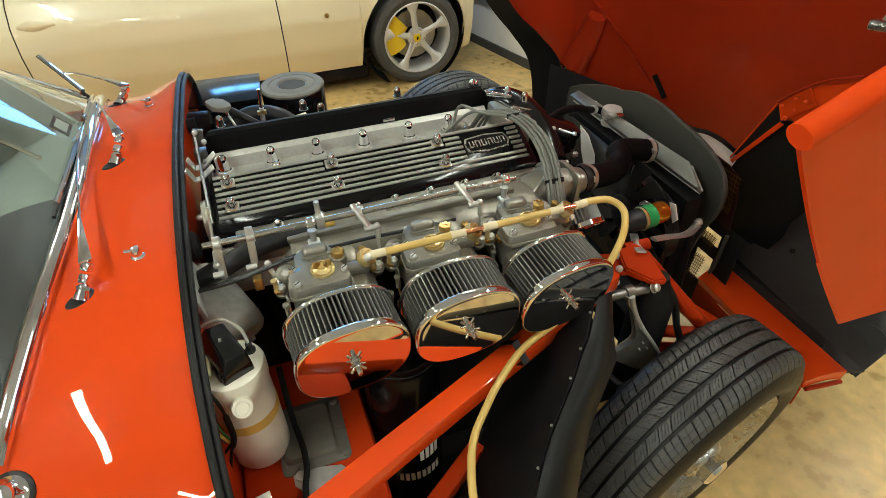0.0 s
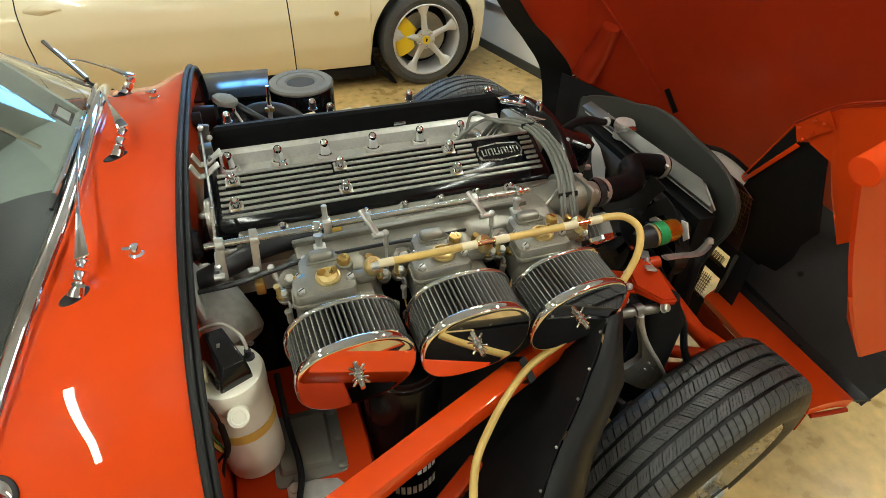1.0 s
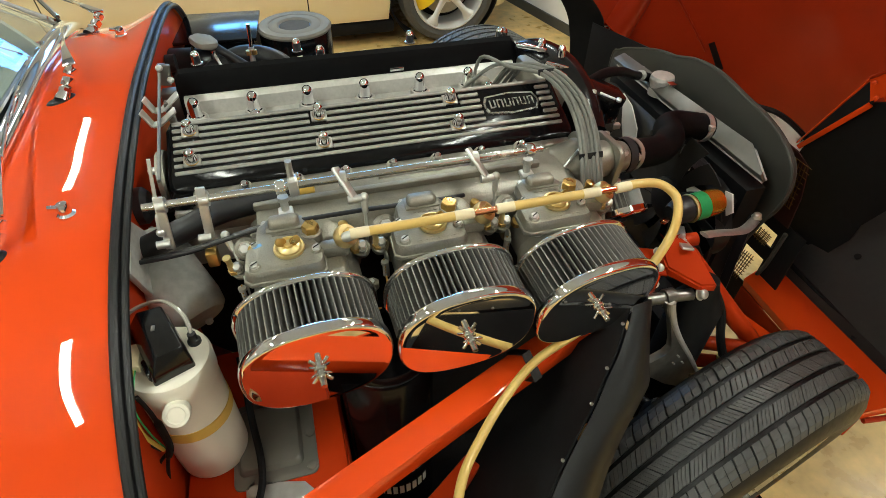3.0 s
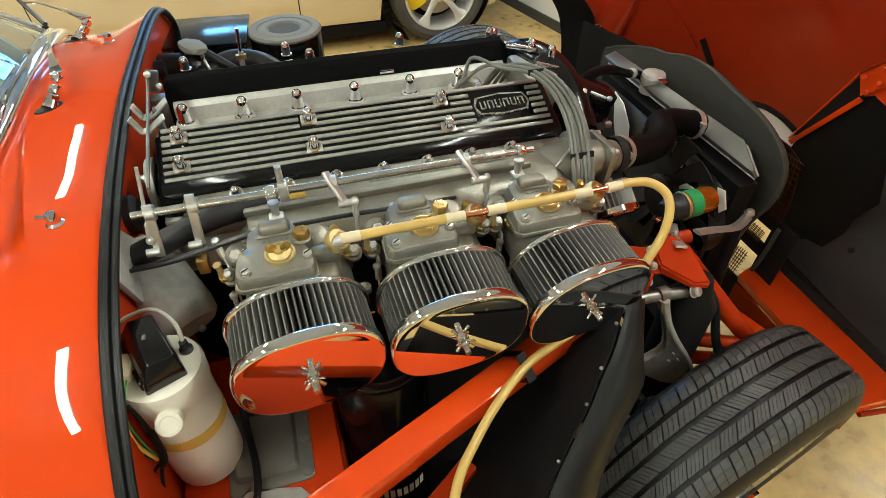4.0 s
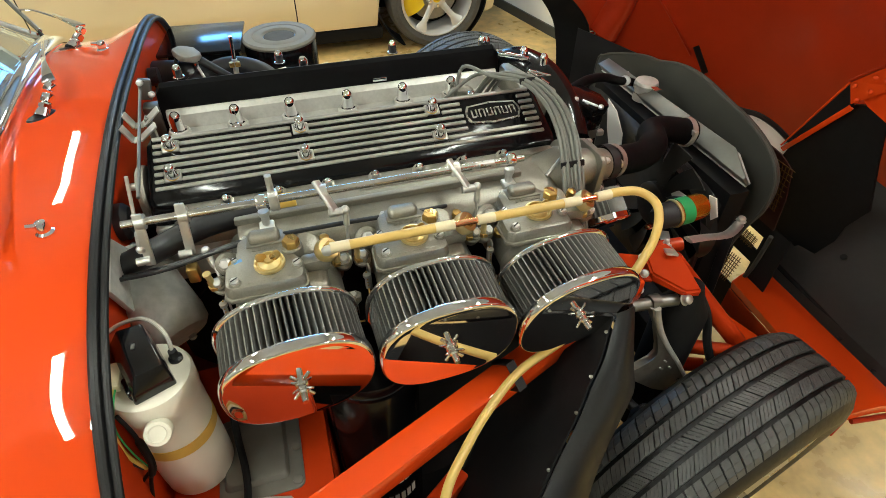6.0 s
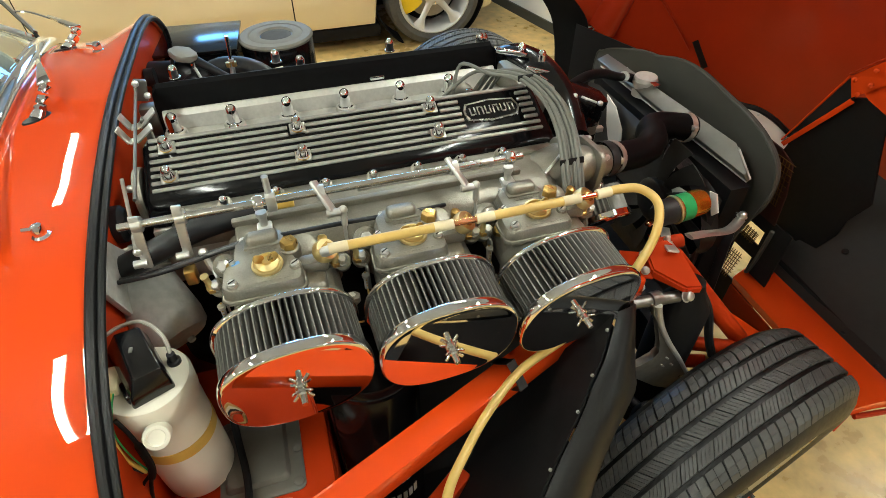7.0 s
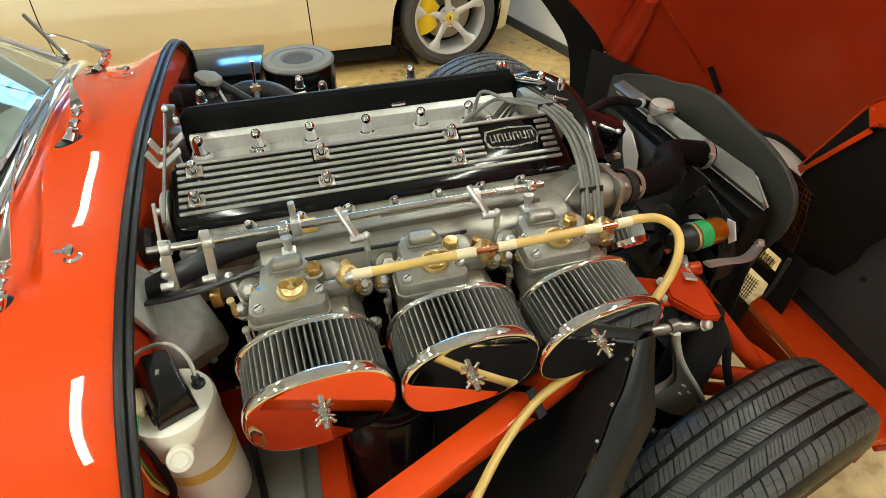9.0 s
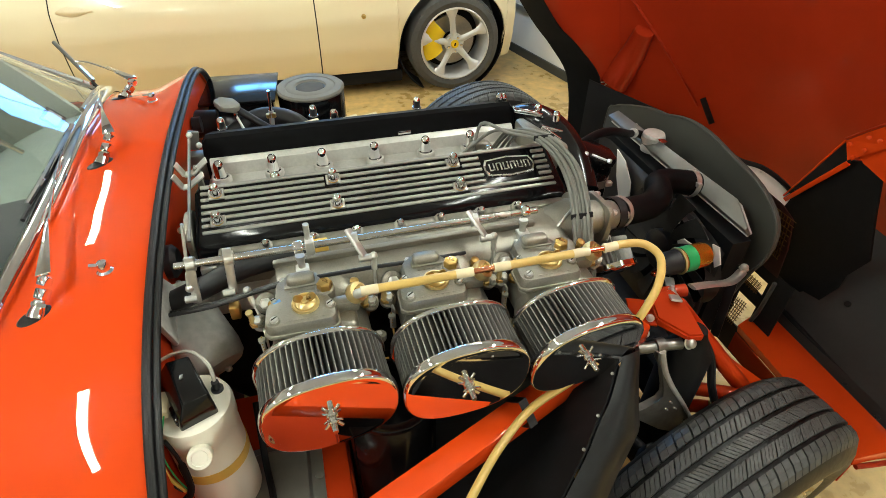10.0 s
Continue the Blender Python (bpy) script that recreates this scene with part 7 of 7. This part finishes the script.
    prism(bm, [(0.273, 1.098), (0.322, 1.03), (0.315, 0.97), (0.235, 0.965), (0.19, 1.07)], 0.010, Matrix(((0, 0, 1, -0.434), (1, 0, 0, 0), (0, 1, 0, 0), (0, 0, 0, 1))), 0.003)
    part("mounting_plate", bm, DIECAST, w, "flat grey cast mounting plate")
    for dy in (-0.03, 0.03):
        part("screw", lathe(B(), ((0.006, 0), (0.006, 0.005)), axis((-0.435, 0.375 + dy, 1.02), (1, 0, 0.4)), 10), STEEL, w)
    # connector block and wires at the bottom of the bulkhead
    k = thing("wiring_connector", (-0.39, -0.12, 0.757), "grey relay box with brass terminals and brown wires", "connector")
    part("box", box(B(), (-0.395, -0.115, 0.80), (0.06, 0.05, 0.045), rot=(0, 0, 15), bevel=0.005), GREY, k)
    part("bracket", box(B(), (-0.41, -0.06, 0.80), (0.05, 0.035, 0.004), rot=(30, 0, 10), bevel=0.001), STEEL, k)
    for j in range(4):
        part("terminal", box(B(), (-0.36, -0.13 + 0.012 * j, 0.805), (0.022, 0.008, 0.008), bevel=0.002), BRASS, k)
        part("wire", sweep(B(), [(-0.35, -0.13 + 0.012 * j, 0.805), (-0.325, -0.125 + 0.008 * j, 0.815), (-0.30, -0.10, 0.80), (-0.305, -0.07, 0.785)], 0.0028, n=8), (BRASS, HOSE_END, MATTE, COPPER)[j], k)
    part("loom", sweep(B(), [(-0.335, -0.065, 0.770), (-0.331, -0.035, 0.774), (-0.323, 0.0, 0.776), (-0.323, 0.04, 0.785), (-0.331, 0.098, 0.800), (-0.335, 0.18, 0.86)], 0.0058, n=10), MATTE, k)
    # brake pipework bracket by the bulkhead
    for pts in (((-0.412, 0.500, 1.172), (-0.402, 0.500, 1.148), (-0.388, 0.500, 1.149), (-0.358, 0.500, 1.174)), ((-0.418, 0.480, 1.160), (-0.407, 0.480, 1.133), (-0.396, 0.480, 1.134), (-0.366, 0.480, 1.156))):
        bm = B()
        for p, q in zip(pts, pts[1:]):
            bar(bm, p, q, 0.014, 0.0035, up=(0.4, -0.2, 1), bevel=0.001)
        part("cable_bracket", bm, STEEL, red_car, "bent plated cable bracket")
    part("bracket_post", box(B(), (-0.380, 0.505, 1.12), (0.010, 0.016, 0.08), bevel=0.002), ZINC, red_car)
    plate = part("link_plate", box(B(), (-0.392, 0.612, 1.160), (0.022, 0.010, 0.040), rot=(0, 12, 0), bevel=0.003), ZINC, red_car)
    for dx, dz in ((-0.006, 0.012), (0.006, -0.012)):
        part("plate_nut", lathe(B(), ((0.006, 0), (0.006, 0.006), (0.003, 0.008)), axis((-0.388 + dx, 0.603, 1.165 + dz), (0, -1, 0.3)), 8), STEEL, plate)
    part("link_rod", cyl(B(), (-0.396, 0.60, 1.170), (-0.378, 0.29, 1.146), 0.0028, n=8), ZINC, red_car)
    bm = B()
    box(bm, (-0.40, 0.645, 1.085), (0.03, 0.03, 0.06), bevel=0.004)
    part("link_bracket", bm, ZINC, red_car)
    part("bulkhead_grommet", lathe(B(), ((0.03, 0), (0.03, 0.012), (0.022, 0.02)), axis((-0.443, 0.36, 1.06), (1, 0, 0)), 24), SATIN, red_car)
    part("coolant_pipe", sweep(B(), [(-0.44, 0.27, 1.04), (-0.38, 0.275, 1.06), (-0.30, 0.29, 1.08), (-0.20, 0.30, 1.082)], 0.019, n=16), SATIN, red_car)
    part("tag", box(B(), (-0.183, 0.292, 1.098), (0.032, 0.022, 0.014), bevel=0.002), YELLOW, red_car)


corner()


# ---- far side of the engine bay ----
def far_side():
    d = thing("air_cleaner_drum", (-0.138, 1.14, 0.75), "black air cleaner drum with dished lid", "air cleaner")
    c = Matrix.Translation((-0.138, 1.14, -0.014))
    part("drum", lathe(B(), ((0.094, 0.88), (0.097, 0.885), (0.097, 1.040), (0.093, 1.046)), c, 56), BLACK, d)
    lid = part("lid", lathe(B(), ((0.098, 1.040), (0.0995, 1.046), (0.094, 1.051), (0.074, 1.051), (0.071, 1.048), (0.067, 1.0505), (0.047, 1.051), (0.042, 1.046), (0.01, 1.044)), c, 56), LID, d, "grey dished drum lid")
    part("lid_dish", lathe(B(), ((0.041, 1.0465), (0.040, 1.047), (0.01, 1.0455)), c, 40), DRUM, lid)
    part("stand", box(B(), (-0.143, 1.14, 0.80), (0.10, 0.10, 0.18), bevel=0.01), MATTE, d)
    h = thing("heater_box", (-0.335, 1.15, 0.80), "gloss black heater box with flat lid", "heater")
    part("case", box(B(), (-0.335, 1.15, 0.95), (0.17, 0.19, 0.17), bevel=0.006), BLACK, h)
    part("lid", box(B(), (-0.335, 1.165, 1.036), (0.204, 0.230, 0.008), rot=(-2.5, 0, -4), bevel=0.002), BLACK, h)
    s = thing("brake_servo", (-0.39, 0.98, 0.85), "black brake cylinder with pale cap and hoses", "brake cylinder")
    part("cylinder", cyl(B(), (-0.44, 0.97, 1.03), (-0.34, 0.95, 1.03), 0.036, n=24), SATIN, s)
    part("flange", lathe(B(), ((0.044, 0), (0.044, 0.008)), axis((-0.385, 0.955, 1.035), (1, 0, 0)), 24), BLACK, s)
    bm = B()
    prism(bm, rounded(0.050, 0.080, 0.020), 0.014, Matrix.Translation((-0.355, 0.945, 1.085)) @ Euler((0, radians(8), radians(25))).to_matrix().to_4x4(), 0.005)
    part("cap", bm, LID, s, "pale grey reservoir cap")
    part("hose", sweep(B(), [(-0.33, 0.93, 1.075), (-0.29, 0.90, 1.055), (-0.24, 0.86, 1.03), (-0.20, 0.82, 1.0)], 0.010, n=12), RUBBER, s)
    part("hose", sweep(B(), [(-0.36, 0.90, 1.02), (-0.28, 0.94, 1.045), (-0.20, 0.93, 1.03), (-0.14, 0.88, 0.98)], 0.024, n=14), SATIN, s)
    part("link", cyl(B(), (-0.335, 0.915, 1.065), (-0.31, 0.85, 1.03), 0.0035, n=8), STEEL, s)
    part("nut", lathe(B(), ((0.007, 0), (0.007, 0.014), (0.004, 0.018)), axis((-0.338, 0.92, 1.06), (0.2, -0.4, 0.8)), 10), CHROME, s)
    part("bulkhead_plug", lathe(B(), ((0.02, 0), (0.02, 0.02)), axis((-0.44, 0.90, 1.06), (1, 0, 0)), 18), SATIN, s)
    g = thing("dipstick", (-0.25, 0.84, 0.9), "steel dipstick tube with coiled spring guard", "dipstick")
    part("tube", cyl(B(), (-0.262, 0.84, 0.92), (-0.246, 0.85, 1.10), 0.006, n=10), STEEL, g)
    part("guard", cyl(B(), (-0.2475, 0.849, 1.08), (-0.243, 0.852, 1.150), 0.0042, n=12), CHROME, g)
    for dx in (-0.006, 0.006):
        part("nut", lathe(B(), ((0.006, 0), (0.006, 0.01)), axis((-0.2475 + dx, 0.845, 1.085), (0, 0, 1)), 8), BRASS, g)
    x = thing("exhaust_shield", (0, 0.85, 0.95), "bright steel exhaust manifold fixings", "exhaust fixings")
    for cx in (-0.155, -0.06, -0.01):
        part("tab", box(B(), (cx, 0.80, 1.075), (0.045, 0.03, 0.006), rot=(20, 0, 20), bevel=0.002), HOSE_END, x)
    part("pipe", cyl(B(), (-0.30, 0.80, 1.0), (0.28, 0.80, 1.0), 0.035, n=18), MATTE, x)
    part("nut", lathe(B(), ((0.010, 0), (0.010, 0.026), (0.006, 0.032)), axis((-0.10, 0.79, 1.08), (0, 0, 1)), 10), CHROME, x)


far_side()
